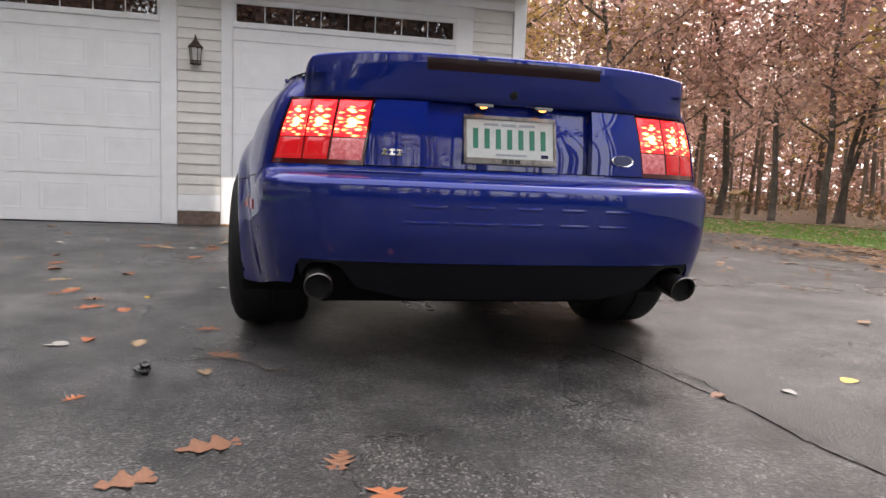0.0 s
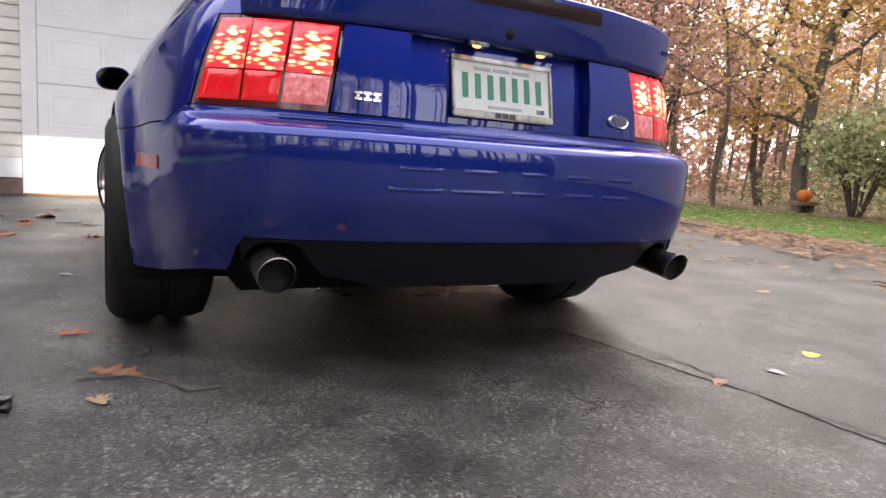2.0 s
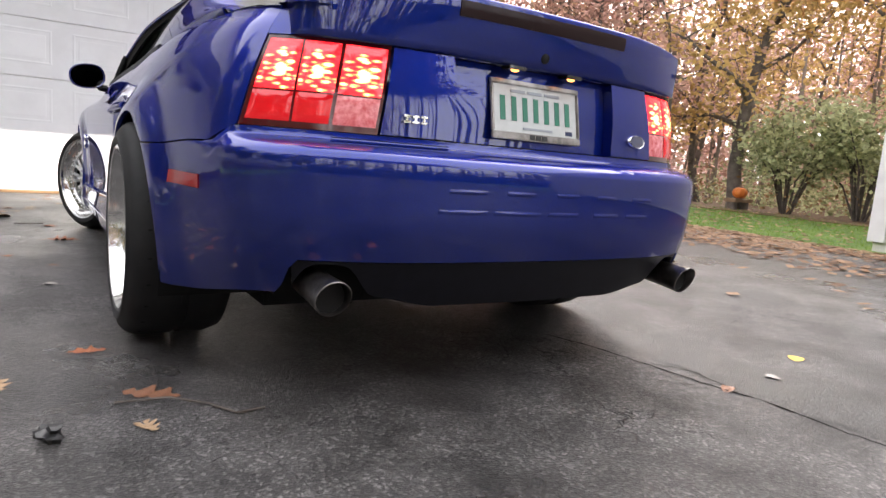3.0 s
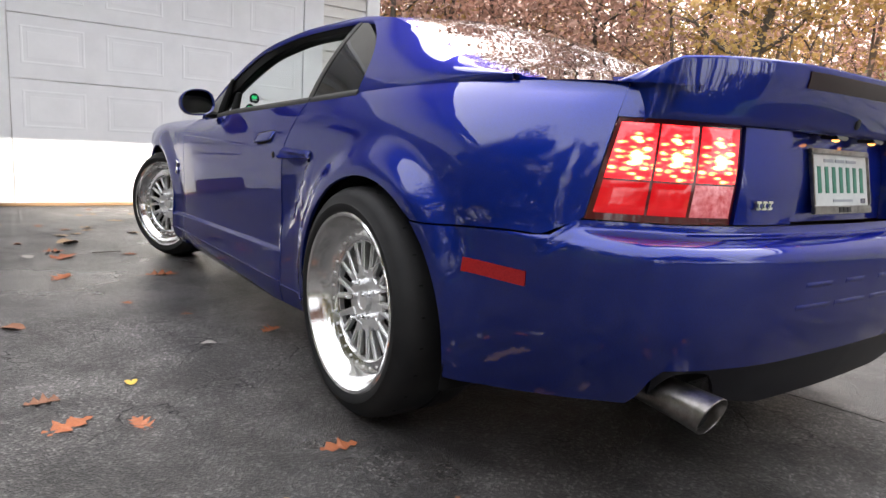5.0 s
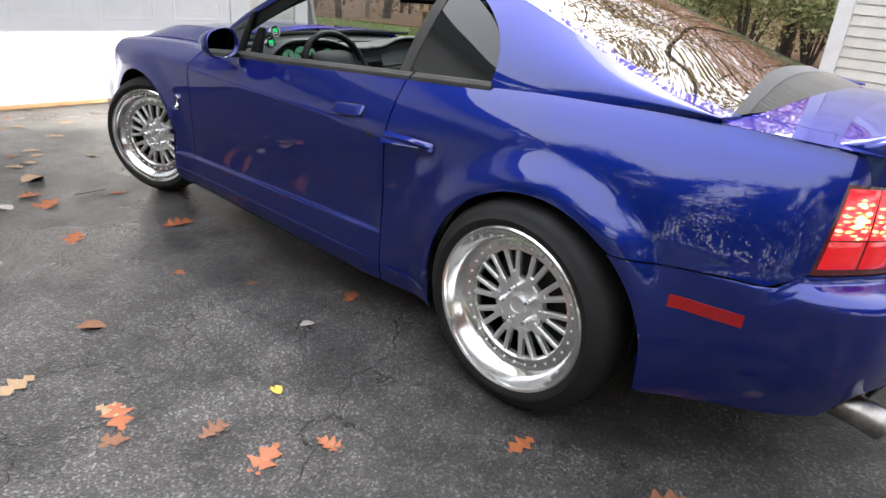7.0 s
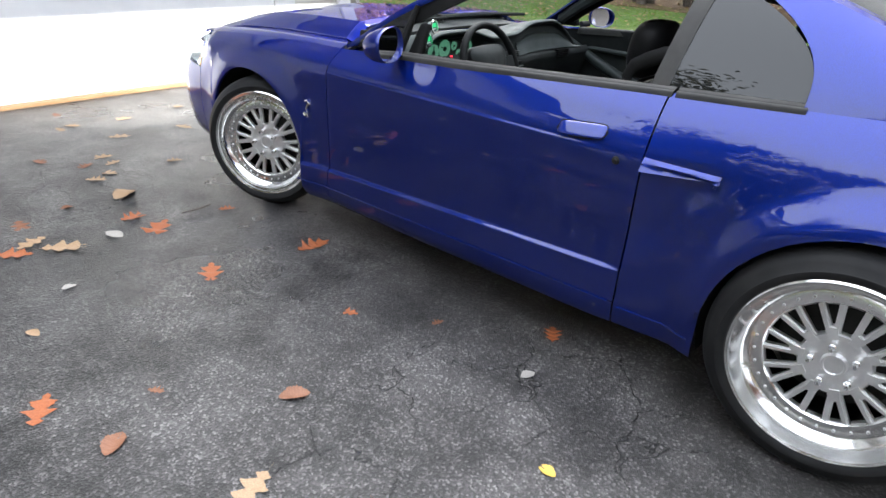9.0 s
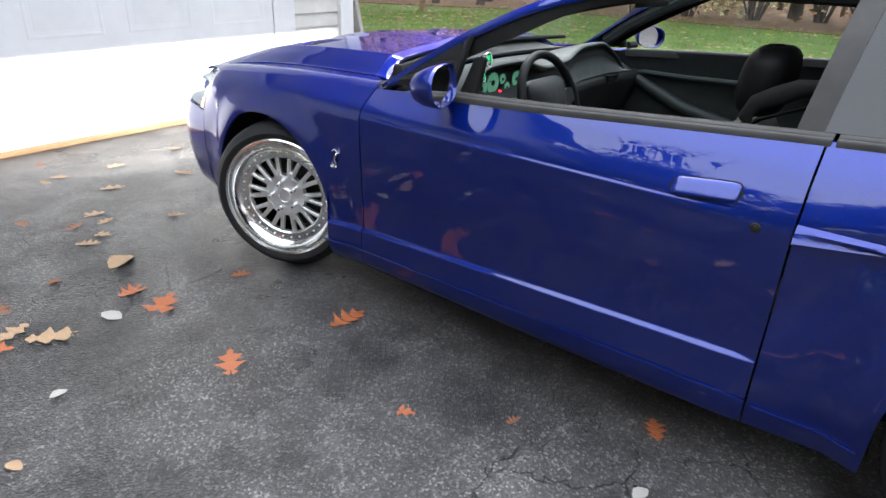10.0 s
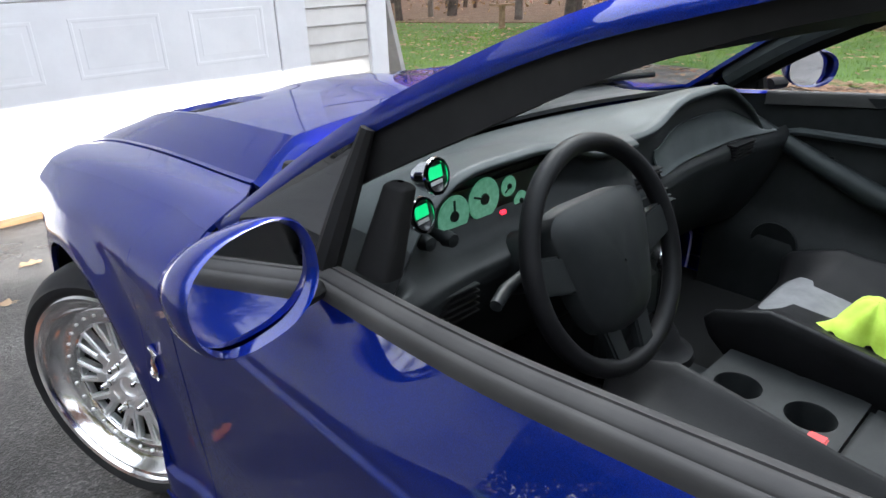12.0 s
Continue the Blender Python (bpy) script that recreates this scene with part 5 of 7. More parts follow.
mesh("gear_boot", vs, fs, leather, console)
vs, fs = tube([(0.0, 1.68, 0.42), (0.005, 1.69, 0.60)], 0.008, 10)
lever = mesh("gear_lever", vs, fs, chrome, console)
vs, fs = lathe([(0.0, 0.03), (0.015, 0.027), (0.025, 0.013), (0.027, 0), (0.022, -0.017), (0.012, -0.026)], 20, Matrix.Translation((0.006, 1.692, 0.622)))
mesh("gear_knob", vs, fs, chrome, lever, "chrome gear knob")
# plate with two round cup wells sunk through it
for y0, y1 in ((1.28, 1.42), (1.42, 1.562)):
    n, yc, r = 48, (y0 + y1) / 2, 0.047
    outer, inner = [], []
    for i in range(n):
        a = 2 * math.pi * i / n
        ca, sa = math.cos(a), math.sin(a)
        k = min(0.125 / max(1e-6, abs(ca)), (y1 - y0) / 2 / max(1e-6, abs(sa)))
        outer.append((k * ca, yc + k * sa))
        inner.append((r * ca, yc + r * sa))
    rings = [[(x, y, 0.334) for x, y in outer], [(x, y, 0.405) for x, y in outer], [(x, y, 0.405) for x, y in inner], [(x * 0.94, yc + (y - yc) * 0.94, 0.400) for x, y in inner], [(x * 0.88, yc + (y - yc) * 0.88, 0.336) for x, y in inner], [(0.0, yc, 0.336)] * n]
    vs = [p for q in rings for p in q]
    fs = [(a * n + i, a * n + (i + 1) % n, (a + 1) * n + (i + 1) % n, (a + 1) * n + i) for a in range(5) for i in range(n)]
    mesh("cup_holder", vs, fs, cabin_black, console, angle=30)
bm = bmesh.new()
box(bm, -0.168, -0.130, 1.281, 1.319, 0.30, 0.464, 0.008)
buckle = part("belt_buckle", bm, ink, car)
boxed("release_button", (-0.165, -0.133, 1.284, 1.316, 0.463, 0.472), belt_red, buckle, "red release button", 0.003)


def cushion(name, x0, x1, pts, thick, material, parent, label="", puff=0.03, side=0.0):
    """A padded slab that follows (y, z) points, thick below them, with raised sides."""
    def f(t, v):
        n = len(pts) - 1
        q = t * n
        i = min(n - 1, int(q))
        p = mix(Vector(pts[i]), Vector(pts[i + 1]), q - i)
        d = (Vector(pts[min(i + 1, n)]) - Vector(pts[i])).normalized()
        nn = Vector((-d.y, d.x))
        a = 2 * math.pi * v
        ca, sa = math.cos(a), math.sin(a)
        cx = math.copysign(abs(ca) ** 0.45, ca)
        cz = math.copysign(abs(sa) ** 0.45, sa)
        edge = min(1, 7 * min(t, 1 - t)) ** 0.4 if 0 < t < 1 else 0.02
        h = cz * thick / 2 * edge + side * (abs(cx) ** 3) * (1 if sa > 0 else 0) * edge + puff * (1 - cx * cx) * (1 if sa > 0 else 0) * edge
        w = (0.82 + 0.18 * edge)
        return Vector(((x0 + x1) / 2 + cx * (x1 - x0) / 2 * w, p.x + nn.x * h, p.y + nn.y * h))
    c = pts[len(pts) // 2]
    return sheet(name, f, lin(0, 1, 22), lin(0, 1, 33), material, parent, label, lip=0, closed_in=((x0 + x1) / 2, c[0], c[1]), angle=70)


def headrest(x, y, z, parent):
    """Egg-shaped padded headrest on its seat back."""
    def f(t, v):
        a, b = 2 * math.pi * v, math.pi * (t - 0.5)
        cb, sb = math.copysign(abs(math.cos(b)) ** 0.5, math.cos(b)), math.copysign(abs(math.sin(b)) ** 0.85, math.sin(b))
        ca, sa = math.copysign(abs(math.cos(a)) ** 0.8, math.cos(a)), math.copysign(abs(math.sin(a)) ** 0.8, math.sin(a))
        w = 0.116 * (1 + 0.10 * sb)
        return Vector((x + w * cb * ca, y - 0.010 * sb + 0.072 * cb * sa, z + 0.100 * sb))
    return sheet("headrest", f, lin(0.01, 0.99, 18), lin(0, 1, 33), leather, parent, "black padded headrest", lip=0, closed_in=(x, y, z), angle=80)


for x in (-0.37, 0.37):
    yo, up = (0.0, 0.035) if x < 0 else (-0.02, 0.0)
    w_ = 0.188 if x < 0 else 0.235
    x = -0.402 if x < 0 else x
    yb = 0.0 if x < 0 else -0.16
    seat = cushion("seat_cushion", x - w_, x + w_, [(1.02 + yo, 0.34 + up), (1.25 + yo, 0.36 + up), (1.45 + yo, 0.39 + up), (1.55 + yo, 0.40 + up), (1.60 + yo, 0.34 + up)], 0.13, leather, car, "black leather bucket seat", 0.0, 0.085)
    cushion("seat_insert", x - 0.13, x + 0.13, [(1.04 + yo, 0.385 + up), (1.25 + yo, 0.40 + up), (1.38 + yo, 0.42 + up)] if x < 0 else [(1.04 + yo, 0.385 + up), (1.25 + yo, 0.40 + up), (1.45 + yo, 0.43 + up), (1.56 + yo, 0.442 + up), (1.60 + yo, 0.41 + up)], 0.05, suede, seat, "grey suede insert", 0.006)
    back = cushion("seat_back", x - 0.225, x + 0.225, [(0.895 + yb, 0.86 + yb * 0.6), (0.905 + yb, 0.80 + yb * 0.6), (0.93 + yb, 0.70 + yb * 0.4), (0.98 + yb * 0.5, 0.52), (1.05, 0.33)], 0.12, leather, car, "black leather seat back", 0.0, 0.04)
    cushion("back_insert", x - 0.12, x + 0.12, [(0.925 + yb, 0.80 + yb * 0.6), (0.955 + yb, 0.70 + yb * 0.4), (1.01 + yb * 0.5, 0.52), (1.07, 0.40)], 0.05, suede, back, "grey suede insert", 0.006)
    headrest(x, 0.875 + yb * 1.2, 0.985 + yb * 0.75, back)
vs, fs = tube([(-0.60, 0.60, 1.06), (-0.56, 0.70, 0.97), (-0.52, 0.84, 0.90), (-0.50, 0.93, 0.83), (-0.49, 1.0, 0.70)], 0.024, 8, flat=0.2)
mesh("seat_belt", vs, fs, seal, car, "black seat belt strap")
vs, fs = tube([(-0.60, 0.842, 0.87), (-0.60, 0.866, 0.915), (-0.60, 0.845, 0.955), (-0.60, 0.80, 0.981), (-0.60, 0.748, 1.008), (-0.62, 0.70, 1.02)], [0.014, 0.020, 0.024, 0.026, 0.024, 0.018], 10, flat=0.5)
mesh("belt_guide", vs, fs, seal, car, "black seat belt guide")
for m_ in (False, True):
    sx = 1 if m_ else -1

    def card(y, v):
        z = mix(0.22, z_top(y) - 0.008, v)
        x = 0.775 + 0.02 * step(0.55, 0.72, z) - 0.05 * (1 - step(0.40, 0.55, z + 0.25 * (1.8 - y) * 0.3))
        return Vector((-x, y, z))
    c_ = sheet("door_card", card, lin(0.66, 1.93, 40), lin(0, 1, 30), cabin_black, car, mirror=m_, closed_in=(-1.5, 1.3, 0.6), lip=0)
    pts = [(1.87, 0.785), (1.80, 0.745), (1.68, 0.690), (1.50, 0.615), (1.25, 0.560), (0.95, 0.545), (0.72, 0.56)]
    vs, fs = tube([(sx * 0.765, y, z) for y, z in pts], [0.014, 0.022, 0.028, 0.034, 0.036, 0.034, 0.02], 10)
    mesh("armrest_sweep", vs, fs, cabin_grey, c_)
    pts = [(1.79, 0.742), (1.72, 0.756), (1.5, 0.757), (1.1, 0.775), (0.7, 0.80)]
    vs, fs = tube([(sx * 0.775, y, z) for y, z in pts], [0.008, 0.012, 0.012, 0.012, 0.01], 8)
    mesh("card_beading", vs, fs, dash_pad_mat, c_)
    vs, fs = lathe([(0.07, 0), (0.068, 0.006), (0.06, 0.006), (0.05, 0.0), (0, 0)], 28, Matrix.Translation((sx * 0.735, 1.72, 0.42)) @ Matrix.Rotation(radians(-90 * sx), 4, "Y"))
    mesh("door_speaker", vs, fs, cabin_black, c_)
    bm = bmesh.new()
    box(bm, -0.012, 0.012, -0.05, 0.05, -0.012, 0.012, 0.008, Matrix.Translation((sx * 0.77, 1.66, 0.69)))
    part("inner_handle", bm, cabin_black, c_)
    sheet("inner_sail", lambda t, v: side_f(mix(1.86 if m_ else mix(1.735, 1.68, v), 1.94, t), mix(0.0, 0.95, v)) + Vector((0.035, 0, 0.01)), lin(0, 1, 8), lin(0, 1, 6), seal, car, mirror=m_, lip=0)
def corner_trim_f(t, v):
    """Tapered block with rounded sides, leaning with the pillar."""
    a = 2 * math.pi * t
    w = mix(1.0, 0.62, v) * (1 if v < 0.94 else math.sqrt(max(0.05, 1 - ((v - 0.94) / 0.06) ** 2)))
    dx = 0.020 * w * math.copysign(abs(math.cos(a)) ** 0.6, math.cos(a))
    dy = 0.034 * w * math.copysign(abs(math.sin(a)) ** 0.6, math.sin(a))
    return Vector((-0.748 + 0.020 * v + dx, 1.690 - 0.030 * v + dy, mix(0.862, 0.985, v)))


sheet("corner_trim", corner_trim_f, lin(0, 1, 41), lin(0, 0.9, 8) + [0.94, 0.96, 0.98, 0.992, 1.0], seal, car, "black trim block inside the mirror corner", lip=0, angle=60)
boxed("rear_seat", (-0.55, 0.55, -0.1, 0.45, 0.35, 0.62), leather, car, "black rear seat", 0.05)
sheet("parcel_shelf", lambda t, v: Vector((mix(-0.62, 0.62, t), mix(-0.4, 0.05, v), 0.90)), lin(0, 1, 3), lin(0, 1, 3), cabin_black, car)
bm = bmesh.new()
box(bm, -0.12, 0.12, -0.018, 0.018, -0.032, 0.032, 0.016, Matrix.Translation((0.0, 1.42, 1.155)) @ Matrix.Rotation(radians(-12), 4, "Z"))
rvm = part("rear_view_mirror", bm, cabin_black, car)
vs, fs = tube([(0, 1.42, 1.16), (0, 1.47, 1.20), (0, 1.50, 1.225)], 0.010, 8)
mesh("mirror_stem", vs, fs, cabin_black, rvm)

# lime cloth left on the passenger seat


def cloth_f(t, v):
    a = 2 * math.pi * v
    r = t * (0.10 + 0.022 * math.sin(3 * a + 1) + 0.014 * math.sin(7 * a))
    n = noise.noise(Vector((r * math.cos(a) * 16, r * math.sin(a) * 16, 3.1)))
    return Vector((0.30 + r * math.cos(a) * 0.9, 1.345 + r * math.sin(a) * 0.9, 0.462 + 0.075 * (1 - t * t) + 0.034 * n * (0.3 + t)))


cloth = sheet("cloth", cloth_f, lin(0.01, 1, 20), lin(0, 1, 49), hivis, None, lip=0.004, closed_in=(0.30, 1.345, 0.3), angle=60)
tagged(cloth, "crumpled lime-yellow cloth lying on the passenger seat", "cloth")

# headlamp beams: a lamp behind each lens with the shield that cuts the beam off
for sx in (-1, 1):
    sp = new("headlamp_beam", bpy.data.lights.new("headlamp_beam", "SPOT"))
    sp.data.energy, sp.data.spot_size, sp.data.spot_blend, sp.data.shadow_soft_size, sp.data.color = 90.0, radians(76), 0.3, 0.0002, (1.0, 0.95, 0.86)
    sp.matrix_world = look((sx * 0.64, 3.455, 0.632), (sx * 0.60, 5.0, 0.42))
    boxed("beam_shield", (sx * 0.64 - 0.014, sx * 0.64 + 0.014, 3.470, 3.472, 0.6314, 0.6445), steel, car)

# ---------------------------------------------------------------- ground
ground = boxed("ground", (-160, 160, -160, 160, -0.6, -0.035), grass_mat)
tagged(ground, "green lawn strewn with fallen leaves", "lawn", kind="structure")


def flat(name, ring, z, material, skirt=0.3):
    n = len(ring)
    vs = [(x, y, z) for x, y in ring] + [(x, y, z - skirt) for x, y in ring]
    return mesh(name, vs, [tuple(range(n))] + [(i, i + n, (i + 1) % n + n, (i + 1) % n) for i in range(n)], material, smooth=False)


edge = [(6.15 + 0.12 * math.sin(1.7 * y) + 0.05 * math.sin(5.1 * y), y) for y in lin(-24, 6.0, 60)]
drive = flat("driveway", [(-9, -24)] + edge + [(5.0, 6.5), (2.6, 6.6), (2.1, 5.6), (1.95, 5.3), (-9, 5.3)], 0.0, asphalt)
tagged(drive, "damp dark grey asphalt driveway, cracked and worn", "driveway", kind="structure")
litter = flat("forest_floor", [(8.2, 13.5), (9.2, 11.4), (10.9, 9.0), (11.6, 6.6), (12.0, 4.2), (12.6, 1), (13, -30), (60, -30), (60, 60), (-40, 60), (-40, 26), (-6, 20), (4.5, 16.0)], -0.02, litter_mat)
tagged(litter, "forest floor under brown fallen leaves", "forest floor", kind="structure")
far_litter = flat("forest_floor", [(-60, -40), (-14, -40), (-14, 40), (-60, 40)], -0.022, litter_mat)
tagged(far_litter, "forest floor under brown fallen leaves", "forest floor", kind="structure")

# cracks in the drive


def ribbon(name, pts, width, z, material, jag=0.0, seed=1):
    r = random.Random(seed)
    dense = []
    for (x0, y0), (x1, y1) in zip(pts, pts[1:]):
        k = max(2, int(math.hypot(x1 - x0, y1 - y0) / 0.03))
        dense += [(mix(x0, x1, i / k) + r.uniform(-jag, jag), mix(y0, y1, i / k) + r.uniform(-jag, jag)) for i in range(k)]
    dense.append(pts[-1])
    vs, fs = [], []
    for i, (x, y) in enumerate(dense):
        a, b = dense[max(i - 1, 0)], dense[min(i + 1, len(dense) - 1)]
        d = Vector((b[0] - a[0], b[1] - a[1])).normalized()
        w = width * (0.5 + r.random()) * min(1, 0.2 + 0.25 * min(i, len(dense) - 1 - i))
        vs += [(x - d.y * w, y + d.x * w, z), (x + d.y * w, y - d.x * w, z)]
    for i in range(len(dense) - 1):
        fs.append((2 * i, 2 * i + 1, 2 * i + 3, 2 * i + 2))
    ob = mesh(name, vs, fs, material, drive, smooth=False)
    return ob


ribbon("crack", [(0.50, -0.45), (0.57, -0.70), (0.60, -0.90), (0.63, -1.10), (0.67, -1.24), (0.67, -1.50), (0.72, -1.75), (0.70, -2.1)], 0.0035, 0.0022, crack_mat, 0.006, 3)
ribbon("crack", [(0.62, -0.85), (0.70, -1.0), (0.66, -1.2)], 0.002, 0.0024, crack_mat, 0.006, 4)
# damp band that runs beside the crack
vs, fs = [], []
n = 90
for i, t in enumerate(lin(0, 1, n)):
    y = mix(-0.35, -2.4, t)
    c = 0.66 + 0.10 * t
    w = 0.17 * min(1, 5 * t, 4 * (1 - t)) * (1 + 0.5 * noise.noise(Vector((y * 2.3, 5, 0))))
    k = 0.035 * noise.noise(Vector((y * 9, 0, 0))) + 0.014 * noise.noise(Vector((y * 31, 2, 0)))
    q = 0.045 * noise.noise(Vector((y * 7, 9, 0))) + 0.016 * noise.noise(Vector((y * 29, 4, 0)))
    vs += [(c + k, y, 0.0012), (c + 0.02 + 1.9 * w + q, y, 0.0012)]
for i in range(n - 1):
    fs.append((2 * i, 2 * i + 1, 2 * i + 3, 2 * i + 2))
mesh("damp_band", vs, fs, damp_asphalt, drive, "dark damp band of asphalt", smooth=False)

# ---------------------------------------------------------------- garage front
wall = boxed("wall_garage", (-7.0, 1.90, 5.075, 5.25, 0.0, 5.0), siding_mat)
tagged(wall, "cream clapboard garage wall with white trim", "wall", kind="structure")
boxed("wall_garage_side", (1.72, 1.90, 5.255, 12.0, 0.0, 5.0), siding_mat)["kind"] = "structure"
COURSE = 0.118


def clap_mesh(width):
    vs = []
    for x in (0, width):
        vs += [(x, 0.0, COURSE + 0.012), (x, -0.004, COURSE + 0.012), (x, -0.020, 0.002), (x, -0.019, 0.0), (x, 0.0, 0.0)]
    fs = [(i, (i + 1) % 5, 5 + (i + 1) % 5, 5 + i) for i in range(5)] + [(4, 3, 2, 1, 0), (5, 6, 7, 8, 9)]
    me = bpy.data.meshes.new("clapboard")
    me.from_pydata(vs, [], fs)
    me.materials.append(siding_mat)
    return me


def claps(parent, x0, x1, z0, z1, m=Matrix()):
    me = clap_mesh(x1 - x0)
    z = z0
    while z < z1 - 0.03:
        o = new("clapboard", me)
        o.parent = parent
        o.matrix_basis = m @ Matrix.Translation((x0, 0, z)) @ Matrix.Diagonal((1, 1, min(1.0, (z1 - z) / COURSE), 1))
        z += COURSE


fm = Matrix.Translation((0, 5.075, 0))
claps(wall, -2.19, -1.71, 0.36, 2.74, fm)
claps(wall, 1.26, 1.77, 0.36, 2.74, fm)
claps(wall, -7.0, 1.77, 2.86, 3.4, fm)
claps(wall, -7.0, -5.24, 0.36, 2.74, fm)


def trim(x0, x1, z0, z1, proud=0.035, bev=0.004, nm="trim"):
    return tagged(boxed(nm, (x0, x1, 5.075 - proud, 5.075, z0, z1), trim_paint, wall, bev=bev))


for x0, x1 in ((-2.365, -2.192), (-1.708, -1.58), (1.04, 1.258), (-5.24, -5.10)):
    trim(x0, x1, 0.012, 2.62)
trim(1.772, 1.93, 0.30, 3.4, 0.045)
trim(-5.24, -2.192, 2.622, 2.76)
trim(-1.708, 1.258, 2.622, 2.76)
trim(-7.0, 1.77, 2.762, 2.855, 0.05)
for x0, x1 in ((-5.098, -2.367), (-1.578, 1.038)):
    trim(x0, x1, 2.15, 2.29, 0.03)
    trim(x0, x1, 2.292, 2.335, 0.048)
for x0, x1 in ((-2.188, -1.712), (1.262, 1.768), (-7.0, -5.242)):
    trim(x0, x1, 0.165, 0.355, 0.03)
    o = boxed("foundation_block", (x0, x1, 5.055, 5.073, 0.0, 0.162), brick_brown, wall, "brown masonry base", 0.004)


def transom(x0, x1, panes):
    fr = tagged(thing("window_1", "long transom window above the garage door with white bars", "window", "transom windows", "structure"))
    boxed("window_frame", (x0, x1, 5.045, 5.072, 2.337, 2.36), trim_paint, fr, bev=0.003)
    boxed("window_frame", (x0, x1, 5.045, 5.072, 2.56, 2.618), trim_paint, fr, bev=0.003)
    for xa, xb in ((x0, x0 + 0.03), (x1 - 0.03, x1)):
        boxed("window_frame", (xa, xb, 5.045, 5.072, 2.362, 2.558), trim_paint, fr, bev=0.003)
    w = (x1 - x0 - 0.06) / panes
    for k in range(panes):
        xa = x0 + 0.03 + k * w
        o = boxed("pane", (xa + 0.006, xa + w - 0.006, 5.062, 5.066, 2.364, 2.556), window_glass, fr)
        if k:
            boxed("glazing_bar", (xa - 0.005, xa + 0.005, 5.052, 5.071, 2.362, 2.558), trim_paint, fr, bev=0.002)


transom(-1.578, 1.038, 8)
transom(-5.098, -2.367, 8)


def garage_door(x0, x1, label):
    d = thing("garage_door", label, "garage door", "garage doors", "structure")
    h = 2.14 / 4
    pitch = (x1 - x0) / 4
    for r in range(4):
        z0 = 0.012 + r * h
        sec = boxed("door_section", (x0, x1, 5.05, 5.073, z0, z0 + h - 0.005), white_paint, d, bev=0.003)
        for k in range(4):
            xa, xb = x0 + k * pitch + 0.085, x0 + (k + 1) * pitch - 0.085
            za, zb = z0 + 0.125, z0 + h - 0.095
            # a pressed panel: outer bead, sunk field, raised centre
            rings = [(0, 0), (0.004, -0.0012), (0.016, -0.0012), (0.024, 0.0006), (0.045, 0.0006), (0.055, -0.0006)]
            vs = []
            for o, dy in rings:
                vs += [(xa + o, 5.0498 + dy, za + o), (xb - o, 5.0498 + dy, za + o), (xb - o, 5.0498 + dy, zb - o), (xa + o, 5.0498 + dy, zb - o)]
            fs = []
            for q in range(len(rings) - 1):
                for e in range(4):
                    fs.append((q * 4 + e, q * 4 + (e + 1) % 4, (q + 1) * 4 + (e + 1) % 4, (q + 1) * 4 + e))
            fs.append(tuple(len(vs) - 4 + e for e in range(4)))
            mesh("door_panel", vs, fs, white_paint, sec, smooth=False)
    boxed("bottom_seal", (x0, x1, 5.045, 5.07, 0.0, 0.011), seal, d)
    return d


garage_door(-1.575, 1.035, "white panelled garage door lit by headlamps, closed")
garage_door(-5.095, -2.37, "white panelled garage door, closed")
tagged(boxed("threshold", (-1.70, 1.25, 4.955, 5.035, 0.0, 0.022), fresh_timber, None, "", 0.006), "tan timber strip along the foot of the door", "threshold", kind="structure")

# eave over the garage doors
eave = boxed("eave", (-7.05, 2.0, 4.30, 5.07, 2.96, 3.10), trim_paint, None, "", 0.006)
tagged(eave, "white boxed eave above the garage doors", "eave", kind="structure")
boxed("gutter", (-7.05, 2.0, 4.20, 4.295, 3.02, 3.11), trim_paint, eave, bev=0.02)

# lantern
lan = thing("wall_lantern", "weathered bronze wall lantern with glass sides", "lantern", at=(-1.98, 5.0, 1.97))
vs, fs = lathe([(0.0, 0.20), (0.006, 0.195), (0.010, 0.17), (0.018, 0.155), (0.020, 0.14), (0.05, 0.10), (0.078, 0.07), (0.085, 0.055), (0.07, 0.05)], 12)
mesh("cap", vs, fs, lantern_mat, lan, angle=20)
vs, fs = lathe([(0.064, 0.05), (0.050, -0.125), (0.0, -0.125)], 6)
mesh("glass_body", vs, fs, lantern_glass, lan, angle=10)
for k in range(6):
    a = math.pi / 3 * k
    vs, fs = tube([(0.066 * math.cos(a), 0.066 * math.sin(a), 0.052), (0.052 * math.cos(a), 0.052 * math.sin(a), -0.128)], 0.005, 6)
    mesh("corner_bar", vs, fs, lantern_mat, lan)
for z, r in ((-0.10, 0.056), (-0.128, 0.060)):
    vs, fs = lathe([(r, -0.006), (r + 0.006, 0), (r, 0.006), (0.0, 0.006), (0, -0.006)], 12, Matrix.Translation((0, 0, z)))
    mesh("base_ring", vs, fs, lantern_mat, lan)
vs, fs = tube([(0, 0, 0.13), (0, 0.03, 0.12), (0, 0.055, 0.05)], 0.010, 8)
mesh("bracket", vs, fs, lantern_mat, lan)

# grey boards leaning against the garage corner
for k, (x, tilt) in enumerate(((1.99, -13), (2.06, -16))):
    o = tagged(boxed("leaning_board", (-0.02, 0.02, -0.09, 0.09, 0.0, 1.25), grey_board, None, "", 0.003, Matrix.Translation((x + 0.26, 5.22 + 0.1 * k, 0.008)) @ Matrix.Rotation(radians(tilt), 4, "Y")), "grey board leaning against the garage corner", "board", "leaning boards")

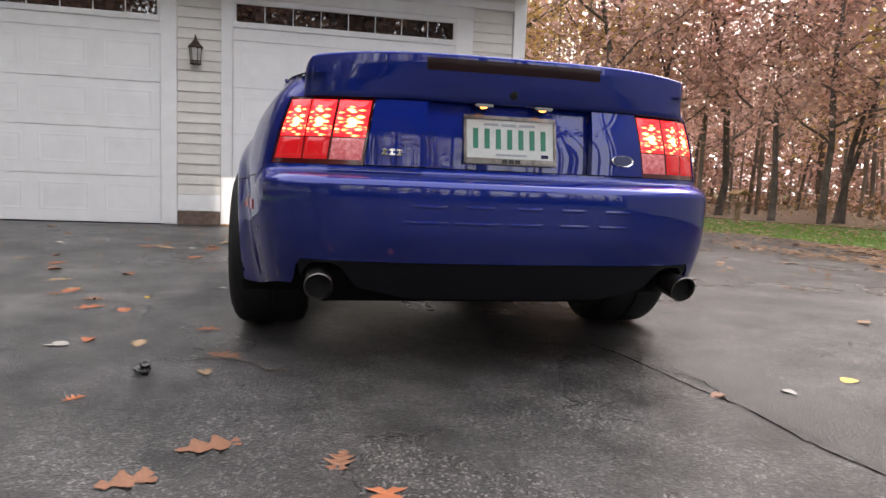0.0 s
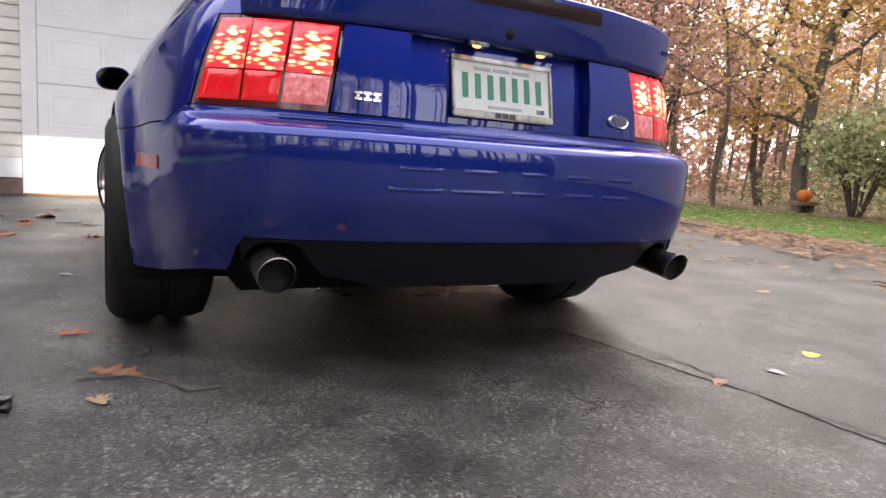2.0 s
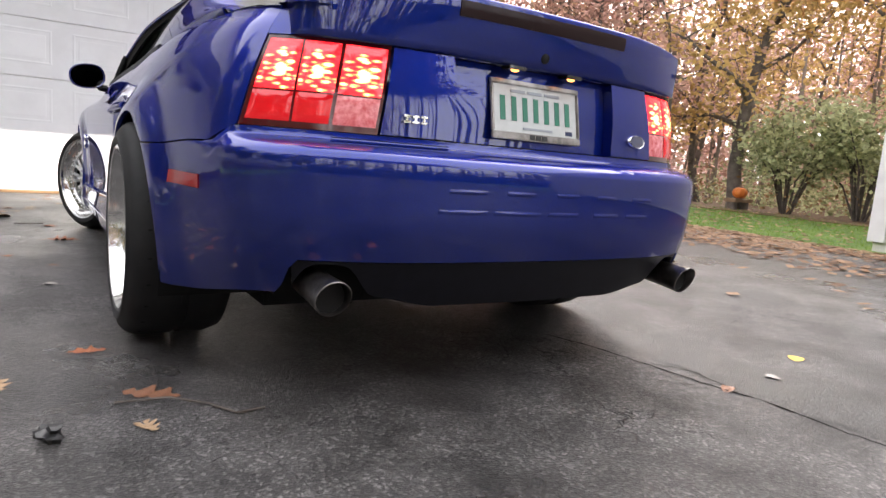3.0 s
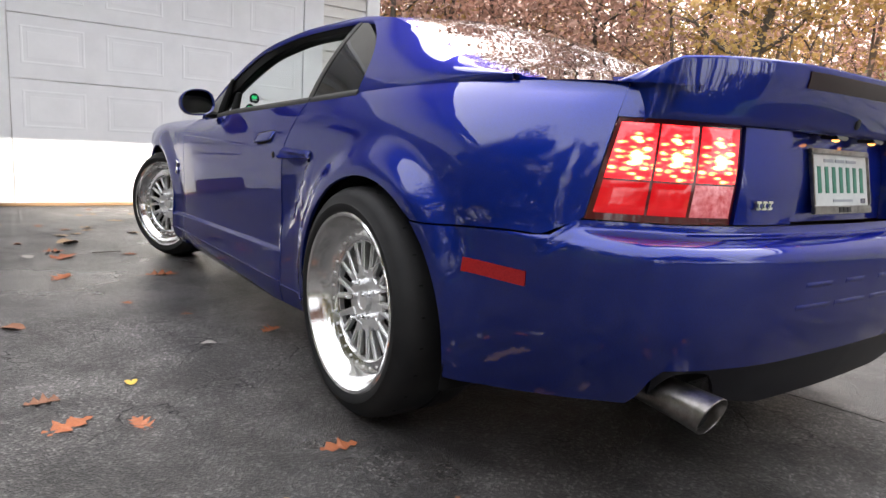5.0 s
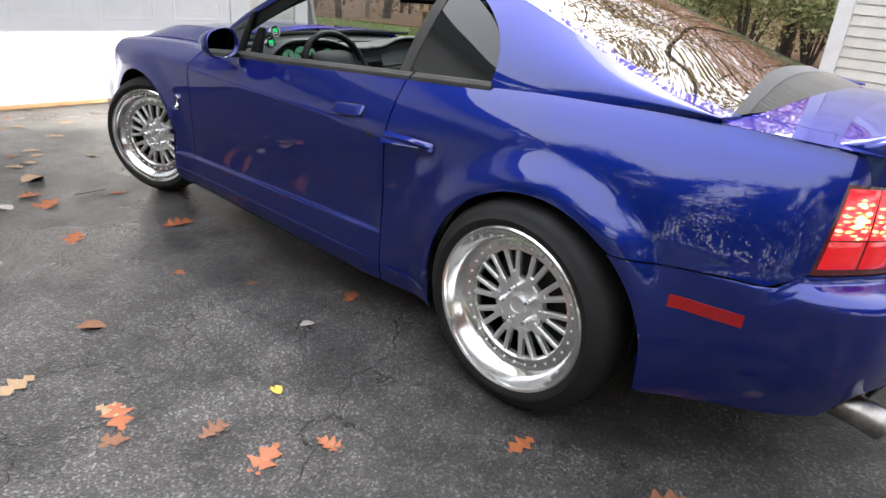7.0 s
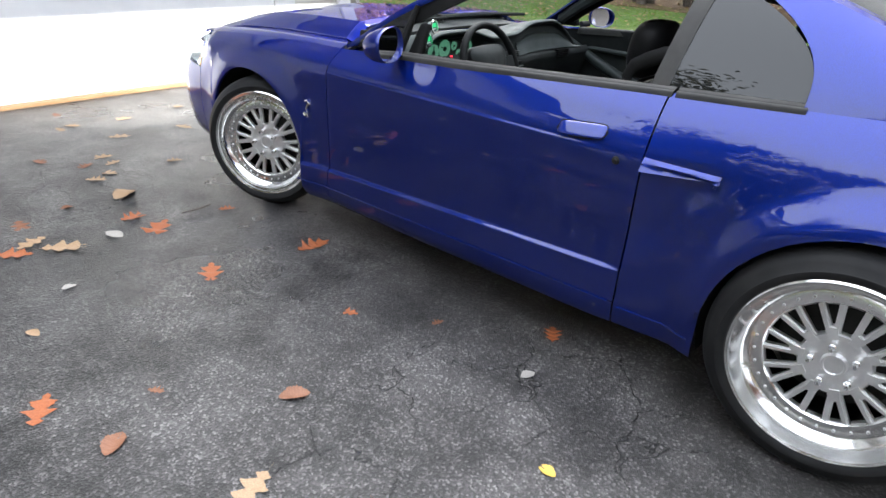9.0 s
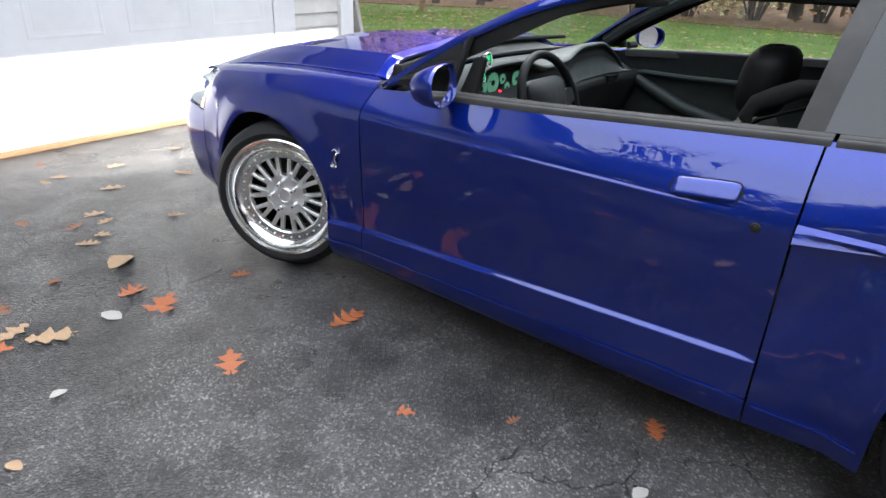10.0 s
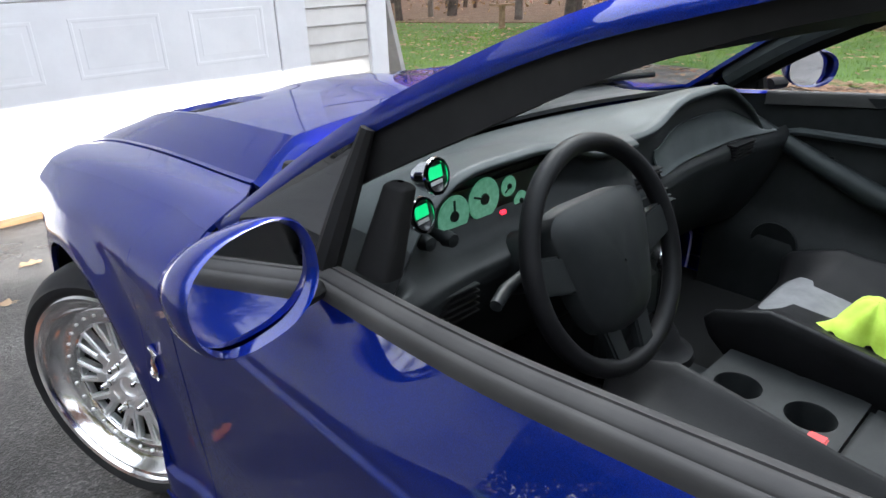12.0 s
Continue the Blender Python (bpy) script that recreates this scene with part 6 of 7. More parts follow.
# ---------------------------------------------------------------- wing of the house beside the drive
side = boxed("wall_house", (6.62, 12.0, -9.0, 1.12, 0.0, 5.6), siding_mat)
tagged(side, "white clapboard house wall with a white corner board", "wall", kind="structure")
claps(side, -1.12, 9.0, 0.15, 5.5, Matrix.Translation((6.62, 0, 0)) @ Matrix.Rotation(radians(-90), 4, "Z"))
claps(side, 6.9, 12.0, 0.15, 5.5, Matrix.Translation((0, 1.12, 0)) @ Matrix.Rotation(radians(180), 4, "Z") @ Matrix.Translation((-18.9, 0, 0)))
boxed("corner_board", (6.575, 6.77, 1.0, 1.17, 0.1, 5.6), trim_paint, side, bev=0.005)
for nm, pts in (("roof_garage", [(-7.6, 4.55, 4.95), (2.3, 4.55, 4.95), (2.3, 9, 7.8), (-7.6, 9, 7.8)]), ("roof_house", [(6.3, 1.5, 5.55), (6.3, -9.5, 5.55), (9.5, -9.5, 8.0), (9.5, 1.5, 8.0)])):
    vs = [Vector(p) for p in pts] + [Vector(p) + Vector((0, 0, 0.12)) for p in pts]
    o = mesh(nm, vs, [(0, 1, 2, 3), (7, 6, 5, 4), (0, 4, 5, 1), (1, 5, 6, 2), (2, 6, 7, 3), (3, 7, 4, 0)], roof_mat, smooth=False)
    tagged(o, "grey shingle roof over pale walls", "roof", kind="structure")

# ---------------------------------------------------------------- trees


def leaf_cloud(centres, per, spread, size, rnd, squash=0.7):
    n = len(centres) * per
    vs, fs = np.zeros((n * 4, 3)), []
    k = 0
    for c in centres:
        for _ in range(per):
            p = np.array(c) + np.array([rnd.gauss(0, spread), rnd.gauss(0, spread), rnd.gauss(0, spread * squash)])
            a = np.array([rnd.gauss(0, 1), rnd.gauss(0, 1), rnd.gauss(0, 0.6)])
            a /= np.linalg.norm(a) + 1e-6
            b = np.cross(a, [rnd.gauss(0, 1), rnd.gauss(0, 1), rnd.gauss(0, 1)])
            b /= np.linalg.norm(b) + 1e-6
            s = size * rnd.uniform(0.6, 1.3)
            vs[4 * k], vs[4 * k + 1], vs[4 * k + 2], vs[4 * k + 3] = p - a * s, p - b * s * 0.55 + a * s * 0.1, p + a * s, p + b * s * 0.55 + a * s * 0.1
            fs.append((4 * k, 4 * k + 1, 4 * k + 2, 4 * k + 3))
            k += 1
    return vs.tolist(), fs


def tree(seed, height, radius, leaf, per, first=0.22, spread=0.46, size=0.072, label=""):
    rnd = random.Random(seed)
    t = thing("tree", label, "tree", "trees round the drive", at=(0, 0, -0.05))
    tilt = 0.03 if leaf is leaf_gold else 0.11
    lean = (rnd.uniform(-tilt, tilt), rnd.uniform(-tilt, tilt))
    spine = [Vector((lean[0] * z + 0.20 * math.sin(z * 0.9 + seed) + 0.06 * math.sin(2.3 * z), lean[1] * z + 0.20 * math.cos(z * 0.7 + seed * 2), z)) for z in lin(0, height * 0.92, 12)]
    allv, allf = [], []

    def add(v, f):
        b = len(allv)
        allv.extend(v)
        allf.extend(tuple(i + b for i in q) for q in f)
    add(*tube(spine, [0.85 * radius * (1.25 if i == 0 else 1) * (1 - 0.88 * i / 11) for i in range(12)], 9))
    tips = []
    limbs = 13
    for k in range(limbs):
        h = first + (0.92 - first) * (k + rnd.random() * 0.6) / limbs
        i = h * 11
        p = mix(spine[int(i)], spine[min(11, int(i) + 1)], i - int(i))
        a = k * 2.4 + rnd.uniform(-0.5, 0.5)
        L = height * rnd.uniform(0.22, 0.36) * (1.15 - 0.6 * h)
        up = rnd.uniform(0.15, 0.75)
        d = Vector((math.cos(a), math.sin(a), up)).normalized()
        pts = [p]
        for q in range(5):
            d = (d + Vector((rnd.gauss(0, 0.16), rnd.gauss(0, 0.16), rnd.gauss(0.04, 0.12)))).normalized()
            pts.append(pts[-1] + d * L / 5)
        r0 = radius * 0.42 * (1 - 0.6 * h)
        add(*tube(pts, [r0 * (1 - 0.8 * q / 5) for q in range(6)], 6))
        for q in range(1, 6):
            for _ in range(2):
                b = Vector((rnd.gauss(0, 1), rnd.gauss(0, 1), rnd.gauss(0.2, 0.6))).normalized()
                e = pts[q] + b * L * rnd.uniform(0.16, 0.34)
                m_ = mix(pts[q], e, 0.5) + Vector((0, 0, rnd.uniform(-0.05, 0.1)))
                add(*tube([pts[q], m_, e], [r0 * 0.28, r0 * 0.2, r0 * 0.08], 4, caps=False))
                tips += [e, m_]
    mesh("trunk", allv, allf, bark, t)
    v, f = leaf_cloud(tips, per, spread, size, rnd, 0.42)
    mesh("crown", v, f, leaf, t, smooth=False)
    return t


rust = [tree(11 + k, 10 + k, 0.08 + 0.02 * k, leaf_rust, 28, 0.16, 0.46, 0.066, label="tall oak with rust-brown autumn leaves") for k in range(3)]
gold = [tree(31 + k, 9.5 + k, 0.17 - 0.04 * k, leaf_gold, 30, 0.18, 0.48, 0.068, label="tree with golden autumn leaves") for k in range(2)]
bare = [tree(51 + k, 10 + k, 0.07, leaf_rust, 6, 0.25, 0.5, 0.075, label="nearly bare tree with few brown leaves") for k in range(2)]


def stand(kind, x, y, turn, s=1.0):
    o = copy_thing(kind, pose(x, y, -0.05, 0, 0, turn))
    o.scale = (s, s, s)
    return o


used = {}


def put(kind, x, y, turn, s=1.0):
    if kind.name not in used:
        used[kind.name] = 1
        kind.matrix_basis = pose(x, y, -0.05, 0, 0, turn) @ Matrix.Diagonal((s, s, s, 1))
    else:
        stand(kind, x, y, turn, s)


spots = [(rust[0], 10.5, 11.3, 20, 1.15), (bare[0], 12.0, 10.4, 100, 1.15), (rust[1], 10.9, 10.2, 200, 1.0), (rust[2], 10.3, 13.0, 10, 1.0), (gold[0], 13.0, 6.9, 60, 1.15), (bare[1], 11.5, 7.9, 140, 0.9), (rust[0], 12.2, 10.6, 300, 1.1),
         (gold[1], 8.2, 15.2, 30, 1.1), (gold[0], 5.6, 18.5, 180, 1.2), (rust[1], 14.2, 9.0, 77, 1.1), (gold[1], 15.0, 4.2, 240, 1.2)]
for s_ in spots:
    put(*s_)
rnd = random.Random(5)
placed = [(s_[1], s_[2]) for s_ in spots]
while len(placed) < 84:
    x, y = rnd.uniform(-8, 36), rnd.uniform(-6, 38)
    ok = (x > 13.5 and y < 12) or (y > 12 + 0.15 * abs(x - 9) and x > 3.5) or (y > 22)
    if ok and x + y * 0.6 < 45 and all(math.hypot(x - a, y - b) > 1.7 for a, b in placed):
        placed.append((x, y))
        put(rnd.choice([rust[0], rust[1], rust[2], rust[0], gold[0], gold[1], bare[0], bare[1]]), x, y, rnd.uniform(0, 360), rnd.uniform(0.85, 1.3))
for k in range(34):
    a = radians(rnd.uniform(140, 235) if k < 20 else rnd.uniform(225, 292))
    d = rnd.uniform(19, 30)
    put(rnd.choice(rust + bare + gold), d * math.cos(a), d * math.sin(a), rnd.uniform(0, 360), rnd.uniform(0.8, 1.15))

# dense dark trees across the yard, mirrored in the paint
dark = [tree(71 + k, 10.5 + k, 0.16, hedge_mat, 46, 0.14, 0.55, 0.13, label="tall tree with dense dark green leaves") for k in range(2)]
russet = tree(75, 11.0, 0.16, russet_mat, 46, 0.40, 0.6, 0.13, label="tall tree with dense russet leaves")
for k, (x, y, s_) in enumerate(((-15.5, 0.6, 1.0), (-14.5, 7.8, 1.1), (-16.0, -5.2, 1.05), (-17.0, -11.5, 1.15), (-18.0, 13.0, 1.1), (-11.6, 3.4, 0.72), (-10.0, -15.5, 1.25), (-4.5, -17.0, 1.35), (0.5, -16.0, 1.3), (5.5, -18.0, 1.4))):
    put(dark[k % 2] if k < 6 else russet, x, y, 47 * k, s_)

# green bushes by the lawn
for k, (x, y, h) in enumerate(((13.2, 5.9, 2.2), (13.8, 4.6, 2.5), (14.6, 3.4, 2.7), (13.6, 2.4, 2.3))):
    r2 = random.Random(90 + k)
    b = thing("bush", "tall green bush with many thin stems", "bush", "green bushes", at=(x, y, -0.03))
    av, af, tips = [], [], []
    for q in range(16):
        a = r2.uniform(0, 6.28)
        e = Vector((math.cos(a) * r2.uniform(0.2, 1.25), math.sin(a) * r2.uniform(0.2, 1.25), h * r2.uniform(0.55, 1)))
        m1 = Vector((e.x * 0.35, e.y * 0.35, e.z * 0.5)) + Vector((r2.gauss(0, 0.06), r2.gauss(0, 0.06), 0))
        v, f = tube([(e.x * 0.1, e.y * 0.1, 0), m1, e], [0.03, 0.02, 0.006], 5, caps=False)
        base = len(av)
        av += v
        af += [tuple(i + base for i in g) for g in f]
        tips += [mix(m1, e, u) for u in (0.3, 0.5, 0.7, 0.85, 1.0)]
    mesh("branchwork", av, af, bark, b)
    v, f = leaf_cloud(tips, 46, 0.25, 0.065, r2)
    mesh("foliage", v, f, leaf_green, b, smooth=False)

# the far wood, past counting
rf = random.Random(17)
cs = []
while len(cs) < 1750:
    a, d = radians(rf.uniform(-12, 115)), rf.uniform(27, 42)
    x, y = d * math.cos(a) + 2, d * math.sin(a)
    cs.append((x, y, rf.uniform(0, 9) * rf.uniform(0.1, 1) if len(cs) > 1000 else rf.uniform(0, 2.2)))
v, f = leaf_cloud(cs, 13, 0.75, 0.17, rf)
cs2 = []
while len(cs2) < 2300:
    a, d = radians(rf.uniform(118, 345)), rf.uniform(17, 25)
    cs2.append((d * math.cos(a), d * math.sin(a), rf.uniform(0, 1.6 if 240 < math.degrees(a) < 318 else 9.0) * rf.uniform(0.25, 1)))
v2, f2 = leaf_cloud(cs2, 14, 0.75, 0.20, rf)
tagged(mesh("hedge_wood", v2, f2, hedge_mat, smooth=False), "dense green and brown hedge trees round the yard", "wood", kind="stuff")
tagged(mesh("far_wood", v, f, leaf_rust, smooth=False), "brown leaves of the wood beyond the trees", "wood", kind="stuff")

cs = []
while len(cs) < 1150:
    a, d = radians(rf.uniform(-12, 112)), rf.uniform(38, 47)
    cs.append((d * math.cos(a) + 2, d * math.sin(a), rf.uniform(0, 8.0)))
v, f = leaf_cloud(cs, 16, 0.9, 0.36, rf)
tagged(mesh("wood_edge", v, f, brush_mat, smooth=False), "dim brown depth of the wood", "wood", kind="stuff")

# leafy undergrowth between the trees, past counting
cs = []
while len(cs) < 650:
    x, y = rf.uniform(6, 32), rf.uniform(-4, 32)
    if (x > 14.5 and y < 11) or (x + y > 25 and y > 10):
        cs.append((x, y, rf.uniform(0.2, 3.4)))
v, f = leaf_cloud(cs, 15, 0.55, 0.085, rf)
tagged(mesh("undergrowth", v, f, leaf_rust, smooth=False), "pinkish brown leaves of saplings in the wood", "undergrowth", kind="stuff")

cs = [(rf.uniform(13.6, 19.5), rf.uniform(5.0, 10.0), rf.uniform(0.05, 1.0) * rf.uniform(0.2, 1.2)) for k in range(230)]
v, f = leaf_cloud(cs, 16, 0.45, 0.065, rf)
tagged(mesh("green_undergrowth", v, f, leaf_green, smooth=False), "low yellow-green plants on the wood's floor", "undergrowth", kind="stuff")

# slender stems of the wood, past counting
av, af = [], []
while len(av) < 210 * 18:
    a, d = radians(rf.uniform(-5, 112)), rf.uniform(15, 40)
    x, y = d * math.cos(a) + 2, d * math.sin(a)
    if y < 13 and x < 14.5:
        continue
    r, h = rf.uniform(0.035, 0.10), rf.uniform(5, 11)
    lx, ly = rf.gauss(0, 0.05), rf.gauss(0, 0.05)
    v, f = tube([(x, y, -0.1), (x + lx * h * 0.5 + rf.gauss(0, 0.1), y + ly * h * 0.5, h * 0.5), (x + lx * h, y + ly * h, h)], [r, r * 0.7, r * 0.2], 6, caps=False)
    b = len(av)
    av += [tuple(p) for p in v]
    af += [tuple(i + b for i in q) for q in f]
for k in range(75):
    a, d = radians(rf.uniform(238, 318)), rf.uniform(17, 34)
    x, y, h = d * math.cos(a), d * math.sin(a), rf.uniform(9, 14)
    lx, ly, r = rf.gauss(0, 0.04), rf.gauss(0, 0.04), rf.uniform(0.07, 0.17)
    v, f = tube([(x, y, -0.1), (x + lx * h * 0.5 + rf.gauss(0, 0.1), y + ly * h * 0.5, h * 0.5), (x + lx * h, y + ly * h, h)], [r, r * 0.75, r * 0.3], 6, caps=False)
    b = len(av)
    av += [tuple(p) for p in v]
    af += [tuple(i + b for i in q) for q in f]
tagged(mesh("wood_stems", av, af, stem_bark), "slender grey-brown stems of the wood", "trees", kind="stuff")

# low dry brush along the edge of the wood and grass on the verge
r3 = random.Random(8)
cs = []
while len(cs) < 900:
    x, y = r3.uniform(8, 30), r3.uniform(-4, 34)
    if (x > 12.5 and y < 11) or (x + y > 22.5 and y > 8):
        cs.append((x, y, abs(r3.gauss(0, 0.45))))
v, f = leaf_cloud(cs, 16, 0.35, 0.055, r3)
tagged(mesh("dry_brush", v, f, brush_mat, smooth=False), "dry brown brush on the forest edge", "brush", kind="stuff")
n = 26000
vs, fs = [], []
for k in range(n):
    q = r3.random()
    if q < 0.6:
        x, y = r3.uniform(5.9, 12.5), r3.uniform(1.2, 10)
    else:
        x, y = r3.uniform(2.2, 9.0), r3.uniform(5.2, 13)
    if x < 6.2 + 0.12 * math.sin(1.7 * y) and y < 6.7:
        continue
    a, h, w = r3.uniform(0, 6.28), r3.uniform(0.02, 0.06), 0.004
    i = len(vs)
    vs += [(x - w * math.cos(a), y - w * math.sin(a), -0.036), (x + w * math.cos(a), y + w * math.sin(a), -0.036), (x + r3.gauss(0, 0.02), y + r3.gauss(0, 0.02), -0.036 + h)]
    fs.append((i, i + 1, i + 2))
tagged(mesh("grass", vs, fs, blade_mat, smooth=False), "short green grass on the lawn", "grass", kind="stuff")

# ---------------------------------------------------------------- fallen leaves


def oak_leaf(name, length, lobes, curl, seed, material, plain=False):
    """A lobed leaf with a stalk, thin and curled, lying on z = 0."""
    rnd = random.Random(seed)
    left = []
    n = 40
    for i in range(n + 1):
        t = i / n
        w = 0.36 * math.sin(math.pi * min(1, t * 1.02)) ** 0.7
        if not plain:
            saw = (t * lobes + 0.35) % 1.0
            w *= 0.34 + 0.80 * (saw / 0.72 if saw < 0.72 else (1 - saw) / 0.28) ** 1.2
        left.append((t, w * (1 + rnd.uniform(-0.12, 0.12))))
    vs, fs = [], []
    for i, (t, w) in enumerate(left):
        for s in (-1, 0, 1):
            x, y = s * w * length, (t - 0.5) * length
            z = 0.006 + curl * length * (0.9 * (s * w) ** 2 * 4 + 0.35 * (t - 0.5) ** 2) + 0.004 * noise.noise(Vector((x * 40, y * 40, seed)))
            vs.append((x, y, max(0.0035, z)))
    for i in range(n):
        for s in (0, 1):
            a = i * 3 + s
            fs.append((a, a + 1, a + 4, a + 3))
    c = len(vs)
    top = list(range(c))
    vs += [(x, y, z - 0.0018) for x, y, z in vs]
    fs += [tuple(q + c for q in f[::-1]) for f in fs[:]]
    sv, sf = tube([(0, -0.5 * length, 0.005), (0.01, -0.62 * length, 0.004), (0.02, -0.75 * length, 0.004)], 0.0012, 5)
    b = len(vs)
    vs += [tuple(q) for q in sv]
    fs += [tuple(i + b for i in q) for q in sf]
    me = bpy.data.meshes.new(name)
    me.from_pydata(vs, [], fs)
    me.materials.append(material)
    me.shade_smooth()
    return me


LOOK = {"o": ("curled orange oak leaf lying on damp asphalt", oak_orange), "b": ("curled rust-brown oak leaf on damp asphalt", oak_brown), "t": ("dry tan oak leaf lying on damp asphalt", oak_tan),
        "g": ("pale grey fallen leaf lying face down on asphalt", oak_grey), "y": ("small yellow leaf lying on damp asphalt", oak_yellow)}
forms = {}
for key, (lab, mm) in LOOK.items():
    forms[key] = [oak_leaf("fallen_leaf", 1.0, 3.3 if k == 0 else 4.2, 0.10 + 0.10 * k, 7 * k + ord(key), mm, key in "gy" or k == 2) for k in range(3)]


def drop(key, x, y, size, turn=None, k=None):
    rr = random.Random(int(x * 1000) * 31 + int(y * 1000))
    k = rr.randrange(3) if k is None else k
    o = tagged(new("fallen_leaf", forms[key][k]), LOOK[key][0], "leaf", "fallen leaves")
    o.matrix_basis = Matrix.Translation((x, y, 0.0 if x < 6 else -0.03)) @ Matrix.Rotation(radians(rr.uniform(0, 360) if turn is None else turn), 4, "Z") @ Matrix.Rotation(radians(rr.uniform(-5, 5)), 4, "X") @ Matrix.Diagonal((size * 0.85, size, size, 1))


LEAVES = """b -.86 -1.39 .15 0;b -.99 -1.55 .14 0;b -.56 -1.51 .10 1;o -.47 -1.67 .12 0;o -1.28 -1.02 .06 1;t -1.26 -.41 .10 0;g -1.54 -.42 .10 0;t -1.86 .72 .10 0;
o -1.45 -.36 .07 2;o -1.05 -.19 .10 0;t -.967 -.79 .08 1;b -.93 -.60 .14 0;y 1.26 -1.03 .085 0;g .927 -1.13 .06 1;b .657 -1.15 .06 2;t -2.04 1.02 .13 0;o -1.86 .68 .13 0;b -1.92 .59 .10 0;b -1.68 .45 .10 1;o -1.64 .25 .13 0;
o -1.47 .18 .09 1;y -1.44 .5 .055 1;b -1.73 1.24 .09 2;o -.85 .85 .10 1;o -1.03 2.0 .12 1;o -1.29 1.48 .075 0;o -1.49 2.09 .11 0;g -1.12 .78 .055 1;t -.95 3.99 .10 0;t -1.37 3.07 .11 2;b -2.20 1.42 .09 2;o -2.28 1.70 .13 0;
b -2.01 1.55 .05 1;o -1.45 2.60 .14 0;o -1.46 2.79 .10 1;t -1.81 2.68 .13 0;t -1.90 2.81 .10 0;o -1.09 2.60 .06 1;g -1.61 2.67 .07 0;t -1.21 3.69 .09 0;t -1.38 3.36 .08 1;t -1.29 3.42 .08 0;t -.93 3.39 .07 1;b -1.34 3.59 .07 1;
b -1.64 3.09 .04 2;g -1.94 2.34 .04 1;b -1.06 4.67 .07 0;t -.77 4.35 .09 0;b -1.87 3.0 .09 0;t -1.75 3.9 .09 1;b -2.1 3.3 .08 0;t -2.5 4.2 .09 1;b -2.9 3.7 .10 0;t -3.3 4.4 .09 2;g -2.7 2.9 .08 1;t -3.5 3.2 .09 0;b -2.4 4.6 .08 1;
t -1.9 4.4 .08 0;b -3.0 2.2 .08 1;t -2.6 1.9 .10 0;b -1.1 1.2 .05 1;t -1.17 4.33 .07 0;t -1.08 4.37 .07 1;t -1.20 3.56 .07 0;b -1.49 3.80 .07 1;t -.54 3.95 .09 0;o -1.99 2.75 .11 0;t -.31 4.42 .07 1;t -2.15 2.11 .04 2"""
for row in LEAVES.replace("\n", "").split(";"):
    key, x, y, size, k = row.split()
    drop(key, float(x), float(y), float(size) * (1.4 if float(y) > 1.9 else 1.1), None, int(k))
r4 = random.Random(21)
for k in range(60):
    x, y = r4.uniform(2.5, 6.0), r4.uniform(-1.5, 6.0)
    drop(r4.choice("bbtbo"), x, y, r4.uniform(0.06, 0.10))
for k in range(16):
    drop(r4.choice("btt"), r4.uniform(-4.5, -2.2), r4.uniform(-0.5, 4.6), r4.uniform(0.06, 0.10))
# leaves on the lawn, past counting
vs, fs = [], []
for k in range(2900):
    q = r4.random()
    x, y = (r4.uniform(5.2, 12.5), r4.uniform(1.2, 10)) if q < 0.45 else ((r4.uniform(2.4, 9.5), r4.uniform(5.8, 13)) if q < 0.85 else (6.2 - abs(r4.gauss(0, 0.7)), r4.uniform(-1, 6.3)))
    a, s = r4.uniform(0, 6.28), r4.uniform(0.03, 0.06)
    u = Vector((math.cos(a), math.sin(a), r4.uniform(-0.2, 0.2))) * s
    w = Vector((-math.sin(a), math.cos(a), r4.uniform(-0.3, 0.3))) * s * 0.6
    c = Vector((x, y, 0.012))
    i = len(vs)
    vs += [c - u, c - w, c + u, c + w]
    fs.append((i, i + 1, i + 2, i + 3))
for k in range(5200):
    x = 6.3 - abs(r4.gauss(0, 1.1))
    y = r4.uniform(-2.0, 4.4)
    if noise.noise(Vector((x * 0.9, y * 0.7, 7))) < -0.12 and x < 5.6:
        continue
    a, s = r4.uniform(0, 6.28), r4.uniform(0.03, 0.06)
    u = Vector((math.cos(a), math.sin(a), r4.uniform(-0.2, 0.2))) * s
    w = Vector((-math.sin(a), math.cos(a), r4.uniform(-0.3, 0.3))) * s * 0.6
    c, i = Vector((x, y, 0.014)), len(vs)
    vs += [c - u, c - w, c + u, c + w]
    fs.append((i, i + 1, i + 2, i + 3))
tagged(mesh("lawn_leaves", vs, fs, tree_leaf("lawn_leaf_litter", (0.13, 0.075, 0.05), (0.36, 0.23, 0.15)), smooth=False), "fallen brown and tan leaves on the lawn and the edge of the drive", "leaves", kind="stuff")

# twigs and a clump of black debris on the drive
for pts in ([(-1.02, -0.64, 0.006), (-0.90, -0.66, 0.010), (-0.82, -0.72, 0.007), (-0.77, -0.80, 0.006), (-0.70, -0.79, 0.005)], [(-1.28, 2.68, 0.006), (-1.19, 2.67, 0.008), (-1.12, 2.69, 0.006)]):
    vs, fs = tube(pts, 0.003, 6)
    tagged(mesh("twig", vs, fs, bark), "thin dark twig lying on the asphalt", "twig")
bm = bmesh.new()
bmesh.ops.create_icosphere(bm, subdivisions=3, radius=0.035)
for v in bm.verts:
    v.co *= 0.75 + 0.7 * noise.noise(v.co * 45)
    v.co.z = max(0.0, v.co.z * 0.6 + 0.018)
    v.co += Vector((-1.15, -0.80, 0.001))
tagged(part("debris_clump", bm, ink), "small black clump of debris on asphalt", "debris")

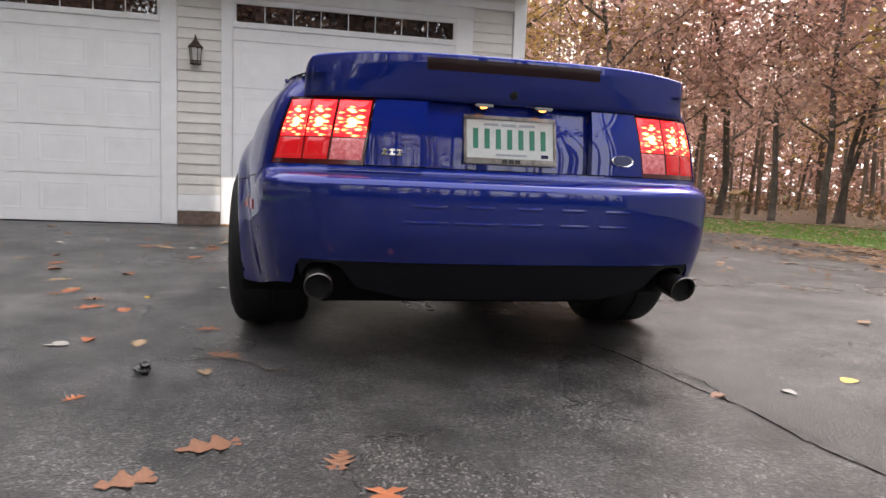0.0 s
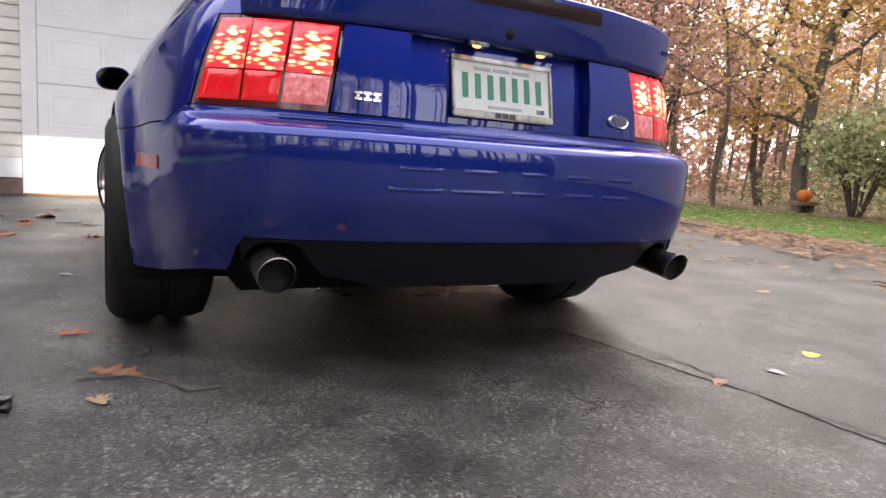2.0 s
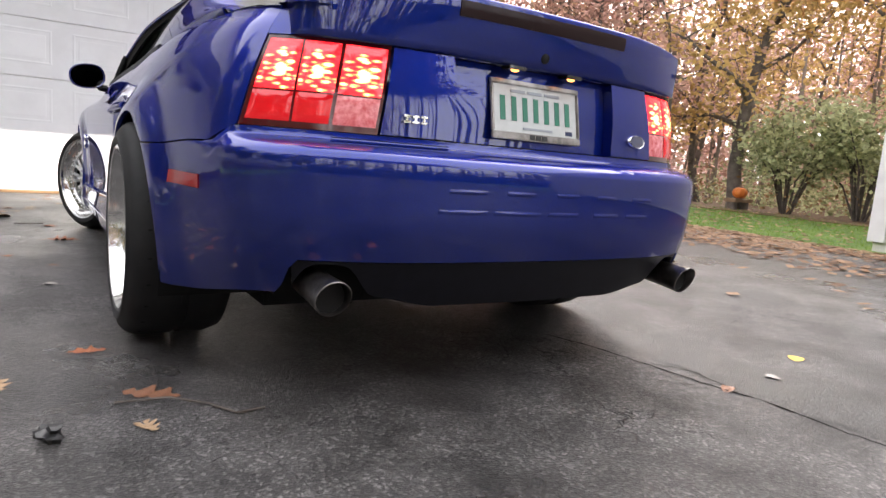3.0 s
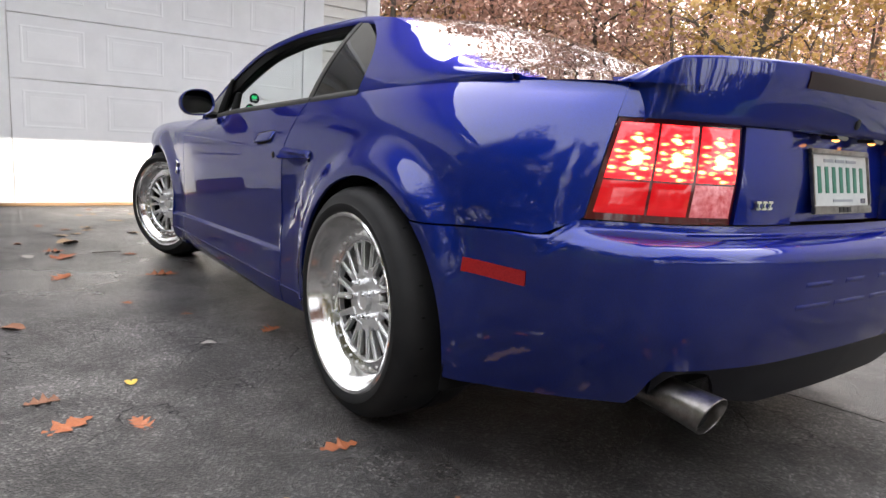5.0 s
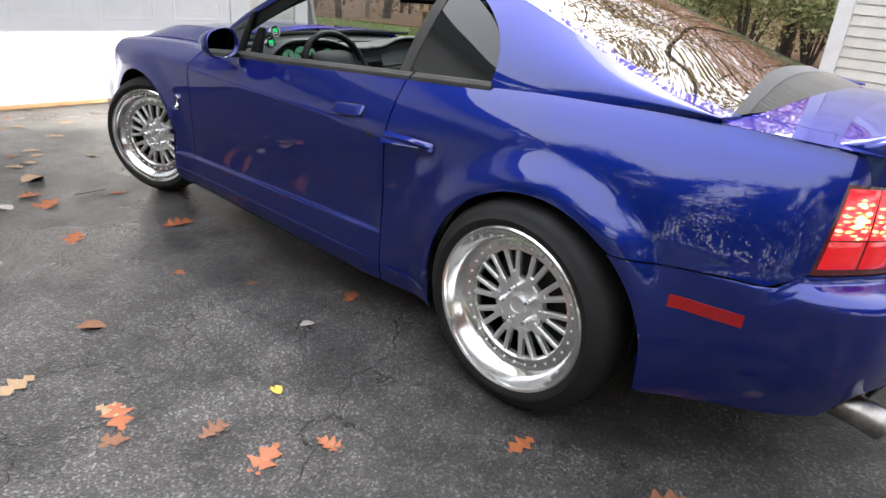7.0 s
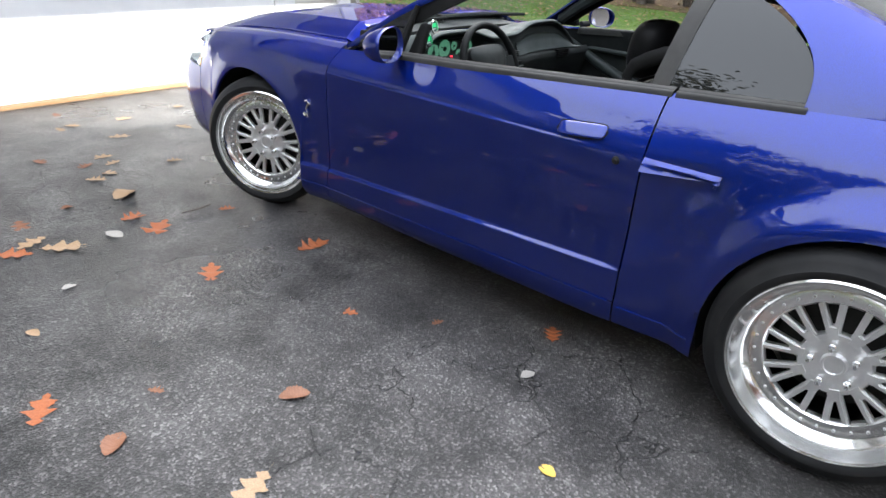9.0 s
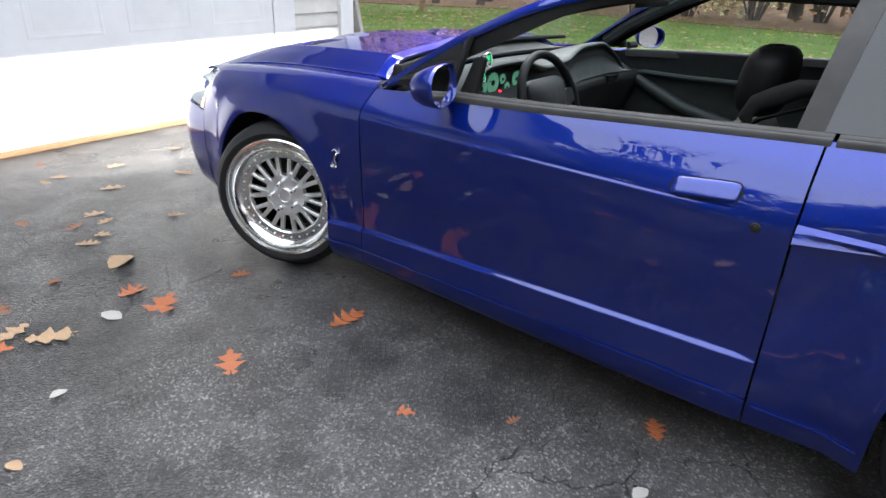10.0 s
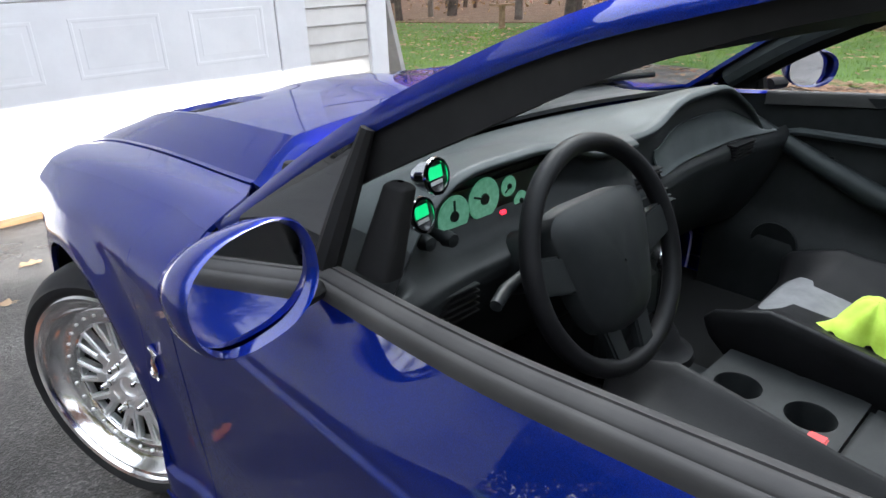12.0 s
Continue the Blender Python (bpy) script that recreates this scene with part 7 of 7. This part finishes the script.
# pumpkin on a log, bird table by the wood
stump = thing("log_seat", "short rustic log bench by the trees", "bench", at=(12.66, 6.70, -0.03))
boxed("seat_plank", (-0.4, 0.3, -0.16, 0.16, 0.18, 0.26), timber, stump, bev=0.02)
for x in (-0.28, 0.18):
    vs, fs = lathe([(0.0, 0.18), (0.10, 0.18), (0.11, 0.09), (0.12, 0.0)], 12, Matrix.Translation((x, 0, 0)))
    mesh("leg", vs, fs, bark, stump)
vs, fs = [], []
for i in range(30):
    a = 2 * math.pi * i / 30
    for k in range(11):
        b = -math.pi / 2 + math.pi * k / 10
        r = 0.17 * math.cos(b) * (1 - 0.08 * abs(math.sin(5 * a)))
        vs.append((12.63 + r * math.cos(a), 6.70 + r * math.sin(a), 0.365 + 0.135 * math.sin(b) - 0.02 * math.exp(-(r / 0.05) ** 2) * (1 if b > 0 else 0)))
for i in range(30):
    for k in range(10):
        j = (i + 1) % 30
        fs.append((i * 11 + k, j * 11 + k, j * 11 + k + 1, i * 11 + k + 1))
pk = tagged(mesh("pumpkin", vs, fs, pumpkin_mat), "ribbed orange pumpkin sitting on a log bench", "pumpkin")
vs, fs = tube([(12.63, 6.70, 0.47), (12.64, 6.70, 0.52), (12.67, 6.70, 0.55)], [0.02, 0.015, 0.014], 8)
mesh("stalk", vs, fs, timber, pk)
bt = thing("bird_table", "wooden bird table with a sloped roof", "bird table", at=(8.7, 10.0, -0.03))
boxed("post", (-0.045, 0.045, -0.045, 0.045, 0, 0.42), timber, bt, bev=0.006)
boxed("tray", (-0.2, 0.2, -0.16, 0.16, 0.42, 0.46), timber, bt, bev=0.006)
for sx in (-1, 1):
    boxed("roof_board", (-0.2, 0.02, -0.2, 0.2, -0.012, 0.012), fresh_timber, bt, bev=0.004, m=Matrix.Translation((0, 0, 0.72)) @ Matrix.Rotation(radians(180 if sx > 0 else 0), 4, "Z") @ Matrix.Rotation(radians(-28), 4, "Y"))
    boxed("upright", (sx * 0.15 - 0.015, sx * 0.15 + 0.015, -0.015, 0.015, 0.46, 0.65), timber, bt)
